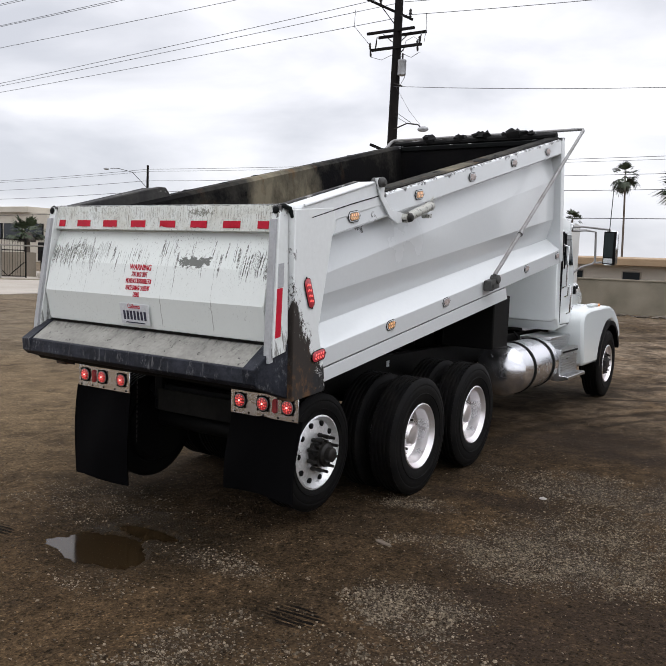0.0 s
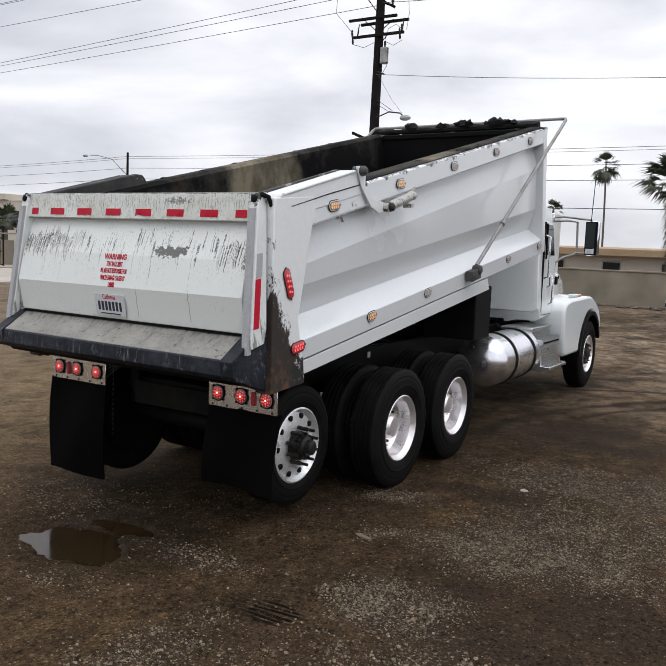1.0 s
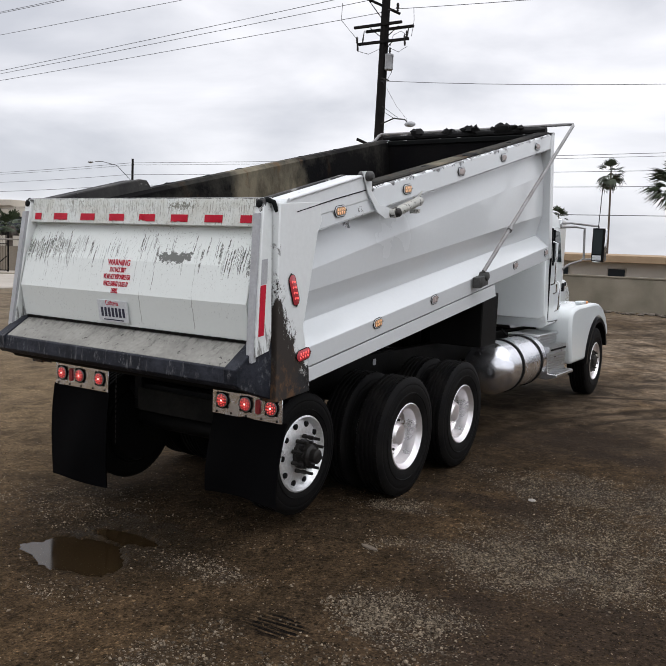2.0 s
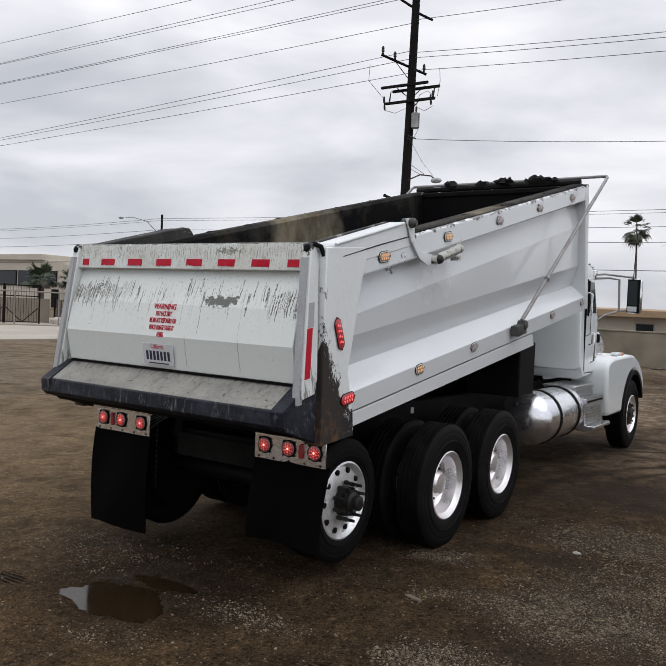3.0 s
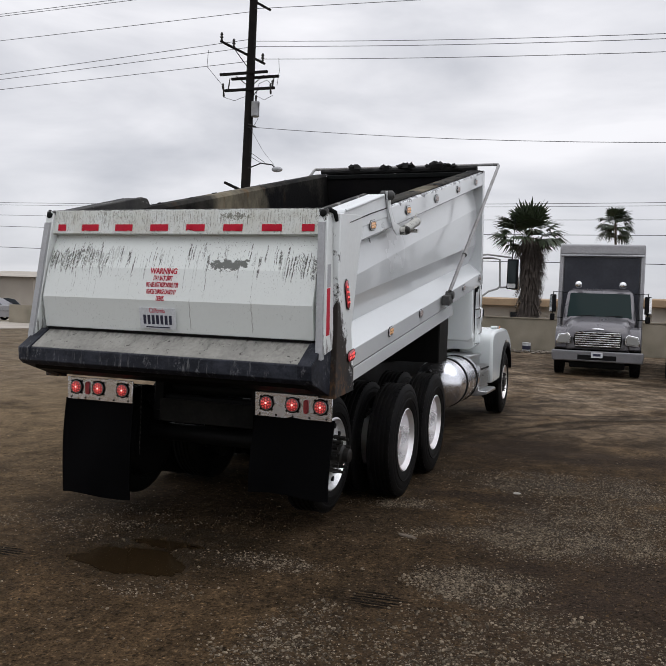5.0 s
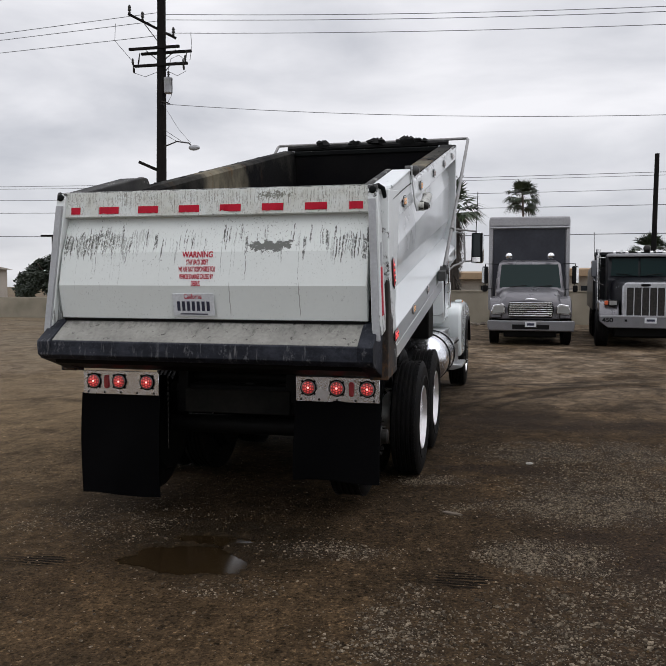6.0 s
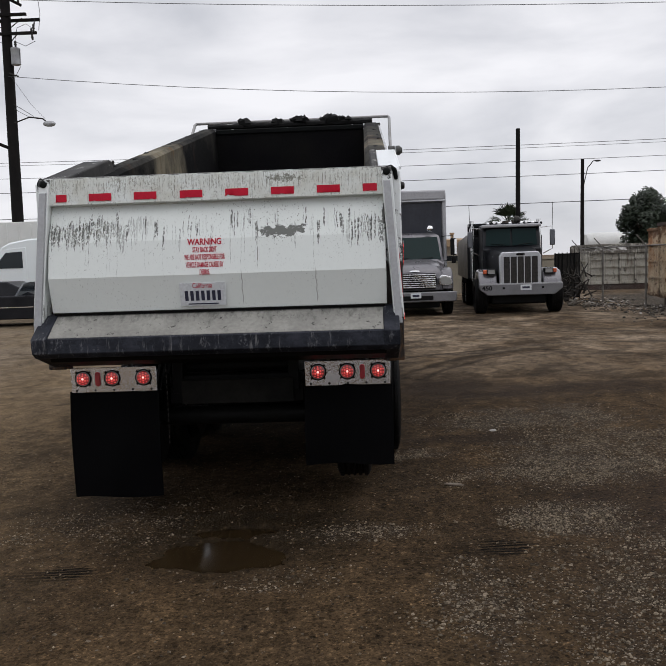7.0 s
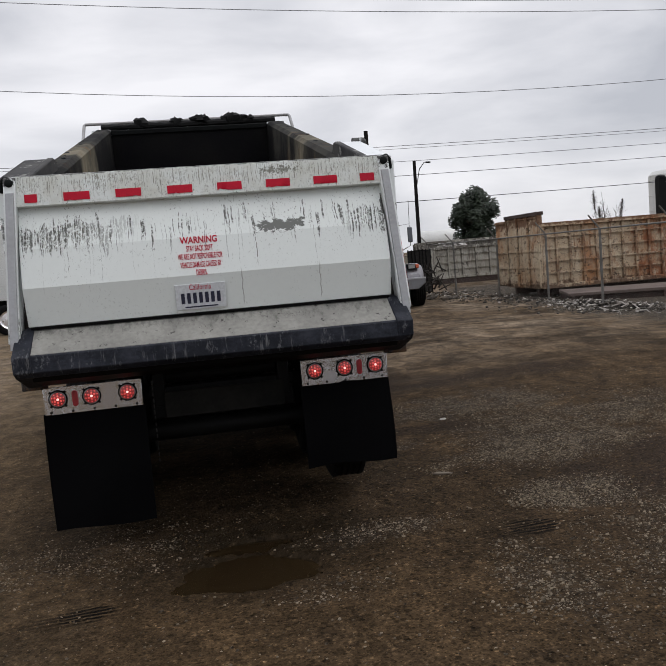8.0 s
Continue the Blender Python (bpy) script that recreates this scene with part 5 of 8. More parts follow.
n.blend(n.op("MULTIPLY", n.op("MULTIPLY", n.step(tracks, 0.50, 0.64), n.op("MULTIPLY", n.step(n.y, -0.5, 3.5, (0.35, 0.9)), n.step(n.x, -1.5, 0.5, (0.35, 1.0)))), 0.62), (0.034, 0.0235, 0.0145))
curved = n.noise(0.8, (1.2, 0.8, 1), 9, 0.68, 12.0, 1.5)
n.blend(n.op("MULTIPLY", n.step(curved, 0.50, 0.66), n.step(n.x, 0.5, -2.0, (0.2, 0.7))), (0.045, 0.032, 0.019))
# shade below the truck, darkened into the dirt's colour
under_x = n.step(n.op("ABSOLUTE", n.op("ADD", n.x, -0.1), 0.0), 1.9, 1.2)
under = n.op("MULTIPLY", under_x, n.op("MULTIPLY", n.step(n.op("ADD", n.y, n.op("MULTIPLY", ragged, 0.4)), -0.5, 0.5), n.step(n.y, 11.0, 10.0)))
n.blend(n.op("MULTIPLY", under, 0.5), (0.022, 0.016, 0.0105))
# wet rim round the puddle, widened with painted shade behind the tail
wet_shade_rim = n.op("ADD", n.oval(0.12, -0.38, 1.0, 0.72), n.op("MULTIPLY", ragged, 0.5))
n.blend(n.op("MULTIPLY", n.step(wet_shade_rim, 1.1, 0.45), 0.8), (0.017, 0.0120, 0.0070))
n.rough(n.op("MULTIPLY", n.step(wet_shade_rim, 0.7, 0.4), 1.0), 0.5)
damp = n.noise(2.6, (1, 1, 1), 7, 0.65, 4.4)
n.blend(n.op("MULTIPLY", n.step(damp, 0.52, 0.68), 0.32), (0.021, 0.0155, 0.011))
# streaks left by turning wheels, and fine mottling
streak = n.noise(1.5, (0.85, 0.7, 1), 9, 0.68, 3.0, 0.8)
n.vary(n.op("MULTIPLY", n.step(n.y, 2.5, 5.5), n.step(n.x, -2.5, 1.0, (0.15, 1.0))), n.step(streak, 0.38, 0.60), 0.55, 1.45)
mottle = n.noise(15.0, (1, 1, 1), 10, 0.76, 7.0)
n.vary(n.op("MULTIPLY", n.step(n.x, -5.0, -1.0, (0.25, 1.0)), n.step(n.y, 2.5, 6.0, (1.0, 0.3))), n.step(mottle, 0.38, 0.64), 0.66, 1.36)
clod = n.noise(4.5, (1.0, 0.8, 1), 9, 0.72, 3.3, 0.6)
n.vary(n.op("MULTIPLY", n.step(n.y, -3.0, 1.5, (0.35, 1.0)), n.step(n.x, -6.0, -1.0, (0.4, 1.0))), n.step(clod, 0.40, 0.62), 0.62, 1.38)
for cx, cy, rx, ry in MUD:
    n.blend(n.op("MULTIPLY", n.step(n.op("ADD", n.oval(cx, cy, rx, ry), n.op("MULTIPLY", ragged, 1.3)), 1.25, 0.6), 0.75), (0.026, 0.018, 0.0125))
wet_side = n.op("MULTIPLY", n.step(n.op("ADD", n.x, n.op("MULTIPLY", ragged, 0.4)), 1.7, 2.7), n.step(n.y, 1.4, -0.4))
n.blend(n.op("MULTIPLY", wet_side, 0.6), (0.030, 0.0205, 0.0145))
# ruts that the wheels left when the truck turned in
for cx, cy, r, wide, y0 in ((5.80, 3.97, 4.69, 0.15, 3.7), (5.95, 3.97, 4.40, 0.08, 5.2), (10.79, -12.6, 22.47, 0.11, 7.0)):
    off = n.op("SUBTRACT", n.oval(cx, cy, 1.0, 1.0), r)
    near_rut = n.step(n.op("ADD", n.op("ABSOLUTE", off, 0.0), n.op("MULTIPLY", ragged, 0.13)), wide, wide * 0.25)
    n.blend(n.op("MULTIPLY", n.op("MULTIPLY", near_rut, n.step(n.y, y0, y0 + 0.6)), n.op("MULTIPLY", n.step(n.x, 4.6, 2.8), 0.75)), (0.020, 0.0145, 0.0098))
# crumbs of dirt
for scale, level, size in ((26.0, 0.72, 0.42), (48.0, 0.58, 0.45), (95.0, 0.5, 0.48)):
    far, c1, c2, c3 = n.cells(scale)
    there = n.op("MULTIPLY", n.op("GREATER_THAN", c1, level), n.op("LESS_THAN", far, size))
    n.vary(n.op("MULTIPLY", n.op("MULTIPLY", there, n.step(n.y, 3.0, 6.5, (1.0, 0.15))), n.step(n.x, -1.8, 1.2, (0.6, 1.0))), n.op("MULTIPLY", c2, c3), 0.45, 2.4)
# gravel
gravel_mask = None
for cx, cy, rx, ry, q in BEDS:
    one = n.step(n.op("ADD", n.oval(cx, cy, rx, ry), n.op("MULTIPLY", ragged, 0.8)), 1.25, 0.45, (0.0, q))
    gravel_mask = one if gravel_mask is None else n.op("MAXIMUM", gravel_mask, one)
for cx, cy, rx, ry in MUD:
    gravel_mask = n.op("MULTIPLY", gravel_mask, n.step(n.op("ADD", n.oval(cx, cy, rx, ry), n.op("MULTIPLY", ragged, 1.3)), 0.6, 1.25, (0.1, 1.0)))
patchy = n.op("ADD", n.op("MULTIPLY", n.noise(2.4, (1, 1.3, 1), 8, 0.68, 6.5), 0.7), n.op("MULTIPLY", n.noise(11.0, (1, 1.3, 1), 5, 0.65, 2.5), 0.3))
gravel_mask = n.op("MULTIPLY", gravel_mask, n.step(patchy, 0.43, 0.56, (0.15, 1.5)))
edge = n.op("SUBTRACT", n.x, n.op("ADD", 6.9, n.op("MULTIPLY", n.y, 0.13)))
heap = n.op("MULTIPLY", n.step(n.op("ADD", edge, ragged), 0.0, 0.9), n.step(n.y, 27.0, 25.0))
n.blend(n.op("MULTIPLY", heap, 0.85), (0.042, 0.037, 0.031))
n.blend(n.op("MULTIPLY", n.step(gravel_mask, 0.0, 0.5), 0.6), (0.030, 0.0215, 0.0145))
gravel_mask = n.op("MAXIMUM", gravel_mask, n.op("MULTIPLY", heap, 0.6))
for scale, plain, rich, size in ((30.0, 0.9999, 0.95, 0.32), (58.0, 0.998, 0.52, 0.44), (115.0, 0.993, 0.40, 0.47)):
    far, c1, c2, c3 = n.cells(scale)
    level = n.op("ADD", plain, n.op("MULTIPLY", gravel_mask, rich - plain))
    there = n.op("MULTIPLY", n.op("GREATER_THAN", c1, level), n.op("LESS_THAN", far, size))
    n.lay(there, n.op("MULTIPLY", c2, c3), (0.012, 0.009, 0.0060), (0.33, 0.275, 0.215))
# tread prints of a tyre
for cx, cy, rx, ry in ((1.76, -0.83, 0.18, 0.135), (-0.88, -0.93, 0.15, 0.095)):
    lug = n.op("ADD", n.op("MULTIPLY", n.y, 150.0), n.op("MULTIPLY", n.noise(9.0, (0.5, 1, 1), 4, 0.6, cx), 9.0))
    torn = n.step(n.noise(16.0, (0.6, 1.4, 1), 6, 0.7, cy), 0.33, 0.47)
    ribs = n.op("MULTIPLY", n.step(n.op("SINE", lug, 0.0), -0.6, -0.1), torn)
    core = n.step(n.op("ADD", n.oval(cx, cy, rx, ry), n.op("MULTIPLY", ragged, 0.3)), 1.25, 0.85)
    tail = n.step(n.op("ADD", n.oval(cx - rx * 0.4, cy - ry * 0.1, rx * 2.1, ry), n.op("MULTIPLY", ragged, 0.6)), 1.1, 0.6, (0.0, 0.55))
    n.blend(n.op("MULTIPLY", n.op("MAXIMUM", core, tail), ribs), (0.0042, 0.0030, 0.0022))
bp = [q for q in GROUND.node_tree.nodes if q.type == "BUMP"][0]
far, c1, c2, c3 = n.cells(42.0)
bp2 = GROUND.node_tree.nodes.new("ShaderNodeBump")
bp2.inputs["Distance"].default_value = 0.012
bp2.invert = True
GROUND.node_tree.links.new(n.step(gravel_mask, 0.0, 0.7, (0.25, 1.0)), bp2.inputs["Strength"])
GROUND.node_tree.links.new(far, bp2.inputs["Height"])
GROUND.node_tree.links.new(bp.outputs["Normal"], bp2.inputs["Normal"])
GROUND.node_tree.links.new(bp2.outputs["Normal"], n.b.inputs["Normal"])


def spread(*parts):
    out = []
    for a, b, st in parts:
        c = max(int(round((b - a) / st)), 1)
        out += [a + (b - a) * i / c for i in range(c)]
    return out + [parts[-1][1]]


gx = spread((-900, -120, 130), (-120, -30, 9), (-30, -5, 0.9), (-5, -1.4, 0.12), (-1.4, -0.75, 0.045), (-0.75, 0.7, 0.02), (0.7, 1.4, 0.045), (1.4, 7, 0.11), (7, 40, 1.2), (40, 120, 8), (120, 900, 130))
gy = spread((-900, -40, 140), (-40, -8, 4), (-8, -2.4, 0.25), (-2.4, -1.3, 0.045), (-1.3, 0.05, 0.02), (0.05, 0.4, 0.045), (0.4, 8, 0.11), (8, 36, 0.7), (36, 120, 6), (120, 900, 130))
k = Mesh()
k.v = [(x, y, ground_z(x, y)) for y in gy for x in gx]
w = len(gx)
k.f = [(j * w + i, j * w + i + 1, (j + 1) * w + i + 1, (j + 1) * w + i) for j in range(len(gy) - 1) for i in range(w - 1)]
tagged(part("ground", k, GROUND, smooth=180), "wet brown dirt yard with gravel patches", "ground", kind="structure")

WATER = material("muddy_water", (0.018, 0.0115, 0.0055), 0.09, second=(0.028, 0.018, 0.0085), scale=3, amount=0.6, grain=9, bump=0.004, spec=0.22)
# the water's sheet ends under the puddle's banks
k = Mesh()
WATER_Z, cell = -0.077, 0.03
for i in range(50):
    for j in range(46):
        x, y = -0.78 + i * cell, -1.28 + j * cell
        if max(puddle_depth(x + p * cell, y + q * cell) for p in (0, 1) for q in (0, 1)) > 0.04:
            k.add([(x, y, WATER_Z), (x + cell, y, WATER_Z), (x + cell, y + cell, WATER_Z), (x, y + cell, WATER_Z)], [(0, 1, 2, 3)])
tagged(part("puddle", k, WATER), "shallow muddy puddle", "puddle", kind="structure")

STONES = material("gravel_stones", (0.30, 0.245, 0.178), 0.85, spec=0.1, second=(0.05, 0.036, 0.024), scale=40, amount=1.0, grain=120, bump=0.1, island=0.9)
rnd = random.Random(21)
k = Mesh()
count = 0
while count < 46000:
    x, y = rnd.uniform(-3.4, 5.6), rnd.uniform(-2.7, 4.2)
    g = gravel_weight(x, y)
    if rnd.random() > (0.006 + 0.97 * g) * (1 - 0.7 * smooth(0, 4.2, y)) or puddle_depth(x, y) > 0.3:
        continue
    count += 1
    r = 0.0028 + 0.0072 * rnd.random() ** 2.4
    if y < -0.3:
        r = r * 1.05 + 0.009 * rnd.random() ** 7
    a, q = rnd.uniform(0, 6.28), rnd.uniform(0.5, 0.95)
    z = ground_z(x, y)
    pts = []
    for i in range(5):
        b = a + i * 1.2566
        rr = r * rnd.uniform(0.6, 1.25)
        pts.append((x + rr * math.cos(b), y + rr * q * math.sin(b), z - 0.002))
    pts2 = [(x + (p[0] - x) * 0.72, y + (p[1] - y) * 0.72, z + r * rnd.uniform(0.25, 0.75)) for p in pts]
    o = len(k.v)
    k.v += pts + pts2
    k.f += [(o + i, o + (i + 1) % 5, o + 5 + (i + 1) % 5, o + 5 + i) for i in range(5)] + [(o + 5, o + 6, o + 7, o + 8, o + 9)]
tagged(part("gravel", k, STONES, smooth=0), "loose grey gravel scattered over dirt", "gravel", kind="stuff")
CRUMBS = material("dirt_crumbs", (0.070, 0.048, 0.026), 0.9, spec=0.05, second=(0.035, 0.024, 0.013), scale=9, amount=0.8, grain=120, bump=0.1, island=0.8)
k = Mesh()
count = 0
while count < 13000:
    x, y = rnd.uniform(-2.8, 5.2), rnd.uniform(-2.7, 3.4)
    if rnd.random() > 1 - 0.8 * smooth(0, 3.4, y) or puddle_depth(x, y) > 0.25:
        continue
    count += 1
    r = 0.003 + 0.010 * rnd.random() ** 3.0
    a, q = rnd.uniform(0, 6.28), rnd.uniform(0.6, 1.0)
    z = ground_z(x, y)
    o = len(k.v)
    for i in range(4):
        b = a + i * 1.5708
        rr = r * rnd.uniform(0.75, 1.2)
        k.v.append((x + rr * math.cos(b), y + rr * q * math.sin(b), z - 0.002))
    k.v.append((x + r * rnd.uniform(-0.3, 0.3), y + r * rnd.uniform(-0.3, 0.3), z + r * rnd.uniform(0.6, 1.0)))
    k.f += [(o + i, o + (i + 1) % 4, o + 4) for i in range(4)]
tagged(part("dirt_crumbs", k, CRUMBS, smooth=0), "crumbs of brown dirt on the yard", "dirt", kind="stuff")

k = Mesh()
k.prism([(-0.075, 0.0), (-0.03, 0.022), (0.05, 0.018), (0.082, -0.004), (0.02, -0.02), (-0.05, -0.018)], 0.0, 0.012, 2)
tagged(part("bark_chip", k, material("weathered_wood", (0.15, 0.12, 0.09), 0.8, scale=20), None, m=pose(1.622, 0.455, ground_z(1.622, 0.455) + 0.003, 0, 2, -12), bevel=0.003), "flat chip of weathered wood on dirt", "debris")
k = Mesh().ball((0, 0, 0.006), 0.036, 9, 5, (1, 0.7, 0.3), 0.25, random.Random(2))
tagged(part("pale_stone", k, material("pale_stone", (0.4, 0.38, 0.35), 0.7, scale=20), None, m=pose(2.245, 2.197, ground_z(2.245, 2.197))), "flat pale stone lying on gravel", "stone")

# ---- yard wall and what is beyond it ----
CONCRETE = material("stained_concrete", (0.32, 0.285, 0.225), 0.9, spec=0.15, second=(0.18, 0.165, 0.125), scale=0.9, amount=0.8, grain=30, bump=0.2)
k = Mesh().box(-15, 11.6, 31.0, 31.25, -0.05, 1.46)
wall = tagged(part("wall_north", k, CONCRETE, bevel=0.02), "weathered concrete yard wall", "wall", kind="structure")
k = Mesh().box(-15.02, 11.62, 30.97, 31.28, 1.46, 1.53)
part("coping", k, CONCRETE, wall, bevel=0.015)
k = Mesh().box(-30, -15.04, 31.0, 31.25, -0.05, 1.08)
tagged(part("wall_north_low", k, CONCRETE, bevel=0.02), "lower stretch of the concrete yard wall", "wall", kind="structure")
CURB = material("pale_concrete", (0.40, 0.36, 0.31), 0.85, second=(0.31, 0.28, 0.24), scale=0.4, amount=0.7, grain=25, bump=0.1)
k = Mesh().box(-75, -24.2, 6, 35.5, -0.05, 0.03)
tagged(part("pavement", k, CURB), "pale concrete drive outside the yard", "pavement", kind="structure")
STUCCO = material("cream_stucco", (0.52, 0.48, 0.41), 0.85, second=(0.44, 0.40, 0.34), scale=0.5, amount=0.6, grain=30, bump=0.1)
SIDING = material("tan_siding", (0.56, 0.52, 0.46), 0.8, second=(0.47, 0.43, 0.37), scale=0.8, amount=0.6, grain=20, bump=0.1)
ROOF = material("brown_roof", (0.36, 0.255, 0.155), 0.8, second=(0.28, 0.195, 0.12), scale=1.2, amount=0.7, grain=25, bump=0.2)
WINDOW = glass("dark_window", (0.02, 0.025, 0.03), 0.08)


def low_house(x0, x1, y0, y1, h):
    ho = thing("low_building", "low tan building with a brown flat roof", "building")
    part("wall", Mesh().box(x0, x1, y0, y1, 0, h - 0.55), SIDING, ho)
    k = Mesh().prism([(y0 - 0.9, h - 0.55), (y0 - 0.9, h - 0.12), (y0 + 1.0, h), (y1 - 1.0, h), (y1 + 0.9, h - 0.12), (y1 + 0.9, h - 0.55)], x0 - 0.6, x1 + 0.6)
    part("roof", k, ROOF, ho, "brown roof fascia", bevel=0.03)
    i = 0
    x = x0 + 1.0
    while x < x1 - 1.6:
        wn = part("window", Mesh().box(x, x + 1.15, y0 - 0.05, y0 + 0.05, 1.0, 1.85), CURB, ho, "", bevel=0.02)
        part("pane", Mesh().box(x + 0.08, x + 1.07, y0 - 0.065, y0 - 0.045, 1.07, 1.78), WINDOW, wn)
        x += 3.4
    part("roof_vent", Mesh().lathe([(0.1, 0.0), (0.1, 0.3), (0.16, 0.32), (0.16, 0.42)], pose(x0 + (x1 - x0) * 0.67, y0 + 2, h - 0.02), 10), ROOF, ho)
    return ho


low_house(-14.0, 4.0, 45.0, 53.0, 2.72)
low_house(5.6, 8.6, 43.5, 51.0, 2.9)

office = thing("office_building", "cream stucco office with a dark window band", "building")
part("wall", Mesh().box(-112, -80.5, 60, 66, 0, 6.4), STUCCO, office, bevel=0.05)
part("wall", Mesh().box(-80.5, -76.6, 60.5, 65, 0, 5.9), STUCCO, office, bevel=0.05)
part("parapet", Mesh().box(-112, -84, 59.6, 66.4, 6.4, 7.2), STUCCO, office, bevel=0.05)
for i in range(7):
    x = -111 + i * 4.3
    wn = part("window", Mesh().box(x, x + 3.9, 59.86, 60.05, 2.95, 5.0), FRAME, office)
    part("pane", Mesh().box(x + 0.1, x + 3.8, 59.82, 59.86, 3.05, 4.9), WINDOW, wn)
part("doorway", Mesh().box(-82.2, -80.9, 59.8, 60.02, 0.2, 2.6), FRAME, office)
shed = thing("white_building", "low white building seen far off", "building")
part("wall", Mesh().box(-68.5, -58.5, 66, 80, 0, 3.7), CURB, shed, bevel=0.05)
part("roof", Mesh().prism([(65.4, 3.7), (73, 4.6), (80.6, 3.7)], -69, -58), CURB, shed)

# ---- plants ----
BARK = material("palm_bark", (0.12, 0.095, 0.075), 0.9, second=(0.06, 0.048, 0.04), scale=3, amount=0.8, grain=25, bump=0.6)
THATCH = material("dry_fronds", (0.075, 0.06, 0.05), 0.9, second=(0.035, 0.028, 0.025), scale=5, amount=0.8, grain=40, bump=0.3, island=0.4)
FROND = material("palm_fronds", (0.035, 0.052, 0.022), 0.6, second=(0.018, 0.028, 0.014), scale=2, amount=0.7, grain=30, bump=0.05, island=0.4)
LEAF = material("dark_leaves", (0.028, 0.042, 0.022), 0.6, second=(0.014, 0.022, 0.012), scale=1.5, amount=0.8, grain=20, bump=0.05, island=0.5)


def fan_leaf(k, base, aim, size, droop, rnd, blades=15):
    """A fan of pointed blades on a stalk."""
    aim = Vector(aim).normalized()
    side = aim.cross(Vector((0, 0, 1)))
    side = side.normalized() if side.length > 0.05 else Vector((1, 0, 0))
    up = side.cross(aim)
    base = Vector(base)
    hub = base + aim * size * 0.5 - Vector((0, 0, droop * size * 0.15))
    st = side * size * 0.012
    k.add([base - st, base + st, hub + st, hub - st], [(0, 1, 2, 3)])
    for i in range(blades):
        a = (i / (blades - 1) - 0.5) * 2.1
        d = (aim * math.cos(a) + side * math.sin(a) + up * rnd.uniform(-0.1, 0.1)).normalized()
        ln = size * (0.62 - 0.16 * abs(a)) * rnd.uniform(0.85, 1.1)
        wd = size * 0.036
        cr = d.cross(up).normalized() * wd
        mid, tip = hub + d * ln * 0.55, hub + d * ln - Vector((0, 0, droop * ln * 0.45))
        k.add([hub, mid - cr, tip, mid + cr], [(0, 1, 2, 3)])


def palm(x, y, height, trunk_r, crown, skirt=0.0, leaves=34, seed=1, label="tall thin fan palm beyond the wall"):
    rnd = random.Random(seed)
    pa = thing("palm_tree", label, "palm tree", "palms round the yard", pose(x, y, 0))
    bend = rnd.uniform(-0.02, 0.02)
    pts = [(bend * height * (i / 9) ** 2 * 3, 0, height * i / 9) for i in range(10)]
    part("trunk", Mesh().tube(pts, trunk_r, 10, trunk_r * 0.72), BARK, pa)
    top = Vector(pts[-1])
    k = Mesh()
    for i in range(leaves):
        a = rnd.uniform(0, 6.283)
        e = rnd.uniform(-0.75, 1.35) if not skirt else rnd.uniform(-0.12, 1.25)
        fan_leaf(k, top, (math.cos(a) * math.cos(e), math.sin(a) * math.cos(e), math.sin(e)), crown * rnd.uniform(0.85, 1.12), 0.9 - 0.5 * e, rnd)
    part("crown", k, FROND, pa, "crown of green fan leaves", smooth=0)
    if skirt:
        k = Mesh()
        for i in range(1300):
            t = rnd.random()
            a = rnd.uniform(0, 6.283)
            z0 = height + 0.12 - t * skirt
            rr = trunk_r * (0.9 + 0.5 * (1 - t)) + rnd.uniform(0, 0.14)
            ln = rnd.uniform(0.5, 1.0)
            c, s_ = math.cos(a), math.sin(a)
            wd = rnd.uniform(0.02, 0.06)
            out = rr + crown * 0.13 * rnd.uniform(0.5, 1.2) * (1 - 0.45 * t)
            z1 = max(z0 - ln, height - skirt - 0.25)
            k.add([(c * rr * 0.6 + wd * s_, s_ * rr * 0.6 - wd * c, z0), (c * rr * 0.6 - wd * s_, s_ * rr * 0.6 + wd * c, z0), (c * out - wd * 0.4 * s_, s_ * out + wd * 0.4 * c, z1), (c * out + wd * 0.4 * s_, s_ * out - wd * 0.4 * c, z1)], [(0, 1, 2, 3)])
        part("skirt", k, THATCH, pa, "thick skirt of dry fronds", smooth=0)
    return pa


palm(-0.7, 35.0, 5.5, 0.42, 1.95, 4.2, 44, 4, "stout fan palm with a skirt of dry fronds")
palm(-8.35, 55.0, 8.75, 0.085, 1.12, 0.0, 36, 7)
palm(3.7, 55.0, 8.6, 0.11, 1.4, 0.0, 52, 8)
palm(-14.6, 55.0, 9.1, 0.085, 1.12, 0.0, 36, 9)
palm(-12.2, 55.0, 5.55, 0.1, 0.85, 0.0, 30, 10, "shorter fan palm behind the wall")
palm(8.75, 33.0, 3.3, 0.25, 1.1, 0.3, 34, 11, "low fan palm behind the wall")
palm(-40.35, 27.9, 2.8, 0.25, 1.35, 0.25, 30, 12, "stout fan palm by the gate")
palm(-45.4, 34.6, 3.0, 0.25, 1.4, 0.25, 28, 13, "low fan palm by the fence")


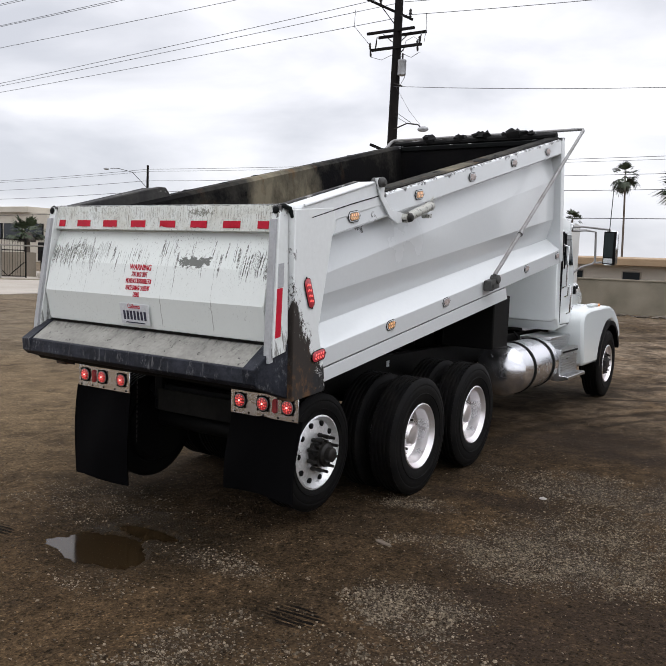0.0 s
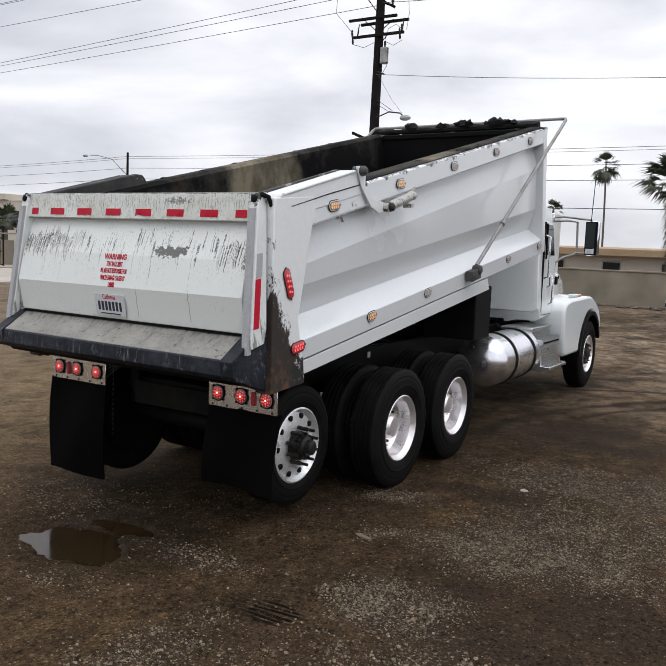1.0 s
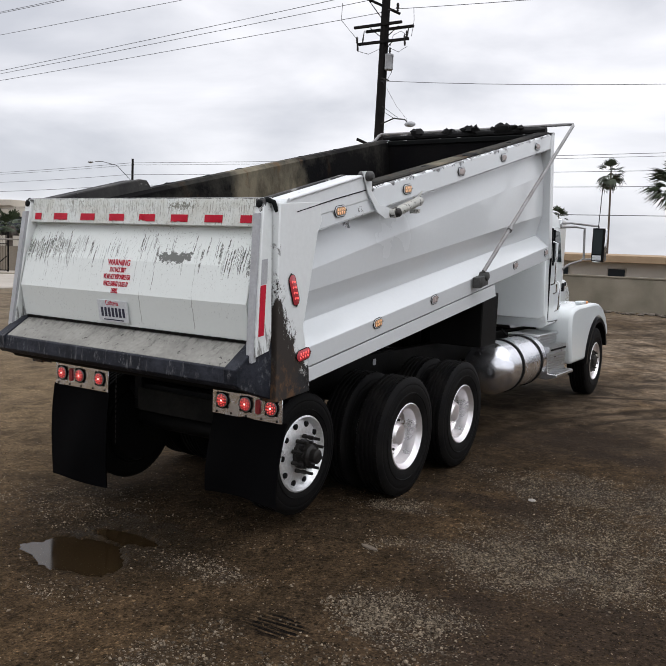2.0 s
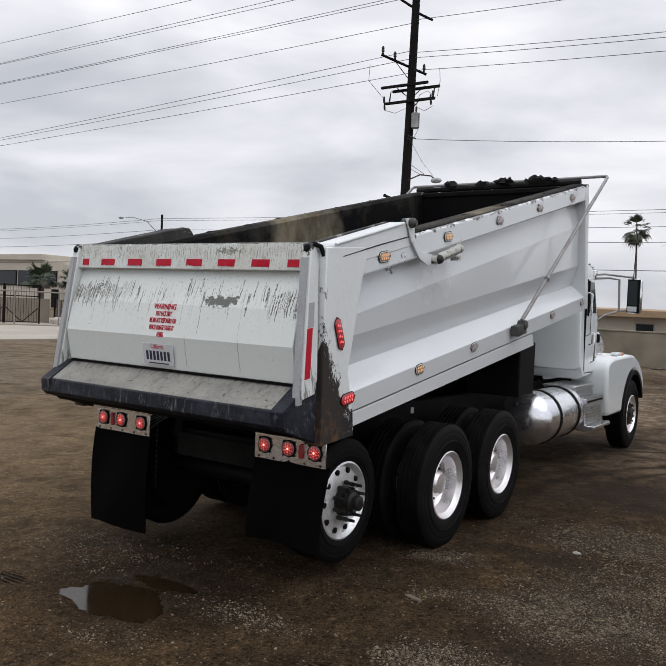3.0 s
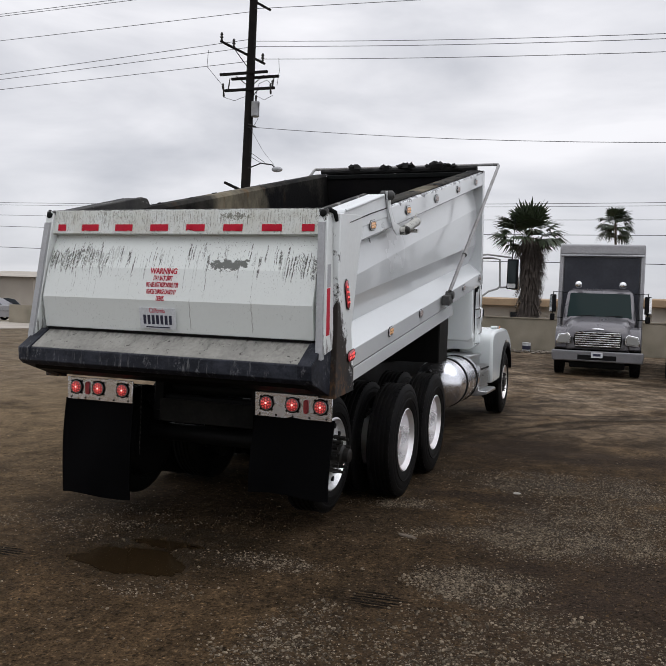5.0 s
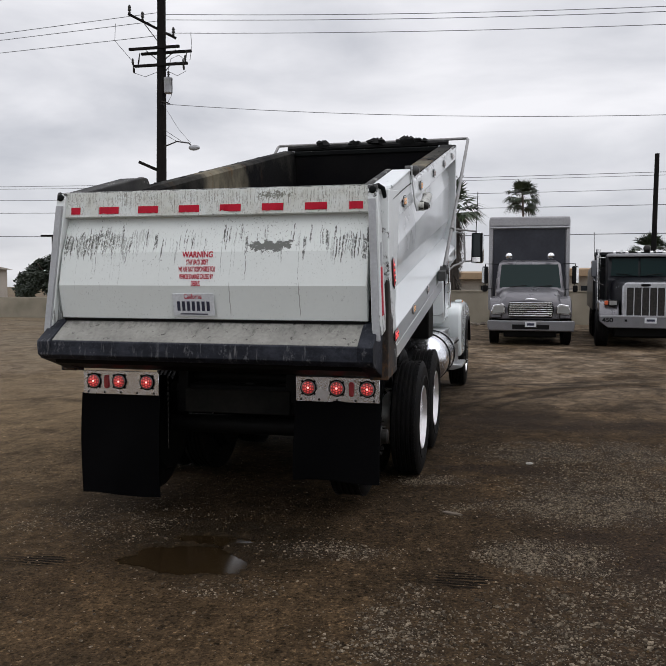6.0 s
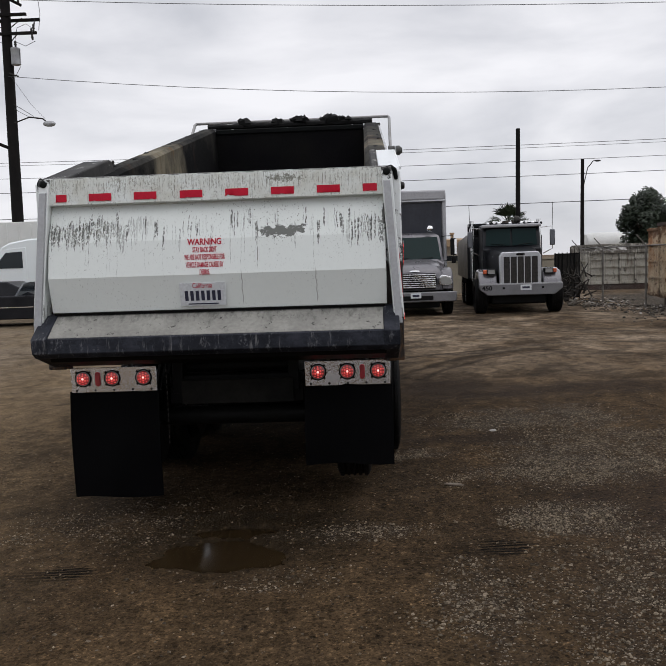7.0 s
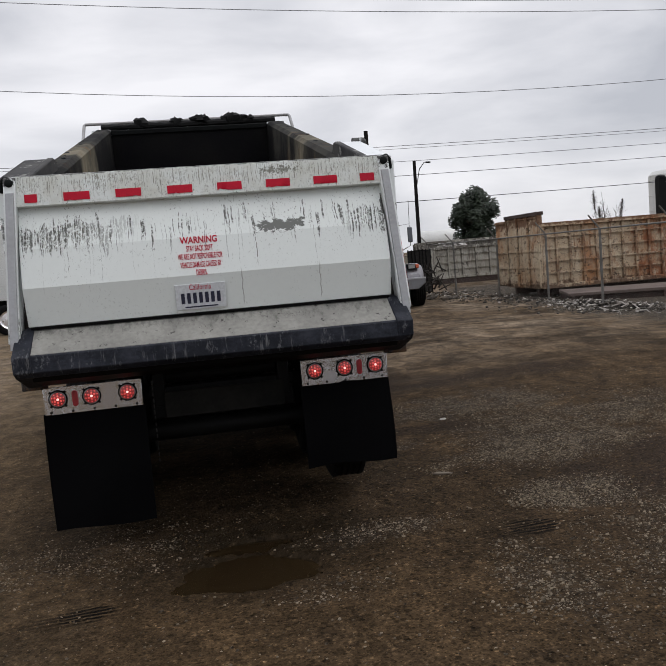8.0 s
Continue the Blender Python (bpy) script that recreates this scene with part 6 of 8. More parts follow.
def leafy_tree(x, y, z0, height, width, seed, label):
    rnd = random.Random(seed)
    tr = thing("tree", label, "tree", "", pose(x, y, 0))
    k = Mesh().tube([(0, 0, 0), (0.05, 0, z0 * 0.6), (0.0, 0.1, z0 + height * 0.3), (0.1, 0, z0 + height * 0.7)], 0.22, 8, 0.06)
    for i in range(7):
        a = i * 0.9
        k.tube([(0, 0, z0 + 0.2 * i), (math.cos(a) * width * 0.2, math.sin(a) * width * 0.2, z0 + height * 0.3 + 0.2 * i), (math.cos(a) * width * 0.36, math.sin(a) * width * 0.36, z0 + height * 0.45 + 0.25 * i)], 0.07, 6, 0.02)
    part("trunk", k, BARK, tr)
    k = Mesh()
    clumps = []
    for i in range(90):
        h = rnd.random()
        rad = width * 0.5 * (0.45 + 0.6 * math.sin(math.pi * min(h * 0.9 + 0.12, 1)))
        a, q = rnd.uniform(0, 6.283), math.sqrt(rnd.random())
        clumps.append((math.cos(a) * rad * q, math.sin(a) * rad * q, z0 + 0.2 + h * (height - 0.5), rnd.uniform(0.28, 0.55)))
    for cx, cy, cz, r in clumps:
        for i in range(210):
            d = Vector((rnd.gauss(0, 1), rnd.gauss(0, 1), rnd.gauss(0, 1))).normalized() * r * rnd.uniform(0.5, 1.1)
            p = Vector((cx, cy, cz)) + d
            u = Vector((rnd.gauss(0, 1), rnd.gauss(0, 1), rnd.gauss(0, 0.6))).normalized()
            v = u.orthogonal().normalized()
            s_ = rnd.uniform(0.07, 0.15)
            k.add([p - u * s_, p + v * s_ * 0.5, p + u * s_, p - v * s_ * 0.5], [(0, 1, 2, 3)])
    part("crown", k, LEAF, tr, smooth=0)
    return tr


leafy_tree(21.2, 48.0, 1.9, 4.0, 3.3, 31, "dark round tree behind the containers")
leafy_tree(-70.6, 62.0, 0.8, 3.8, 6.5, 32, "bushy dark tree beside a white building")
leafy_tree(-25.4, 38.0, 0.6, 2.9, 4.0, 33, "bushy tree beyond the yard wall")

# ---- poles and wires ----
POLE = material("creosoted_pole", (0.008, 0.0075, 0.0075), 0.85, spec=0.1, second=(0.016, 0.014, 0.013), scale=2, amount=0.8, grain=30, bump=0.3)
WIRE = material("weathered_wire", (0.05, 0.05, 0.055), 0.6, amount=0.2, bump=0.0)
GALV = material("galvanised_metal", (0.38, 0.39, 0.4), 0.5, 0.6, second=(0.28, 0.28, 0.29), scale=4, amount=0.6, grain=40, bump=0.05)


def insulator(k, x, y, z, s=1.0):
    k.lathe([(0.03 * s, 0.0), (0.05 * s, 0.03 * s), (0.03 * s, 0.08 * s), (0.065 * s, 0.12 * s), (0.04 * s, 0.2 * s), (0.06 * s, 0.22 * s), (0.03 * s, 0.3 * s)], pose(x, y, z), 10)


def big_pole():
    x, y = -13.88, 29.0
    po = thing("utility_pole", "tall dark timber utility pole with crossarms and a transformer", "pole")
    part("pole", Mesh().tube([(x - 0.12, y, 0), (x, y, 10), (x + 0.1, y, 20.5)], 0.27, 14, 0.17), POLE, po)
    for z, x0, x1, y0, y1 in ((12.86, -1.55, 1.0, -0.16, -0.16), (12.72, -1.1, 1.45, 0.2, 0.2), (12.05, -1.25, 1.42, -0.2, -0.2)):
        part("crossarm", Mesh().box(x + x0, x + x1, y + y0 - 0.06, y + y0 + 0.06, z - 0.06, z + 0.06), POLE, po, bevel=0.01)
    for z, yy, s in ((13.9, 1.9, 1), (16.9, 1.8, 1), (16.2, 1.4, -1), (18.3, 1.8, 1)):
        k = Mesh()
        if z == 13.9:
            k.tube([(x - 1.15, y - 1.0, 14.2), (x + 0.55, y + 0.5, 13.45)], 0.065, 8)
        elif s > 0:
            k.tube([(x - 0.95, y - 0.6, z + 0.3), (x, y, z - 0.35)], 0.06, 8)
        else:
            k.tube([(x, y, z + 0.2), (x + 0.85, y + 0.3, z - 0.25)], 0.06, 8)
        part("crossarm", k, POLE, po)
    for px, py, pz in ((x - 1.1, y - 0.95, 14.22), (x - 0.65, y - 0.55, 14.02), (x + 0.45, y + 0.42, 13.55)):
        k = Mesh()
        insulator(k, px, py, pz, 1.3)
        part("insulator", k, HUB, po, "brown porcelain insulator")
    for px in (-1.35, 1.3):
        k = Mesh()
        insulator(k, x + px, y - 0.2, 12.12, 1.0)
        part("insulator", k, HUB, po, "brown porcelain insulator")
        k = Mesh()
        k.lathe([(0.04, 0), (0.055, 0.1), (0.035, 0.3), (0.05, 0.42), (0.02, 0.5)], pose(x + px * 0.95, y - 0.2, 11.75, 12), 8)
        k.lathe([(0.03, 0), (0.04, 0.1), (0.025, 0.4), (0.02, 0.55)], pose(x + px * 0.9, y + 0.1, 12.2, 10, 14), 8)
        part("arrester", k, HUB, po, "brown line arrester")
    for a, b in (((x - 0.75, y, 12.8), (x, y, 12.2)), ((x + 0.75, y, 12.75), (x, y, 12.2)), ((x - 0.6, y - 0.5, 13.9), (x, y, 13.0)), ((x + 0.55, y - 0.2, 12.0), (x, y - 0.1, 11.5))):
        part("brace", Mesh().tube([a, b], 0.022, 6), POLE, po)
    part("transformer", Mesh().lathe([(0.16, 0), (0.2, 0.03), (0.2, 0.62), (0.21, 0.64), (0.2, 0.72), (0.05, 0.75)], pose(x + 0.42, y - 0.15, 10.72), 18), GALV, po, "grey transformer can")
    k = Mesh()
    insulator(k, x + 0.46, y - 0.2, 11.45, 1.0)
    part("bushing", k, HUB, po)
    for pts in ([(x + 1.3, y - 0.1, 12.2), (x + 0.9, y, 12.5), (x + 0.5, y, 12.35), (x + 0.46, y - 0.2, 11.8)], [(x - 1.3, y - 0.2, 11.75), (x - 0.8, y, 11.6), (x - 0.1, y - 0.25, 11.7)], [(x + 1.35, y - 0.2, 11.7), (x + 0.9, y - 0.2, 11.5), (x + 0.5, y - 0.2, 11.7)], [(x - 2.0, y - 0.6, 13.95), (x - 2.1, y - 0.5, 13.2), (x - 1.5, y, 12.4)], [(x + 1.5, y, 13.5), (x + 1.55, y, 12.9), (x + 1.45, y, 12.2)], [(x + 0.62, y - 0.2, 11.4), (x + 0.6, y - 0.2, 10.6), (x + 0.35, y - 0.2, 10.2)]):
        part("jumper_wire", Mesh().tube(pts, 0.012, 5), WIRE, po)
    part("rack", Mesh().tube([(x + 0.15, y - 0.3, 10.35), (x + 0.55, y - 0.3, 10.2)], 0.03, 6), HUB, po)
    k = Mesh().tube([(x + 0.2, y - 0.2, 8.25), (x + 0.9, y - 0.3, 8.45), (x + 1.5, y - 0.35, 8.35), (x + 1.62, y - 0.35, 8.25)], 0.032, 8)
    k.tube([(x + 0.2, y - 0.2, 9.05), (x + 1.1, y - 0.3, 8.47)], 0.012, 5)
    k.tube([(x + 0.2, y - 0.2, 8.85), (x + 0.9, y - 0.3, 8.45)], 0.012, 5)
    part("lamp_arm", k, HUB, po, "street lamp arm")
    part("lamp_head", Mesh().ball((x + 1.78, y - 0.36, 8.12), 0.26, 12, 8, (1.1, 0.6, 0.5)), GALV, po, "grey street lamp head")
    part("service_wire", Mesh().tube([(x + 0.2, y - 0.25, 10.2), (x + 1.0, y - 0.3, 9.0), (x + 1.6, y - 0.35, 8.35)], 0.008, 4), WIRE, po)
    part("stub_arm", Mesh().tube([(x - 1.0, y - 0.4, 7.55), (x, y, 7.1)], 0.07, 8), POLE, po)


big_pole()


def wire(a, b, sag=0.3, r=0.013):
    pts = []
    for i in range(25):
        t = i / 24
        p = Vector(a).lerp(Vector(b), t)
        p.z -= sag * 4 * t * (1 - t)
        pts.append(p)
    return tagged(part("overhead_wire", Mesh().tube(pts, r, 4), WIRE), "thin dark overhead wire", "wire", "wires over the street")


PX = -13.88
for z0, z1 in ((19.4, 20.39), (18.52, 18.46), (18.21, 18.6), (17.23, 16.91), (17.08, 16.92), (15.81, 15.4), (14.49, 11.96), (14.11, 11.99), (13.43, 11.83)):
    wire((PX, 28.9, z0), (PX - 62, 28.9, z1), 0.15, 0.014)
for z0, drop, sag in ((19.4, 0.9, 0.6), (17.2, 0.9, 0.6), (15.95, 0.9, 0.5), (14.4, 0.9, 1.0), (14.15, 0.9, 0.95), (13.54, 0.9, 0.85)):
    wire((PX, 28.9, z0), (PX + 60, 28.9, z0 - drop), sag, 0.014)
wire((PX, 28.8, 10.25), (PX + 62, 28.8, 11.2), 2.0, 0.014)
for z, r in ((9.55, 0.02), (9.35, 0.016), (8.45, 0.02), (7.45, 0.024), (5.6, 0.03)):
    wire((-112, 51.5, z + 0.3), (-52.2, 49.84, z + 0.35), 0.5, r)
    wire((-52.2, 49.84, z + 0.35), (78, 46.62, z + 0.6), 0.86, r)


def street_pole(x, y, h, r, arm, lamp, label):
    po = thing("street_pole", label, "pole", "poles along the street", pose(x, y, 0))
    part("pole", Mesh().tube([(0, 0, 0), (0, 0, h * 0.5), (0.03, 0, h)], r, 10, r * 0.75), POLE, po)
    if lamp:
        part("lamp_arm", Mesh().tube([(0, 0, h - 2.2), (lamp * 0.5, 0, h - 0.6), (lamp, 0, h - 0.15), (lamp * 1.25, 0, h - 0.12)], 0.03, 6), HUB, po)
        part("lamp_head", Mesh().ball((lamp * 1.4, 0, h - 0.15), 0.3 if lamp < 0 else 0.17, 10, 6, (1.3, 0.6, 0.4)), GALV if lamp < 0 else HUB, po)
    if arm:
        for z in (h - 0.3, h - 1.0):
            part("crossarm", Mesh().box(-arm, arm, -0.07, 0.07, z - 0.08, z + 0.08), POLE, po)
        for px in (-arm * 0.9, -arm * 0.4, arm * 0.4, arm * 0.9):
            k = Mesh()
            insulator(k, px, 0, h - 0.22, 1.2)
            part("insulator", k, HUB, po)
    return po


street_pole(-52.2, 50, 10.3, 0.14, 0, -4.2, "thin street pole with a long lamp arm")
street_pole(7.17, 23.6, 6.35, 0.105, 0, 0, "plain dark timber pole")
street_pole(16.85, 48, 8.05, 0.15, 0, 0.75, "dark pole with a street lamp")
street_pole(-10.45, 33.4, 6.95, 0.11, 0.95, 0, "timber pole with crossarms")
lp = thing("lamp_post", "thin dark lamp post outside the wall", "lamp post", "", pose(-24.5, 36.5, 0))
part("post", Mesh().tube([(0, 0, 0), (0, 0, 4.7)], 0.06, 8), POLE, lp)
part("head", Mesh().box(-0.75, 0.1, -0.1, 0.1, 4.66, 4.76), POLE, lp, bevel=0.02)


# the street side lies square to this bearing
WEST = pose(-39.5, 24.7, 0, 0, 0, 56.3)
PIPE = material("weathered_pipe", (0.24, 0.225, 0.2), 0.7, 0.2, second=(0.17, 0.155, 0.135), scale=4, amount=0.7, grain=30, bump=0.05)
TAN_WALL = material("tan_block_wall", (0.25, 0.215, 0.17), 0.9, second=(0.19, 0.16, 0.125), scale=0.8, amount=0.7, grain=20, bump=0.2)
tagged(part("fence_wall", Mesh().box(-9.0, 2.75, 2.2, 2.45, -0.1, 1.62), TAN_WALL, m=WEST), "low tan wall in front of the office", "wall", kind="structure")
tagged(part("kerb", Mesh().box(-14.0, 16.0, -3.4, -3.1, -0.1, 0.1), CONCRETE, m=WEST, bevel=0.03), "concrete kerb along the drive", "kerb", kind="structure")


def leaf_gate(u, label):
    """A steel bar gate leaf of two metres, hinged at its outer post."""
    ga = thing("bar_gate", label, "gate", "gates at the street", WEST @ pose(u, 0, 0))
    for x in (0.0, 2.02):
        part("post", Mesh().box(x - 0.05, x + 0.05, -0.05, 0.05, 0.0, 2.5), POLE, ga)
    for z in (0.12, 1.75, 2.42):
        part("rail", Mesh().box(0.05, 1.97, -0.03, 0.03, z - 0.03, z + 0.03), POLE, ga)
    for x0, x1 in ((0.08, 0.98), (1.94, 1.02)):
        part("brace", Mesh().tube([(x0, -0.04, 1.0), (x1, -0.04, 0.14)], 0.03, 6), POLE, ga)
    for i in range(12):
        part("bar", Mesh().box(0.15 + i * 0.155, 0.172 + i * 0.155, -0.011, 0.011, 0.12, 2.42), POLE, ga)


leaf_gate(0.0, "dark steel bar gate with crossed braces")
leaf_gate(-2.1, "dark steel bar gate beside its twin")
west_fence = thing("pipe_fence", "pale galvanised pipe fence along the drive", "fence", "", WEST)
part("top_rail", Mesh().tube([(-8.0, -1.6, 2.05), (0.0, -1.6, 2.05), (5.2, -1.6, 2.05)], 0.045, 8), PIPE, west_fence)
for u in (-6.2, -2.4, 0.55, 3.1, 5.2):
    part("post", Mesh().tube([(u, -1.6, 0.0), (u, -1.6, 2.1)], 0.045, 8), PIPE, west_fence)
screen = thing("slatted_fence", "dark brown slatted fence panels", "fence", "", WEST)
SLATS = material("brown_fence_slats", (0.07, 0.05, 0.042), 0.8, second=(0.045, 0.034, 0.03), scale=3, amount=0.8, grain=30, bump=0.1, island=0.3)
for u in (3.05, 5.6, 7.95):
    part("post", Mesh().box(u - 0.06, u + 0.06, 1.75, 1.87, 0.0, 1.75), POLE, screen)
slat = part("slat", Mesh().box(0, 0.115, 1.78, 1.80, 0.1, 1.6), SLATS, screen, m=pose(3.15, 0, 0))
for i in range(1, 38):
    twin(slat, screen, pose(3.15 + i * 0.125, 0, 0))
rock_mat = material("pale_boulder", (0.42, 0.39, 0.34), 0.9, second=(0.32, 0.29, 0.25), scale=3, amount=0.7, grain=20, bump=0.3)
for i, (u, v, r) in enumerate(((3.25, 0.4, 0.42), (3.9, 0.1, 0.34), (3.5, -0.3, 0.26))):
    k = Mesh().ball((0, 0, r * 0.45), r, 12, 8, (1.35, 0.9, 0.75), 0.08, random.Random(90 + i))
    tagged(part("boulder", k, rock_mat, m=WEST @ pose(u, v, 0)), "pale rounded boulder beside the palm", "rock", "rocks by the gate")


# ---- parked vehicles ----
GREY = material("grey_car_paint", (0.12, 0.115, 0.125), 0.3, 0.3, second=(0.095, 0.09, 0.1), scale=1.5, amount=0.4, grain=30, bump=0.01, coat=0.5)
GREY_BOX = material("grey_box_skin", (0.13, 0.13, 0.14), 0.4, second=(0.16, 0.16, 0.17), scale=1.0, amount=0.5, grain=20, bump=0.02)
FENDER = material("grey_fender_paint", (0.155, 0.15, 0.16), 0.3, 0.3, second=(0.15, 0.147, 0.155), scale=1.5, amount=0.5, grain=30, bump=0.01, coat=0.4)
DARK_BOX = material("dark_box_front", (0.02, 0.022, 0.03), 0.4, spec=0.3, second=(0.04, 0.042, 0.052), scale=1.2, amount=0.8, grain=15, bump=0.02)
BLACK_PAINT = material("black_truck_paint", (0.006, 0.0065, 0.009), 0.32, second=(0.02, 0.02, 0.022), scale=2, amount=0.6, grain=30, bump=0.01, spec=0.2)
SHELL = material("brushed_grille_shell", (0.50, 0.51, 0.53), 0.42, 0.7, second=(0.33, 0.34, 0.35), scale=3, amount=0.6, grain=40, bump=0.03)
BRIGHT = material("pale_metal_paint", (0.36, 0.36, 0.375), 0.45, 0.2, second=(0.27, 0.27, 0.28), scale=2, amount=0.6, grain=30, bump=0.02)
SILVER = material("silver_paint", (0.13, 0.135, 0.15), 0.34, 0.4, second=(0.085, 0.09, 0.10), scale=2, amount=0.5, grain=30, bump=0.01)
STEEL_BUMPER = material("dull_steel_bumper", (0.19, 0.19, 0.20), 0.38, 0.5, second=(0.13, 0.13, 0.135), scale=3, amount=0.6, grain=40, bump=0.03)
TURN = material("red_amber_lens", (0.55, 0.1, 0.03), 0.25, second=(0.4, 0.06, 0.02), scale=30, amount=0.5)
HEADLAMP = glass("headlamp_lens", (0.25, 0.25, 0.24), 0.1)
WINDSHIELD = glass("windshield_glass", (0.006, 0.017, 0.017), 0.04)
WINDSHIELD.node_tree.nodes["Principled BSDF"].inputs["Specular IOR Level"].default_value = 0.22


def small_wheel(parent, x, y, r, w, side, rim=RIM):
    m = X_AXIS[side](x, y, r)
    tyre = part("tyre", tyre_mesh(r, w, r * 0.58), RUBBER, parent, "", m)
    k = Mesh().lathe([(r * 0.57, -w * 0.4), (r * 0.6, w * 0.42), (r * 0.52, w * 0.35), (r * 0.42, w * 0.12), (r * 0.2, w * 0.2), (r * 0.06, w * 0.24)], Matrix.Identity(4), 28)
    part("rim", k, rim, tyre)


def box_truck():
    """Faces -y; its middle is x = 0 and its bumper y = 0."""
    bt = thing("box_truck", "grey box truck with a dark box front, facing the yard", "truck", "trucks parked along the wall", pose(2.80, 17.5, 0))
    part("cargo_box", Mesh().box(-1.22, 1.22, 2.55, 9.6, 0.95, 3.86), GREY_BOX, bt, "grey cargo box", bevel=0.04)
    part("box_front", Mesh().box(-1.10, 1.10, 2.50, 2.56, 1.4, 3.52), DARK_BOX, bt, "dark box front panel", bevel=0.015)
    for x in (-1.19, 1.19):
        part("corner_post", Mesh().box(x - 0.06, x + 0.06, 2.47, 2.6, 0.95, 3.84), BRIGHT, bt, bevel=0.03)
    part("top_rail", Mesh().box(-1.24, 1.24, 2.45, 2.62, 3.60, 3.92), BRIGHT, bt, "pale metal top rail", bevel=0.05)
    part("rail_lip", Mesh().box(-1.22, 1.22, 2.42, 2.47, 3.55, 3.60), SHELL, bt, bevel=0.01)
    cab_rings = []
    for y, w, lo, hi in ((1.05, 0.98, 0.75, 1.50), (1.18, 1.02, 0.7, 1.56), (1.62, 1.0, 0.7, 2.27), (1.75, 0.98, 0.7, 2.36), (2.3, 0.99, 0.7, 2.40), (2.45, 0.97, 0.7, 2.36)):
        cab_rings.append([(-w, y, lo), (-w, y, hi - 0.5 if hi > 2 else hi - 0.1), (-w * 0.93, y, hi - 0.08), (-w * 0.8, y, hi), (w * 0.8, y, hi), (w * 0.93, y, hi - 0.08), (w, y, hi - 0.5 if hi > 2 else hi - 0.1), (w, y, lo)])
    cab = part("cab", Mesh().loft(cab_rings), GREY, bt, "grey conventional cab", bevel=0.02, smooth=40)
    part("windshield", Mesh().add([(-0.90, 1.13, 1.53), (0.90, 1.13, 1.53), (0.84, 1.575, 2.24), (-0.84, 1.575, 2.24), (-0.90, 1.2, 1.53), (0.90, 1.2, 1.53), (0.84, 1.645, 2.24), (-0.84, 1.645, 2.24)], [(0, 1, 2, 3), (7, 6, 5, 4), (0, 4, 5, 1), (2, 6, 7, 3), (1, 5, 6, 2), (0, 3, 7, 4)]), WINDSHIELD, cab, "tinted windshield")
    for x in (-0.35, 0.4):
        part("wiper", Mesh().tube([(x - 0.25, 1.11, 1.55), (x + 0.25, 1.13, 1.60)], 0.012, 5), BLACK, cab)
    hood = []
    for y, w, lo, hi in ((0.18, 0.55, 0.62, 1.18), (0.35, 0.86, 0.6, 1.32), (0.75, 0.92, 0.6, 1.47), (1.15, 0.95, 0.6, 1.56)):
        hood.append([(-w, y, lo), (-w, y, hi - 0.25), (-w * 0.8, y, hi - 0.05), (-w * 0.4, y, hi), (w * 0.4, y, hi), (w * 0.8, y, hi - 0.05), (w, y, hi - 0.25), (w, y, lo)])
    part("hood", Mesh().loft(hood), GREY, bt, "grey sloping hood", bevel=0.03, smooth=50)
    gr = part("grille", Mesh().prism([(-0.60, 0.66), (0.60, 0.66), (0.66, 0.90), (0.60, 1.13), (-0.60, 1.13), (-0.66, 0.90)], 0.10, 0.3, 1), BLACK, bt, "chrome barred grille", bevel=0.02)
    for i in range(7):
        z = 0.70 + i * 0.062
        part("grille_bar", Mesh().box(-0.60, 0.60, 0.06, 0.11, z, z + 0.032), CHROME, gr, bevel=0.006)
    part("badge", Mesh().ball((0, 0.2, 1.19), 0.09, 10, 6, (1.8, 0.4, 0.4)), CHROME, bt)
    for s in (-1, 1):
        k = Mesh().prism([(s * 0.72, 0.78), (s * 1.10, 0.74), (s * 1.12, 0.86), (s * 1.06, 1.02), (s * 0.80, 1.07), (s * 0.72, 0.98)], 0.16, 0.5, 1)
        hl = part("headlight_surround", k, CHROME, bt, bevel=0.015)
        k = Mesh().prism([(s * 0.76, 0.80), (s * 1.07, 0.77), (s * 1.09, 0.86), (s * 1.03, 0.99), (s * 0.83, 1.03), (s * 0.76, 0.97)], 0.13, 0.4, 1)
        part("headlight", k, HEADLAMP, hl, "clear headlight", bevel=0.015)
        k = Mesh().prism([(0.3, 0.62), (0.32, 0.9), (0.5, 1.2), (0.8, 1.28), (1.2, 1.25), (1.35, 0.95), (1.4, 0.62)], s * 0.8, s * 1.16)
        part("fender", k, GREY, bt, bevel=0.05)
        part("spot_lamp", Mesh().ball((s * 0.62, 1.6, 2.5), 0.11, 12, 8), CHROME, bt, "round chrome roof lamp")
        part("mirror", Mesh().box(s * 1.24, s * 1.42, 1.42, 1.52, 1.65, 2.18), BLACK, bt, "black mirror", bevel=0.03)
        part("mirror_arm", Mesh().tube([(s * 0.95, 1.5, 2.25), (s * 1.33, 1.5, 2.26), (s * 1.33, 1.5, 1.5), (s * 0.98, 1.4, 1.48)], 0.016, 6), BLACK, bt)
        small_wheel(bt, s * 1.03, 0.85, 0.50, 0.28, s, HUB)
        part("mirror_pod", Mesh().box(s * 1.27, s * 1.41, 1.43, 1.52, 1.40, 1.60), BLACK, bt, "small convex mirror", bevel=0.03)
        part("mirror_face", Mesh().box(s * 1.36, s * 1.43, 1.405, 1.422, 1.68, 2.15), CHROME, bt)
        small_wheel(bt, s * 1.0, 6.6, 0.46, 0.26, s)
        small_wheel(bt, s * 0.70, 6.6, 0.46, 0.26, s)
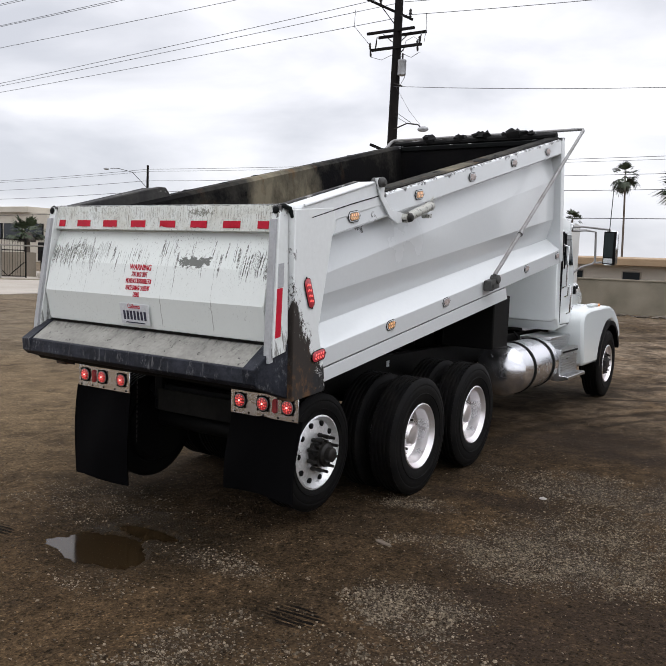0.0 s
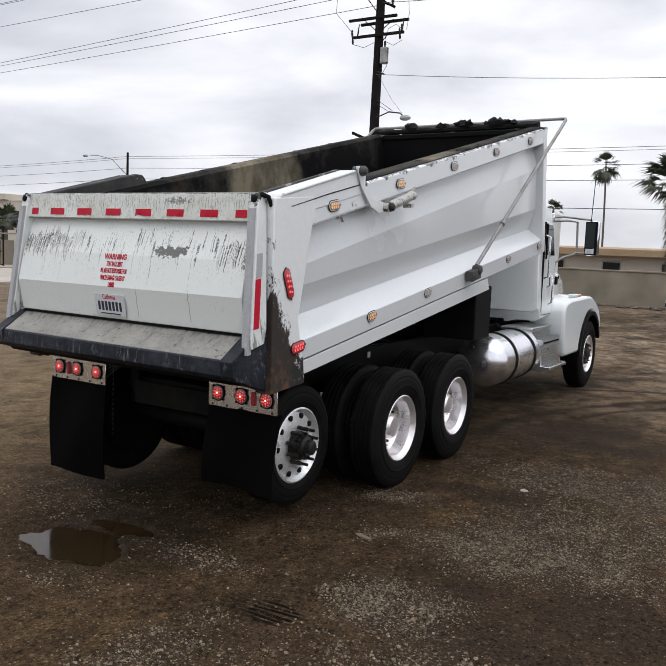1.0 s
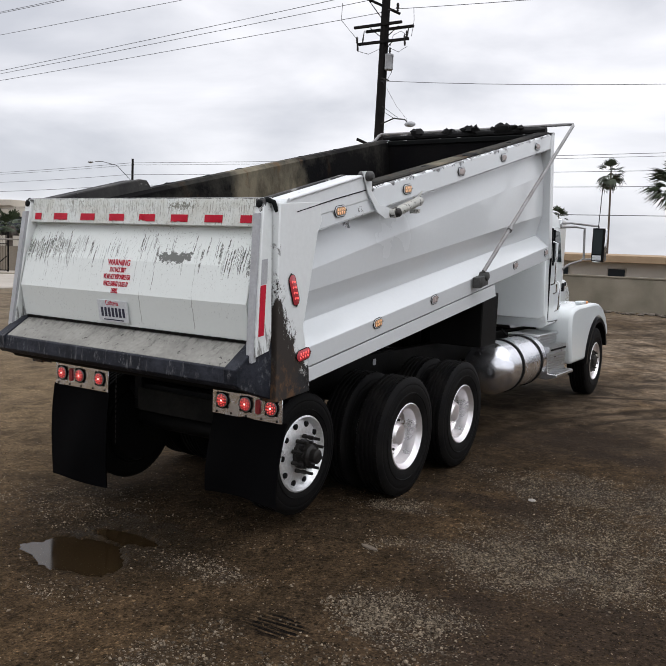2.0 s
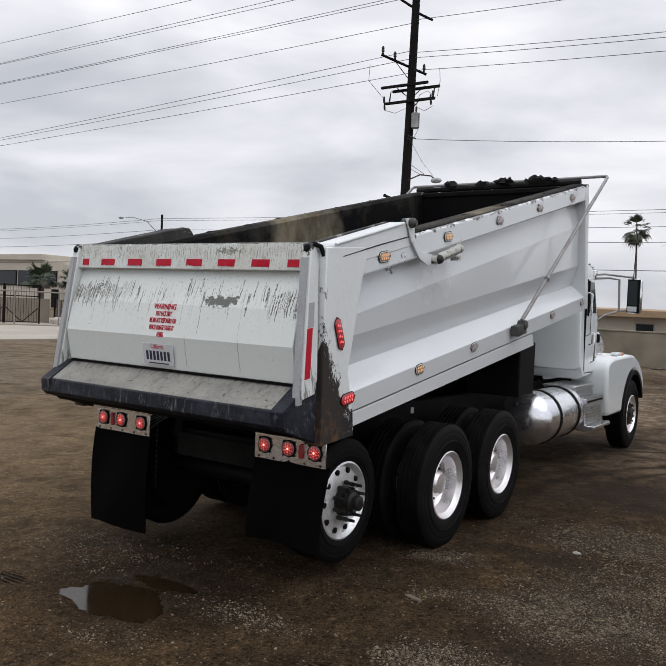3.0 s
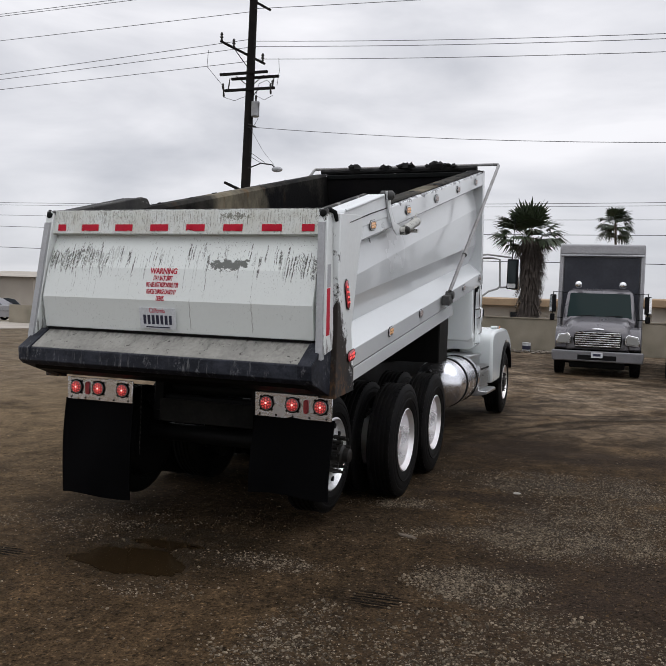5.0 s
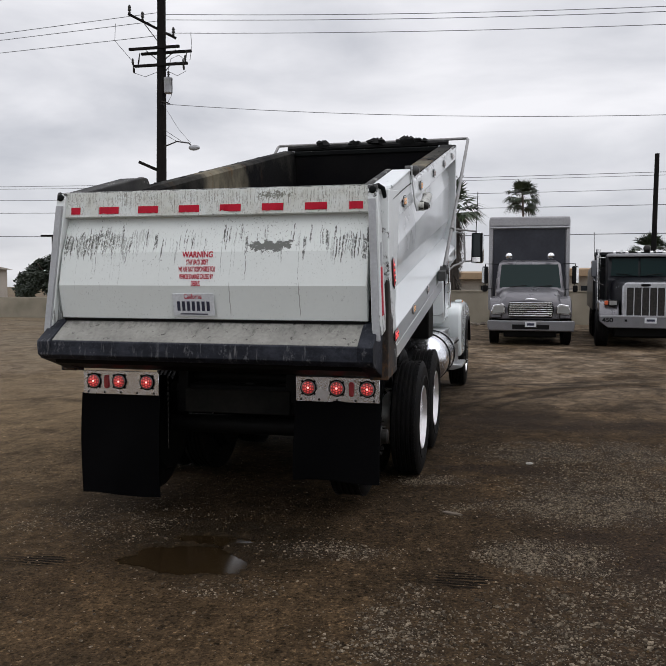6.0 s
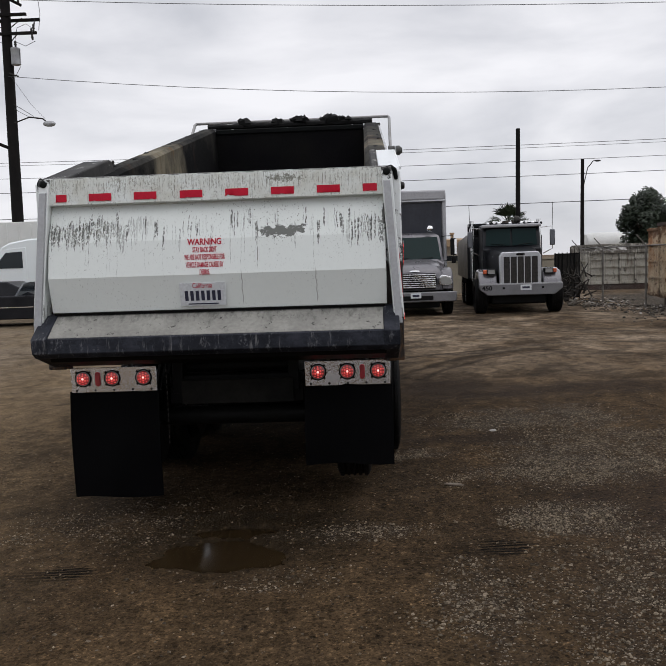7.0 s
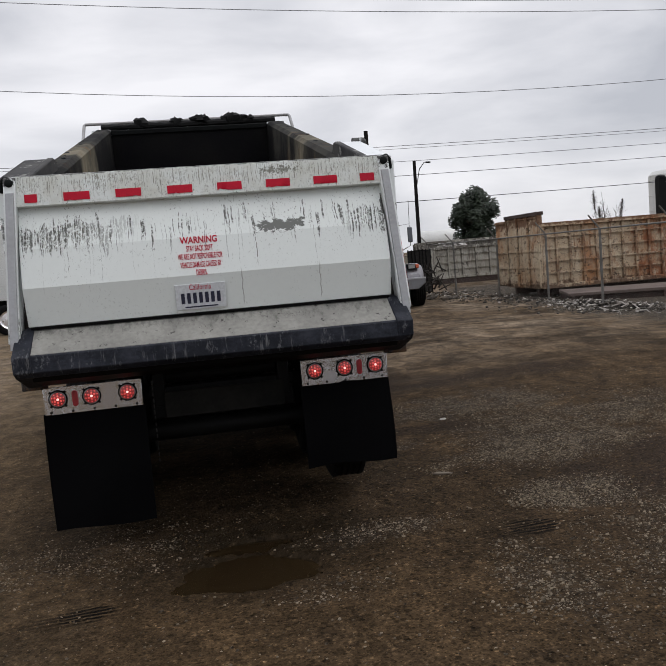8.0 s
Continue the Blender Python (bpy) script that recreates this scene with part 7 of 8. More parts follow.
    k = Mesh().prism([(-1.2, 0.28), (1.2, 0.28), (1.22, 0.42), (1.22, 0.58), (-1.22, 0.58), (-1.22, 0.42)], 0.0, 0.2, 1)
    bp = part("bumper", k, STEEL_BUMPER, bt, "silver bumper", bevel=0.03)
    # dark blocks added to fill the underside and shade the ground
    part("engine_pan", Mesh().box(-0.75, 0.75, 0.35, 2.6, 0.22, 0.62), FRAME, bt, "dark block added to fill the underside behind the bumper", bevel=0.04)
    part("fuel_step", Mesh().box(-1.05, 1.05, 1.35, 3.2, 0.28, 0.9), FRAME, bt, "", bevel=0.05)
    part("bumper_slot", Mesh().box(-0.52, 0.52, -0.01, 0.02, 0.33, 0.47), BLACK, bp, bevel=0.02)
    part("plate", Mesh().box(-0.155, 0.155, -0.03, -0.012, 0.40, 0.55), PLATE, bp)
    part("plate_bar", Mesh().box(-0.1, 0.1, -0.034, -0.03, 0.44, 0.51), INK, bp)
    part("chassis", Mesh().box(-0.45, 0.45, 0.5, 9.4, 0.5, 0.95), FRAME, bt)
    # cab, hood and bumper ride high on their springs
    for ob in bt.children_recursive:
        if ob.name.split(".")[0] not in ("tyre", "rim", "cargo_box", "box_front", "corner_post", "top_rail", "rail_lip", "chassis", "engine_pan", "fuel_step"):
            for v in ob.data.vertices:
                v.co.z += 0.14


def dark_truck():
    """A long-nosed dump truck; faces -y, middle x = 0, bumper y = 0."""
    bt = thing("dark_dump_truck", "black long-nosed dump truck with a chrome grille and silver bumper", "truck", "trucks parked along the wall", pose(5.84, 17.15, 0, 0, 0, -4))
    k = Mesh().prism([(-1.19, 0.74), (-0.96, 0.56), (0.96, 0.56), (1.19, 0.74), (1.20, 0.91), (-1.20, 0.91)], 0.0, 0.16, 1)
    bp = part("bumper", k, STEEL_BUMPER, bt, "silver steel bumper", bevel=0.02)
    part("bumper_edge", Mesh().box(-1.19, 1.19, -0.008, 0.03, 0.865, 0.912), BRIGHT, bp, "bright upper edge", bevel=0.006)
    part("plate", Mesh().box(-0.02, 0.29, -0.02, -0.004, 0.70, 0.86), PLATE, bp)
    part("plate_bar", Mesh().box(0.03, 0.24, -0.025, -0.02, 0.75, 0.81), INK, bp)
    lettering("unit_number", "450", 0.17, BLACK, bp, pose(-0.98, -0.004, 0.72, 90), "black unit number", 0.006, 0.3)
    for x in (-0.5, 0.62):
        part("tow_hole", Mesh().box(x - 0.035, x + 0.035, -0.004, 0.02, 0.74, 0.80), BLACK, bp)
    # grille shell
    k = Mesh().prism([(-0.60, 0.82), (0.60, 0.82), (0.60, 1.70), (0.52, 1.82), (-0.52, 1.82), (-0.60, 1.70)], 0.10, 0.34, 1)
    sh = part("grille_shell", k, SHELL, bt, "brushed metal grille surround", bevel=0.025)
    part("grille", Mesh().box(-0.51, 0.51, 0.075, 0.12, 0.86, 1.68), HUB, sh, "dark grille mesh")
    for i in range(6):
        x = -0.5 + i * 0.2
        part("grille_bar", Mesh().box(x - 0.012, x + 0.012, 0.05, 0.09, 0.86, 1.70), SHELL, sh)
    part("emblem", Mesh().ball((0, 0.07, 1.75), 0.07, 10, 6, (1.9, 0.4, 0.6)), BLACK, sh)
    hood = []
    for y, w, lo, hi in ((0.3, 0.56, 0.9, 1.80), (1.0, 0.66, 0.9, 1.90), (1.9, 0.80, 0.9, 1.98)):
        hood.append([(-w, y, lo), (-w, y, hi - 0.2), (-w * 0.88, y, hi - 0.05), (-w * 0.5, y, hi), (w * 0.5, y, hi), (w * 0.88, y, hi - 0.05), (w, y, hi - 0.2), (w, y, lo)])
    part("hood", Mesh().loft(hood), BLACK_PAINT, bt, "black hood", bevel=0.02, smooth=50)
    # cab
    sil = [(1.9, 1.0), (1.85, 1.92), (1.98, 2.02), (2.12, 2.58), (2.2, 2.68), (3.2, 2.72), (3.3, 2.6), (3.3, 1.0)]
    cab = part("cab", Mesh().prism(sil, -0.90, 0.90), BLACK_PAINT, bt, "black cab", bevel=0.04)
    part("roof_band", Mesh().box(-0.92, 0.92, 1.96, 2.25, 2.60, 2.70), BRIGHT, cab, "pale roof band and visor", bevel=0.03)
    for s in (-1, 1):
        part("windshield", Mesh().add([(s * 0.03, 1.93, 2.03), (s * 0.80, 1.96, 2.03), (s * 0.77, 2.08, 2.56), (s * 0.03, 2.05, 2.56), (s * 0.03, 2.0, 2.03), (s * 0.80, 2.03, 2.03), (s * 0.77, 2.15, 2.56), (s * 0.03, 2.12, 2.56)], [(0, 1, 2, 3), (7, 6, 5, 4), (0, 4, 5, 1), (2, 6, 7, 3), (1, 5, 6, 2), (0, 3, 7, 4)]), WINDSHIELD, cab, "split windshield pane")
        part("wiper", Mesh().tube([(s * 0.2, 1.92, 2.05), (s * 0.65, 1.95, 2.10)], 0.012, 5), BLACK, cab)
        # fenders, lamps
        k = Mesh().prism([(0.16, 0.78), (0.2, 1.0), (0.42, 1.25), (0.95, 1.33), (1.4, 1.22), (1.62, 0.9), (1.66, 0.75), (1.52, 0.75)] + arc(0.85, 0.52, 0.6, 25, 160, 10) + [(0.24, 0.76)], s * 0.66, s * 1.2)
        part("fender", k, FENDER, bt, "grey front fender", bevel=0.09, smooth=60)
        part("headlight", Mesh().box(s * 0.70, s * 0.96, 0.20, 0.46, 1.17, 1.33), BLACK, bt, "rectangular headlight in a dark shell", bevel=0.02)
        part("headlight_lens", Mesh().box(s * 0.73, s * 0.93, 0.185, 0.22, 1.19, 1.31), HEADLAMP, bt)
        part("turn_lamp", Mesh().box(s * 0.95, s * 1.06, 0.22, 0.4, 1.19, 1.31), TURN, bt, "amber turn lamp", bevel=0.02)
        part("exhaust_pipe", Mesh().tube([(s * 1.1, 3.42, 0.9), (s * 1.1, 3.42, 2.9)], 0.075, 12), CHROME, bt, "chrome exhaust stack")
        part("mirror", Mesh().box(s * 1.20, s * 1.36, 2.0, 2.08, 2.0, 2.5), SILVER, bt, "chrome mirror", bevel=0.03)
        part("mirror_arm", Mesh().tube([(s * 0.95, 2.2, 2.58), (s * 1.28, 2.05, 2.6), (s * 1.28, 2.05, 1.9), (s * 1.0, 2.1, 1.75)], 0.016, 6), CHROME, bt)
        part("antenna", Mesh().tube([(s * 1.28, 2.05, 2.6), (s * 1.3, 2.05, 3.35)], 0.008, 5), BLACK, bt)
        small_wheel(bt, s * 1.10, 0.85, 0.52, 0.36, s, HUB)
        for y in (5.4, 6.75):
            small_wheel(bt, s * 1.06, y, 0.52, 0.27, s)
            small_wheel(bt, s * 0.74, y, 0.52, 0.27, s)
        for x in (0.0, 0.35, 0.7):
            if s > 0 or x:
                part("roof_marker", Mesh().ball((s * x, 2.2, 2.74), 0.06, 8, 6, (1, 1, 0.8)), CHROME, bt)
        part("horn", Mesh().tube([(s * 0.5, 2.15, 2.78), (s * 0.5, 2.7, 2.78)], 0.05, 8, 0.02), CHROME, bt)
    part("beacon", Mesh().ball((0.25, 2.5, 2.86), 0.11, 12, 8, (1, 1, 1.1)), HUB, bt, "dark round beacon on the roof")
    # added dark filling that keeps light from below this truck too
    part("engine_pan", Mesh().box(-0.8, 0.8, 0.4, 3.2, 0.28, 0.75), FRAME, bt, "dark block added to fill the underside", bevel=0.05)
    part("battery_box", Mesh().box(-1.1, 1.1, 1.95, 3.5, 0.4, 1.0), FRAME, bt, "", bevel=0.04)
    bed_ = [(3.6, 0.95), (3.6, 2.35), (3.9, 2.45), (8.4, 2.3), (8.6, 1.0)]
    part("bed", Mesh().prism(bed_, -1.24, 1.24), BLACK_PAINT, bt, "black dump bed", bevel=0.02)
    part("cab_guard", Mesh().prism([(3.35, 2.72), (3.35, 2.80), (3.95, 2.80), (3.95, 2.40), (3.9, 2.40), (3.9, 2.72)], -1.2, 1.2), BLACK_PAINT, bt)
    part("frame_rail", Mesh().box(-0.45, 0.45, 0.3, 8.4, 0.55, 0.95), FRAME, bt)


def sedan(name, label, m, mat, length=4.6):
    """A saloon along x, nose at +x."""
    ca = thing(name, label, "car", "", m)
    h = length / 2
    low = [(-h, 0.36), (-h - 0.03, 0.62), (-h + 0.06, 0.92), (-h + 0.7, 0.98), (h - 1.35, 0.95), (h - 0.35, 0.80), (h, 0.60), (h - 0.02, 0.33), (h - 0.35, 0.24)] + [(x, z) for x, z in arc(h - 0.82, 0.3, 0.36, -10, 190, 10)] + arc(-h + 0.85, 0.3, 0.36, -10, 190, 10) + [(-h + 0.4, 0.26)]
    rows = []
    for yy, k_ in ((-0.88, 0.0), (-0.80, 1.0), (0.80, 1.0), (0.88, 0.0)):
        rows.append([(x, yy, z + (0.02 if k_ and z > 0.7 else 0.0)) for x, z in low])
    part("body", Mesh().loft(rows), mat, ca, bevel=0.03, smooth=40)
    top = [(-h + 0.55, 0.95), (-h + 1.15, 1.36), (-h + 1.7, 1.45), (h - 2.2, 1.44), (h - 1.25, 0.95)]
    rows = [[(x + (0.12 if i == 1 else -0.12 if i == 3 else 0) * (1 if abs(yy) > 0.6 else 0), yy * (1 - 0.2 * (z - 0.95) / 0.5), z - (0.03 if abs(yy) > 0.7 else 0)) for i, (x, z) in enumerate(top)] for yy in (-0.80, -0.72, 0.72, 0.80)]
    part("roof", Mesh().loft(rows), mat, ca, bevel=0.03, smooth=40)
    for s in (-1, 1):
        k = Mesh().prism([(-h + 0.85, 0.99), (-h + 1.25, 1.33), (-h + 1.75, 1.39), (h - 2.25, 1.39), (h - 1.5, 0.99)], s * 0.70, s * 0.765)
        for i, (x, y, z) in enumerate(k.v):
            k.v[i] = (x, y * (1.03 - 0.17 * (z - 0.95) / 0.5), z)
        part("side_window", k, WINDOW, ca, "dark side windows")
        for x in (h - 0.82, -h + 0.85):
            mw = pose(x, s * 0.80, 0.32, 90 if s < 0 else -90)
            ty = part("tyre", tyre_mesh(0.32, 0.2, 0.2), RUBBER, ca, "", mw)
            k = Mesh().lathe([(0.2, -0.05), (0.205, 0.09), (0.18, 0.08), (0.14, 0.03), (0.03, 0.05)], Matrix.Identity(4), 20)
            part("rim", k, RIM, ty)
        part("tail_lamp", Mesh().box(-h - 0.03, -h + 0.18, s * 0.5, s * 0.87, 0.66, 0.80), REDLENS, ca, bevel=0.02)
    part("sill_trim", Mesh().box(-h + 0.3, h - 0.3, -0.895, -0.885, 0.60, 0.63), CHROME, ca)
    part("rear_window", Mesh().add([(-h + 0.62, -0.62, 1.0), (-h + 0.62, 0.62, 1.0), (-h + 1.12, 0.54, 1.35), (-h + 1.12, -0.54, 1.35)], [(0, 1, 2, 3)]), WINDOW, ca)


def white_semi():
    """A white road tractor seen from its side; nose towards -x."""
    st = thing("white_semi_truck", "white long-haul truck with a sleeper cab", "truck", "", pose(-9.6, 23.6, 0))
    W = CAB_WHITE
    sil = [(-4.6, 0.6), (-4.62, 1.1), (-4.4, 1.45), (-3.0, 1.72), (-2.85, 1.80), (-2.2, 2.65), (-1.9, 2.78), (-1.2, 2.9), (1.1, 2.95), (1.25, 2.8), (1.3, 0.9), (-2.9, 0.9), (-3.0, 0.7)]
    part("cab", Mesh().prism(sil, -1.15, 1.15, 1), W, st, "white cab and sleeper", bevel=0.06)
    door = part("door", Mesh().prism([(-2.75, 1.0), (-2.72, 1.78), (-2.05, 2.55), (-1.3, 2.6), (-1.3, 1.0)], -1.17, -1.14, 1), W, st, bevel=0.015)
    part("door_window", Mesh().prism([(-2.55, 1.85), (-2.05, 2.42), (-1.45, 2.45), (-1.45, 1.85)], -1.185, -1.16, 1), WINDOW, door)
    for x in (-0.55, 0.35):
        part("sleeper_window", Mesh().box(x - 0.3, x + 0.3, -1.17, -1.14, 1.75, 2.5), WINDOW, st, "", bevel=0.06)
    part("mirror", Mesh().box(-2.95, -2.8, -1.5, -1.3, 1.75, 2.25), BLACK, st, bevel=0.04)
    part("mirror_arm", Mesh().tube([(-2.6, -1.15, 1.75), (-2.85, -1.4, 1.75)], 0.03, 6), BLACK, st)
    part("hood_mirror", Mesh().tube([(-4.0, -1.1, 1.3), (-4.15, -1.25, 1.75), (-4.15, -1.25, 1.9)], 0.03, 6), BLACK, st)
    part("hood_mirror_head", Mesh().box(-4.32, -4.1, -1.34, -1.2, 1.82, 1.98), CHROME, st, bevel=0.03)
    part("fairing", Mesh().box(-1.2, 3.2, -1.15, -1.05, 0.35, 1.0), W, st, bevel=0.03)
    part("chassis", Mesh().box(-4.0, 6.0, -0.5, 0.5, 0.6, 0.95), FRAME, st)
    for x in (-3.7, 3.6, 4.95):
        for s in (-1, 1):
            mw = pose(x, s * 1.1, 0.52, 90 if s < 0 else -90)
            ty = part("tyre", tyre_mesh(0.52, 0.28, 0.3), RUBBER, st, "", mw)
            part("rim", Mesh().lathe([(0.3, -0.1), (0.31, 0.1), (0.25, 0.06), (0.05, 0.08)], Matrix.Identity(4), 20), RIM, ty)


CAR_SILVER = material("silver_car_paint", (0.4, 0.4, 0.42), 0.3, 0.4, second=(0.33, 0.33, 0.35), scale=1.5, amount=0.4, grain=30, bump=0.0)
box_truck()
dark_truck()
sedan("dark_car", "black saloon car parked in the yard", pose(-10.05, 19.3, 0), BLACK_PAINT, 4.8)
sedan("white_car", "silver saloon car on the concrete drive", pose(-32.2, 32.2, 0.03, 0, 0, 84), CAR_SILVER, 4.5)
white_semi()
CORR = material("white_trailer_skin", (0.62, 0.62, 0.6), 0.5, second=(0.5, 0.5, 0.47), scale=1.2, amount=0.6, grain=25, bump=0.05)
tr = thing("white_trailer", "high white box trailer with ribbed sides", "trailer", "", pose(-13.0, 27.2, 0))
part("box", Mesh().box(-1.2, 8.5, -1.2, 1.2, 1.1, 3.75), CORR, tr, bevel=0.03)
for i in range(20):
    part("rib", Mesh().box(-1.18 + i * 0.5, -1.13 + i * 0.5, -1.225, -1.2, 1.15, 3.7), CORR, tr)
for x in (5.6, 6.9):
    for s in (-1, 1):
        mw = pose(x, s * 1.05, 0.5, 90 if s < 0 else -90)
        part("tyre", tyre_mesh(0.5, 0.28, 0.3), RUBBER, tr, "", mw)
part("landing_leg", Mesh().box(0.5, 0.65, -0.8, 0.8, 0.0, 1.1), FRAME, tr)
part("underframe", Mesh().box(-1.0, 8.3, -0.5, 0.5, 0.85, 1.1), FRAME, tr)
YELLOW = material("faded_yellow_paint", (0.6, 0.5, 0.16), 0.7, second=(0.4, 0.36, 0.25), scale=4, amount=0.8, grain=30, bump=0.1)
bo = thing("bollard", "faded yellow steel bollard", "bollard", "", pose(-16.7, 24.3, 0))
part("tube", Mesh().lathe([(0.22, 0.0), (0.22, 1.2), (0.18, 1.3), (0.05, 1.33)], Matrix.Identity(4), 16), YELLOW, bo)

# ---- containers, fence and scrap ----
TAN_RUST = material("rusty_tan_paint", (0.52, 0.43, 0.31), 0.8, spec=0.2, second=(0.40, 0.29, 0.185), scale=1.1, amount=1.0, grain=30, bump=0.15, spots=(0.10, 0.045, 0.022), spot_scale=3.4, spot_level=0.60)
n = Net(TAN_RUST)
n.blend(n.op("MULTIPLY", n.step(n.noise(0.9, (1.2, 1, 0.6), 8, 0.68, 2.0), 0.50, 0.62), 0.8), (0.33, 0.15, 0.06))
bleed = n.op("ADD", n.noise(1.6, (1, 1, 0.7), 9, 0.72, 5.0), n.step(n.x, 1.0, 4.2, (-0.10, 0.13)))
n.blend(n.op("MULTIPLY", n.step(bleed, 0.55, 0.66), 0.9), (0.24, 0.085, 0.035))
n.blend(n.op("MULTIPLY", n.step(n.noise(3.2, (2.8, 2.8, 0.25), 9, 0.74, 6.0), 0.55, 0.64), 0.75), (0.15, 0.062, 0.03))
# rust that bleeds from every rib
ribline = n.op("ABSOLUTE", n.op("SINE", n.op("MULTIPLY", n.op("SUBTRACT", n.x, 0.06), 21 * math.pi / 9.08), 0.0), 0.0)
torn = n.step(n.noise(5.0, (1, 1, 0.5), 8, 0.72, 8.0), 0.42, 0.60)
n.blend(n.op("MULTIPLY", n.op("MULTIPLY", n.step(ribline, 0.42, 0.22), torn), 0.8), (0.13, 0.06, 0.032))
n.blend(n.op("MULTIPLY", n.step(n.noise(6.0, (1, 1, 2.0), 9, 0.78, 3.0), 0.55, 0.60), 0.9), (0.045, 0.030, 0.022))
foot = n.op("ADD", n.noise(4.0, (1, 1, 1), 8, 0.72, 1.5), n.step(n.z, 0.75, 0.3, (-0.2, 0.18)))
n.blend(n.op("MULTIPLY", n.step(foot, 0.55, 0.64), 0.85), (0.09, 0.05, 0.032))
brim = n.op("ADD", n.noise(4.5, (1, 1, 1), 8, 0.72, 2.5), n.step(n.z, 1.95, 2.2, (-0.25, 0.14)))
n.blend(n.op("MULTIPLY", n.step(brim, 0.52, 0.62), 0.85), (0.12, 0.058, 0.032))
PALE_BIN = material("stained_white_paint", (0.42, 0.405, 0.35), 0.75, second=(0.28, 0.26, 0.215), scale=0.8, amount=0.8, grain=30, bump=0.15, spots=(0.05, 0.042, 0.036), spot_scale=4.0, spot_level=0.585)
n = Net(PALE_BIN)
n.blend(n.op("MULTIPLY", n.step(n.noise(2.5, (2.2, 2.2, 0.3), 8, 0.7, 3.0), 0.52, 0.64), 0.75), (0.10, 0.075, 0.052))
# shadows beside the ribs, painted into the colour as broken dark lines
ribline = n.op("ABSOLUTE", n.op("SINE", n.op("MULTIPLY", n.op("SUBTRACT", n.x, 0.06), 10 * math.pi / 6.88), 0.0), 0.0)
n.blend(n.op("MULTIPLY", n.op("MULTIPLY", n.step(ribline, 0.36, 0.24), n.step(ribline, 0.13, 0.2)), n.step(n.noise(5.0, (1, 1, 0.5), 8, 0.72, 8.0), 0.36, 0.52, (0.25, 0.9))), (0.05, 0.042, 0.034))
rim_dirt = n.op("ADD", n.noise(4.0, (1, 1, 1), 8, 0.72, 1.5), n.step(n.z, 1.35, 1.7, (-0.22, 0.12)))
n.blend(n.op("MULTIPLY", n.step(rim_dirt, 0.52, 0.60), 0.8), (0.055, 0.045, 0.036))
RUST = material("rusted_steel", (0.055, 0.032, 0.024), 0.85, second=(0.028, 0.019, 0.016), scale=2, amount=0.9, grain=40, bump=0.3)


def bin_container(name, label, m, length, depth, h, end_h, mat, ribs, rows):
    """An open roll-off bin; local x along its long side, y into the depth, front face at y = 0."""
    co = thing(name, label, "container", "bins behind the fence", m)
    t = 0.06
    k = Mesh().box(0, length, 0.06, 0.06 + t, 0.3, h)
    k.box(0, length, depth - t, depth, 0.3, h)
    k.box(length - t, length, 0.06, depth, 0.3, h)
    k.box(0, length, 0.06, depth, 0.26, 0.34)
    part("body", k, mat, co)
    part("end_door", Mesh().box(-0.03, t, 0.0, depth, 0.28, end_h), mat, co, "")
    part("top_rail", Mesh().box(0.0, length, -0.07, 0.12, h - 0.06, h + 0.06), mat, co, bevel=0.01)
    part("top_rail", Mesh().box(0.0, length, depth - 0.1, depth + 0.04, h - 0.06, h + 0.06), mat, co, bevel=0.01)
    part("sill", Mesh().box(0.0, length, -0.07, 0.12, 0.26, 0.38), mat, co, bevel=0.01)
    for i in range(ribs + 1):
        x = 0.06 + (length - 0.12) * i / ribs
        part("rib", Mesh().box(x - 0.035, x + 0.035, -0.03, 0.07, 0.36, h), mat, co, bevel=0.01)
    for j in range(1, rows + 1):
        z = 0.36 + (h - 0.36) * j / (rows + 1)
        part("bar", Mesh().box(0.05, length - 0.05, -0.02, 0.07, z - 0.018, z + 0.018), mat, co)
    for i in range(4):
        y = depth * i / 3
        part("end_rib", Mesh().box(-0.09, -0.03, max(y - 0.04, 0), min(y + 0.04, depth), 0.28, end_h), mat, co, bevel=0.01)
        part("door_gap", Mesh().box(-0.034, -0.028, max(y - 0.06, 0.002), max(y - 0.045, 0.01), 0.3, end_h - 0.03), FRAME, co, "dark gap at a door post")
    for j in range(5):
        z = 0.4 + (end_h - 0.5) * j / 4
        part("end_bar", Mesh().box(-0.06, -0.03, 0.05, depth - 0.05, z - 0.022, z + 0.022), mat, co)
    for y in (0.4, depth - 0.4):
        part("skid", Mesh().box(0.0, length, y - 0.06, y + 0.06, 0.06, 0.28), RUST, co)
        for x in (0.35, length - 0.35):
            part("roller", Mesh().lathe([(0.12, -0.06), (0.12, 0.06)], pose(x, y, 0.12, 90), 14), RUST, co)
    return co


bin_container("tan_container", "rusty tan roll-off bin with ribbed sides", pose(10.36, 16.12, 0, 0, 0, -1), 9.2, 2.4, 2.16, 2.5, TAN_RUST, 21, 4)
part("door_leaf", Mesh().box(-0.06, 0.0, 2.42, 3.25, 0.3, 2.42), TAN_RUST, bpy.data.objects["tan_container"], "swung-out door leaf", bevel=0.01)
for z in (0.36, 0.9, 1.4, 1.9, 2.36):
    part("leaf_bar", Mesh().box(-0.11, -0.06, 2.44, 3.24, z - 0.03, z + 0.03), TAN_RUST, bpy.data.objects["tan_container"])
part("door_rail", Mesh().box(-0.1, 0.1, -0.02, 2.44, 2.46, 2.56), RUST, bpy.data.objects["tan_container"], "rusted top rail")
bin_container("white_container", "stained off-white roll-off bin", pose(11.7, 30.0, 0, 0, 0, -4), 7.0, 2.4, 1.72, 1.72, PALE_BIN, 10, 3)
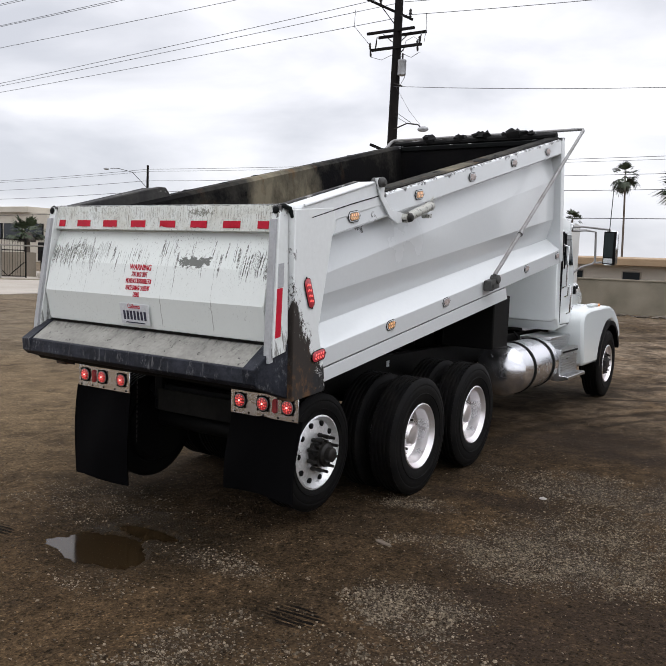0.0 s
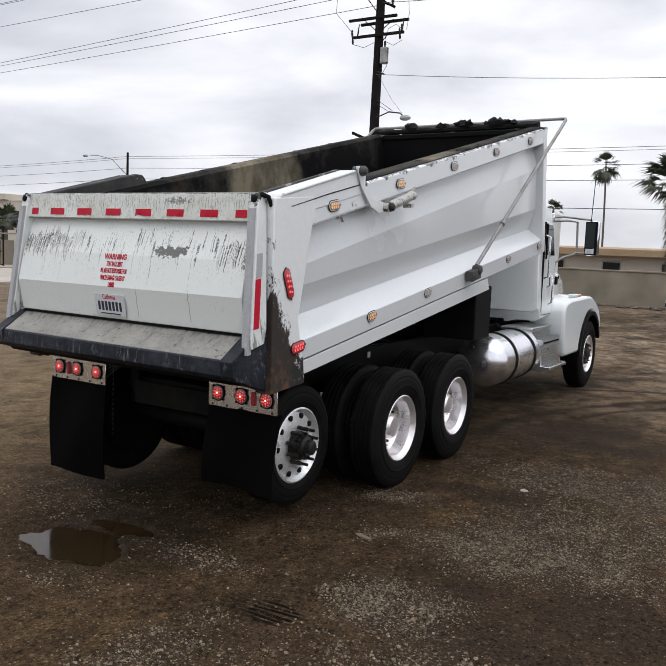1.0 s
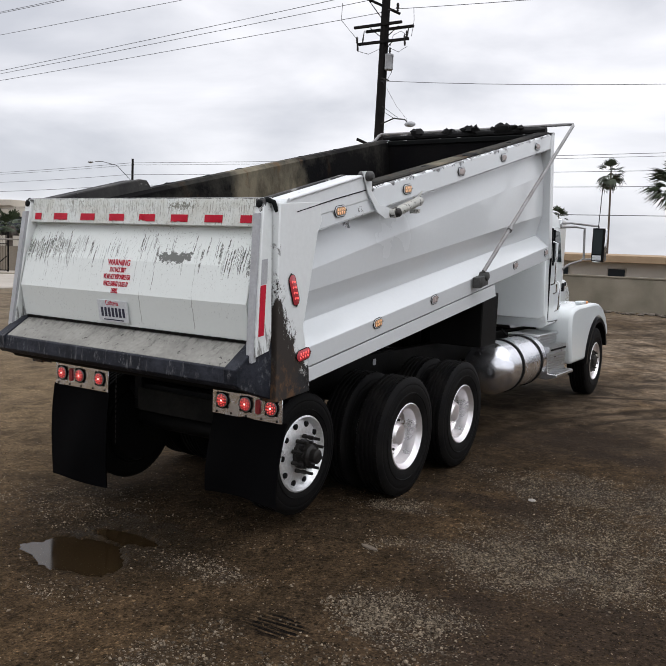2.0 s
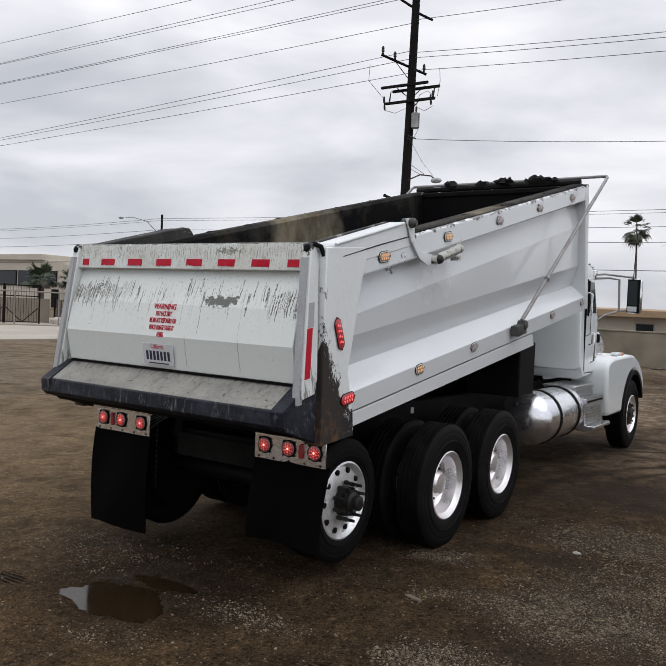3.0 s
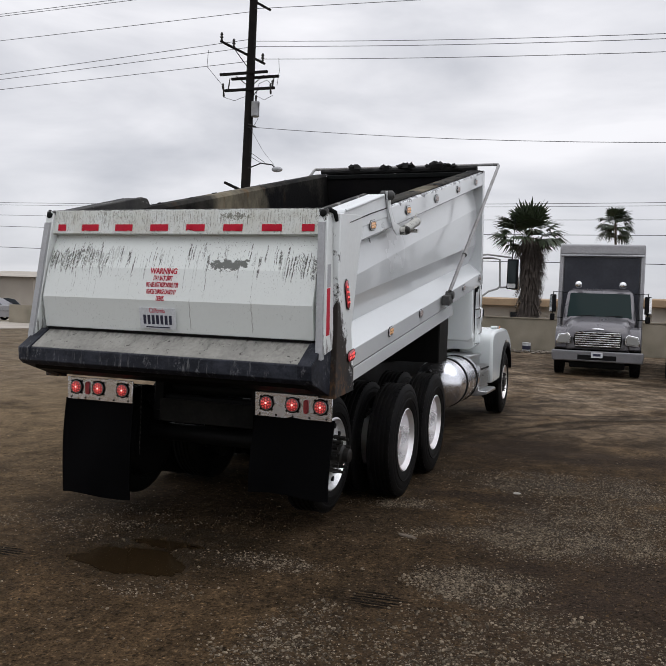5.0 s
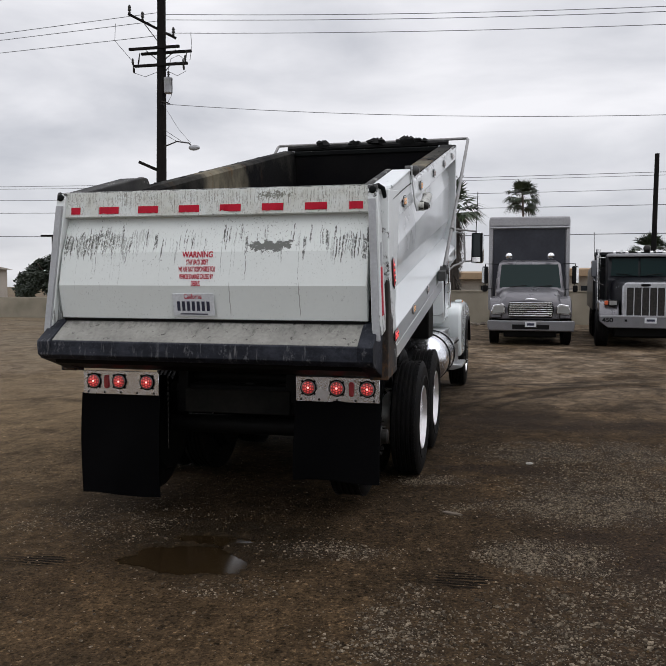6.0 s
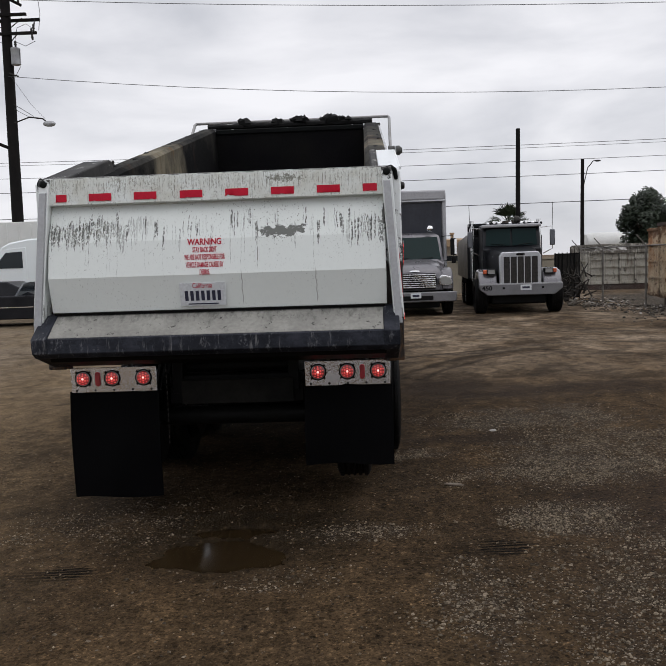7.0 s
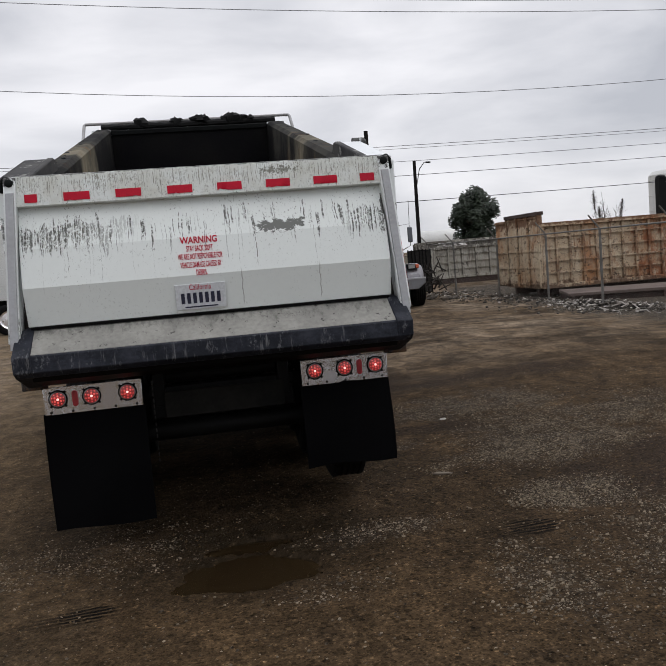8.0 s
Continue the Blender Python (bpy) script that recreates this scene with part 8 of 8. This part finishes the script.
part("sole_plate", Mesh().box(-0.02, 7.02, -0.02, 2.42, 0.0, 0.30), RUST, bpy.data.objects["white_container"], "dark rusted base")
bin_container("grey_container", "pale grey bin standing behind another bin", pose(12.6, 33.6, 0, 0, 0, -2), 7.0, 2.4, 2.05, 2.05, PALE_BIN, 9, 2)

heap_rnd = random.Random(53)
k = Mesh()
for i in range(150):
    x, y = heap_rnd.uniform(0.3, 6.7), heap_rnd.uniform(0.3, 2.1)
    a, e = heap_rnd.uniform(0, 6.28), heap_rnd.uniform(-0.3, 0.5)
    p = Vector((x, y, 1.45 + 0.5 * math.sin(x * 0.9 + 0.3) ** 2 * heap_rnd.random()))
    d = Vector((math.cos(a) * math.cos(e), math.sin(a) * math.cos(e), math.sin(e))) * heap_rnd.uniform(0.15, 0.6)
    w_ = Vector((-math.sin(a), math.cos(a), 0)) * heap_rnd.uniform(0.03, 0.16)
    up = Vector((0, 0, 0.03))
    k.add([p - d - w_, p + d - w_, p + d + w_, p - d + w_, p - d - w_ + up, p + d - w_ + up, p + d + w_ + up, p - d + w_ + up], [(0, 3, 2, 1), (4, 5, 6, 7), (0, 1, 5, 4), (1, 2, 6, 5), (2, 3, 7, 6), (3, 0, 4, 7)])
SCRAP = material("broken_boards", (0.34, 0.33, 0.31), 0.8, second=(0.12, 0.105, 0.09), scale=2, amount=0.8, grain=30, bump=0.1, island=0.7)
tagged(part("scrap_load", k, SCRAP, m=pose(11.7, 30.0, 0, 0, 0, -4), smooth=0), "broken boards and scrap heaped in an off-white bin", "scrap", kind="stuff")

FENCE_Y = (6.4, 9.2, 12.0, 15.15, 17.95, 21.6, 25.2)
OLD_GALV = material("weathered_fence_steel", (0.17, 0.165, 0.155), 0.7, 0.3, second=(0.1, 0.085, 0.07), scale=5, amount=0.8, grain=40, bump=0.1)


def fence_x(y):
    return 9.85 + 0.18 * math.sin((y - 12) * 0.6) * smooth(12, 15, y) - 0.12 * smooth(16, 22, y)


fe = thing("chain_link_fence", "chain-link fence with barbed-wire arms leaning outwards", "fence")
for y in FENCE_Y:
    x = fence_x(y)
    po = part("post", Mesh().tube([(x, y, 0), (x, y, 1.9)], 0.032, 10), OLD_GALV, fe, "galvanised fence post")
    part("barb_arm", Mesh().tube([(x, y, 1.88), (x - 0.3, y - 0.02, 2.22)], 0.018, 6), OLD_GALV, po)
part("top_rail", Mesh().tube([(fence_x(y), y, 1.88) for y in FENCE_Y], 0.02, 8), OLD_GALV, fe)
k = Mesh()
step_ = 0.085
for i in range(int(18.4 / step_)):
    for s in (-1, 1):
        pts = []
        for z in (0.05, 1.86):
            y = 6.5 + i * step_ + s * (z - 0.9)
            pts.append((fence_x(min(max(y, 6.4), 25)), y, z))
        (x0, y0, z0), (x1, y1, z1) = pts
        q = 0.0006
        k.add([(x0, y0 - q, z0), (x0, y0 + q, z0), (x1, y1 + q, z1), (x1, y1 - q, z1), (x0 + q * 2, y0, z0), (x1 + q * 2, y1, z1)], [(0, 1, 2, 3), (1, 4, 5, 2), (4, 0, 3, 5)])
tagged(part("chain_link", k, OLD_GALV, fe, smooth=0), kind="stuff")

pl = thing("steel_deck", "low rusted steel deck lying behind the fence", "deck", "", pose(9.9, 13.75, -0.14, 0, 0, -20))
part("deck", Mesh().box(0, 7.5, 0, 2.0, 0.30, 0.38), material("dusty_deck", (0.125, 0.092, 0.078), 0.9, second=(0.075, 0.055, 0.046), scale=1.2, amount=0.7, grain=25, bump=0.1), pl, "dusty brown deck", bevel=0.01)
for y in (0.1, 0.95, 1.8):
    part("beam", Mesh().box(0.05, 7.45, y, y + 0.12, 0.03, 0.30), RUST, pl)
for x in (0.05, 2.4, 4.8, 7.2):
    part("beam", Mesh().box(x, x + 0.12, -0.02, 2.02, 0.12, 0.30), RUST, pl)

rnd = random.Random(44)
RUBBLE = material("concrete_rubble", (0.13, 0.112, 0.09), 0.9, second=(0.04, 0.032, 0.025), scale=3, amount=0.8, grain=40, bump=0.3, island=0.9)
LITTER = material("pale_litter", (0.42, 0.39, 0.35), 0.8, second=(0.12, 0.095, 0.075), scale=6, amount=0.8, grain=40, bump=0.1, island=0.7)
k = Mesh()
for i in range(3400):
    y = rnd.uniform(5.5, 24.0)
    x = fence_x(y) + rnd.gauss(-0.45, 0.6)
    r = 0.008 + 0.05 * rnd.random() ** 6
    k.ball((x, y, r * 0.3), r, 6, 4, (1, rnd.uniform(0.6, 1), rnd.uniform(0.4, 0.8)), 0.3, rnd)
# a bank thrown up against the deck
for i in range(800):
    y = rnd.gauss(11.4, 1.6)
    x = fence_x(y) + rnd.gauss(0.05, 0.33)
    r = 0.012 + 0.055 * rnd.random() ** 3
    top = 0.10 * math.exp(-((x - fence_x(y) - 0.05) / 0.33) ** 2) * smooth(8.2, 11.0, y) * (1 - smooth(13.0, 14.4, y))
    k.ball((x, y, top * rnd.random() + r * 0.3), r, 6, 4, (1, rnd.uniform(0.5, 1), rnd.uniform(0.3, 0.8)), 0.35, rnd)
tagged(part("rubble", k, RUBBLE, smooth=0), "heaps of broken concrete and dirt along a fence", "rubble", kind="stuff")
k = Mesh()
for i in range(420):
    y = rnd.choice((rnd.uniform(6.0, 24.0), rnd.gauss(11.6, 1.5)))
    x = fence_x(y) + rnd.gauss(-0.15, 0.5)
    top = 0.11 * math.exp(-((x - fence_x(y) - 0.05) / 0.33) ** 2) * smooth(8.2, 11.0, y) * (1 - smooth(13.0, 14.4, y))
    a, b = 0.02 + 0.11 * rnd.random() ** 3, 0.012 + 0.03 * rnd.random()
    m = pose(x, y, top + 0.015, rnd.uniform(-35, 35), rnd.uniform(-35, 35), rnd.uniform(0, 180))
    k.box(-a, a, -b, b, -0.005, 0.006, m)
tagged(part("litter", k, LITTER, smooth=0), "pale scraps and splinters strewn along a fence", "litter", kind="stuff")
k = Mesh()
for i in range(260):
    x, y = rnd.uniform(-6.5, 4), 30.6 - abs(rnd.gauss(0, 0.9))
    r = 0.02 + 0.13 * rnd.random() ** 3
    k.ball((x, y, r * 0.3), r, 6, 4, (1.3, rnd.uniform(0.6, 1), rnd.uniform(0.3, 0.7)), 0.3, rnd)
tagged(part("wall_rubble", k, RUBBLE, smooth=0), "litter and stones along the yard wall", "rubble", kind="stuff")
for i, (x, y, r) in enumerate(((8.35, 19.3, 0.10), (8.6, 19.9, 0.08), (8.2, 20.2, 0.15), (8.55, 19.4, 0.06))):
    k = Mesh().ball((0, 0, r * 0.5), r, 8, 5, (1.4, 0.9, 0.8), 0.4, random.Random(70 + i))
    tagged(part("boulder", k, RUBBLE, m=pose(x, y, 0), smooth=0), "pale rock beside a parked truck", "rock", "rocks by the fence")
DARK_TWIG = material("dark_scrap", (0.022, 0.02, 0.018), 0.8, spec=0.15, second=(0.06, 0.052, 0.045), scale=3, amount=0.8, grain=40, bump=0.2)
rk = thing("scrap_heap", "tangle of scrap branches and pipes behind a truck", "scrap", "", pose(8.6, 22.0, 0))
k = Mesh()
for i in range(70):
    a, e = rnd.uniform(0, 6.28), rnd.uniform(-0.2, 1.2)
    b = Vector((rnd.gauss(0, 0.4), rnd.gauss(0, 0.6), rnd.uniform(0.0, 1.0)))
    d = Vector((math.cos(a) * math.cos(e), math.sin(a) * math.cos(e), math.sin(e)))
    k.tube([b, b + d * rnd.uniform(0.25, 0.65)], 0.03, 5, 0.015)
tagged(part("scrap_tangle", k, DARK_TWIG, rk), kind="stuff")
gp = thing("folded_fence_panel", "dark fence panels folded together beside a truck", "fence panel", "", pose(9.1, 23.9, 0))
for i in range(7):
    part("upright", Mesh().box(-0.5 + i * 0.15, -0.46 + i * 0.15, (i % 3) * 0.05, (i % 3) * 0.05 + 0.04, 0.0, 1.75), FRAME, gp)
part("screen", Mesh().box(-0.48, 0.44, 0.16, 0.175, 0.04, 1.7), HUB, gp, "dark mesh screen")
for z in (0.08, 0.9, 1.7):
    part("bar", Mesh().box(-0.5, 0.44, 0.02, 0.06, z - 0.02, z + 0.02), FRAME, gp)

si = thing("white_silo", "tall white silo far behind the bins", "silo", "", pose(37.55, 48, 0))
part("shell", Mesh().lathe([(1.9, 0.0), (1.9, 5.9), (1.6, 6.2), (0.3, 6.35)], Matrix.Identity(4), 32), CORR, si)
for i in range(5):
    part("band", Mesh().lathe([(1.92, 0.0), (1.93, 0.03), (1.92, 0.06)], pose(0, 0, 0.9 + i * 1.15), 32), CORR, si)
dp = thing("gate_post", "thick black steel post", "post", "", pose(15.26, 17.4, 0))
part("post", Mesh().box(-0.13, 0.13, -0.13, 0.13, 0, 3.4), FRAME, dp, bevel=0.02)
part("cap", Mesh().lathe([(0.16, 0.0), (0.15, 0.05), (0.06, 0.09), (0.01, 0.1)], pose(0, 0, 3.4), 14), FRAME, dp)
bk = thing("paint_bucket", "small white and blue bucket by the wall", "bucket", "", pose(-0.28, 30.3, 0))
part("pail", Mesh().lathe([(0.16, 0.0), (0.19, 0.36), (0.2, 0.37), (0.2, 0.4), (0.05, 0.41)], Matrix.Identity(4), 18), PLATE, bk)
part("band", Mesh().lathe([(0.176, 0.1), (0.19, 0.11), (0.195, 0.26), (0.18, 0.27)], Matrix.Identity(4), 18), INK, bk)
gr_rnd = random.Random(12)
rd = thing("reed_plume", "dry pampas plumes behind a bin", "plant", "", pose(16.6, 23.2, 0))
k = Mesh()
for i in range(9):
    a = gr_rnd.uniform(-0.5, 0.5)
    base = Vector((gr_rnd.gauss(0, 0.5), gr_rnd.gauss(0, 0.3), 0))
    tip = base + Vector((a * 1.3, gr_rnd.uniform(-0.2, 0.2), gr_rnd.uniform(2.6, 3.5)))
    k.tube([base, (base + tip) / 2 + Vector((-a * 0.2, 0, 0.1)), tip], 0.012, 5, 0.006)
    if i % 3 == 0:
        for j in range(260):
            h = rnd.random()
            p = tip + Vector((a * 0.3 * (h - 0.6), 0, 0.75 * h - 0.5))
            d = Vector((rnd.gauss(0, 1), rnd.gauss(0, 1), 0.9)).normalized() * 0.19 * math.sin(math.pi * (0.15 + 0.8 * h))
            k.add([p - Vector((0.008, 0, 0)), p + Vector((0.008, 0, 0)), p + d], [(0, 1, 2)])
    for j in range(90):
        p = base.lerp(tip, gr_rnd.uniform(0.4, 0.9))
        d = Vector((gr_rnd.gauss(0, 1), gr_rnd.gauss(0, 1), gr_rnd.gauss(0, 0.5))).normalized() * gr_rnd.uniform(0.15, 0.5)
        q = Vector((0.012, 0, 0))
        k.add([p - q, p + q, p + d], [(0, 1, 2)])
part("stems", k, THATCH, rd, smooth=0)

tk = thing("white_tanker", "white tank trailer far behind the bins", "trailer", "", pose(22.5, 60, 0))
part("tank", Mesh().lathe([(0.2, -1.9), (0.8, -1.8), (0.95, -1.5), (0.95, 1.5), (0.8, 1.8), (0.2, 1.9)], X_AXIS[1](0, 0, 2.4), 24), CORR, tk)
part("frame", Mesh().box(-1.9, 1.9, -0.4, 0.4, 0.0, 1.5), FRAME, tk)
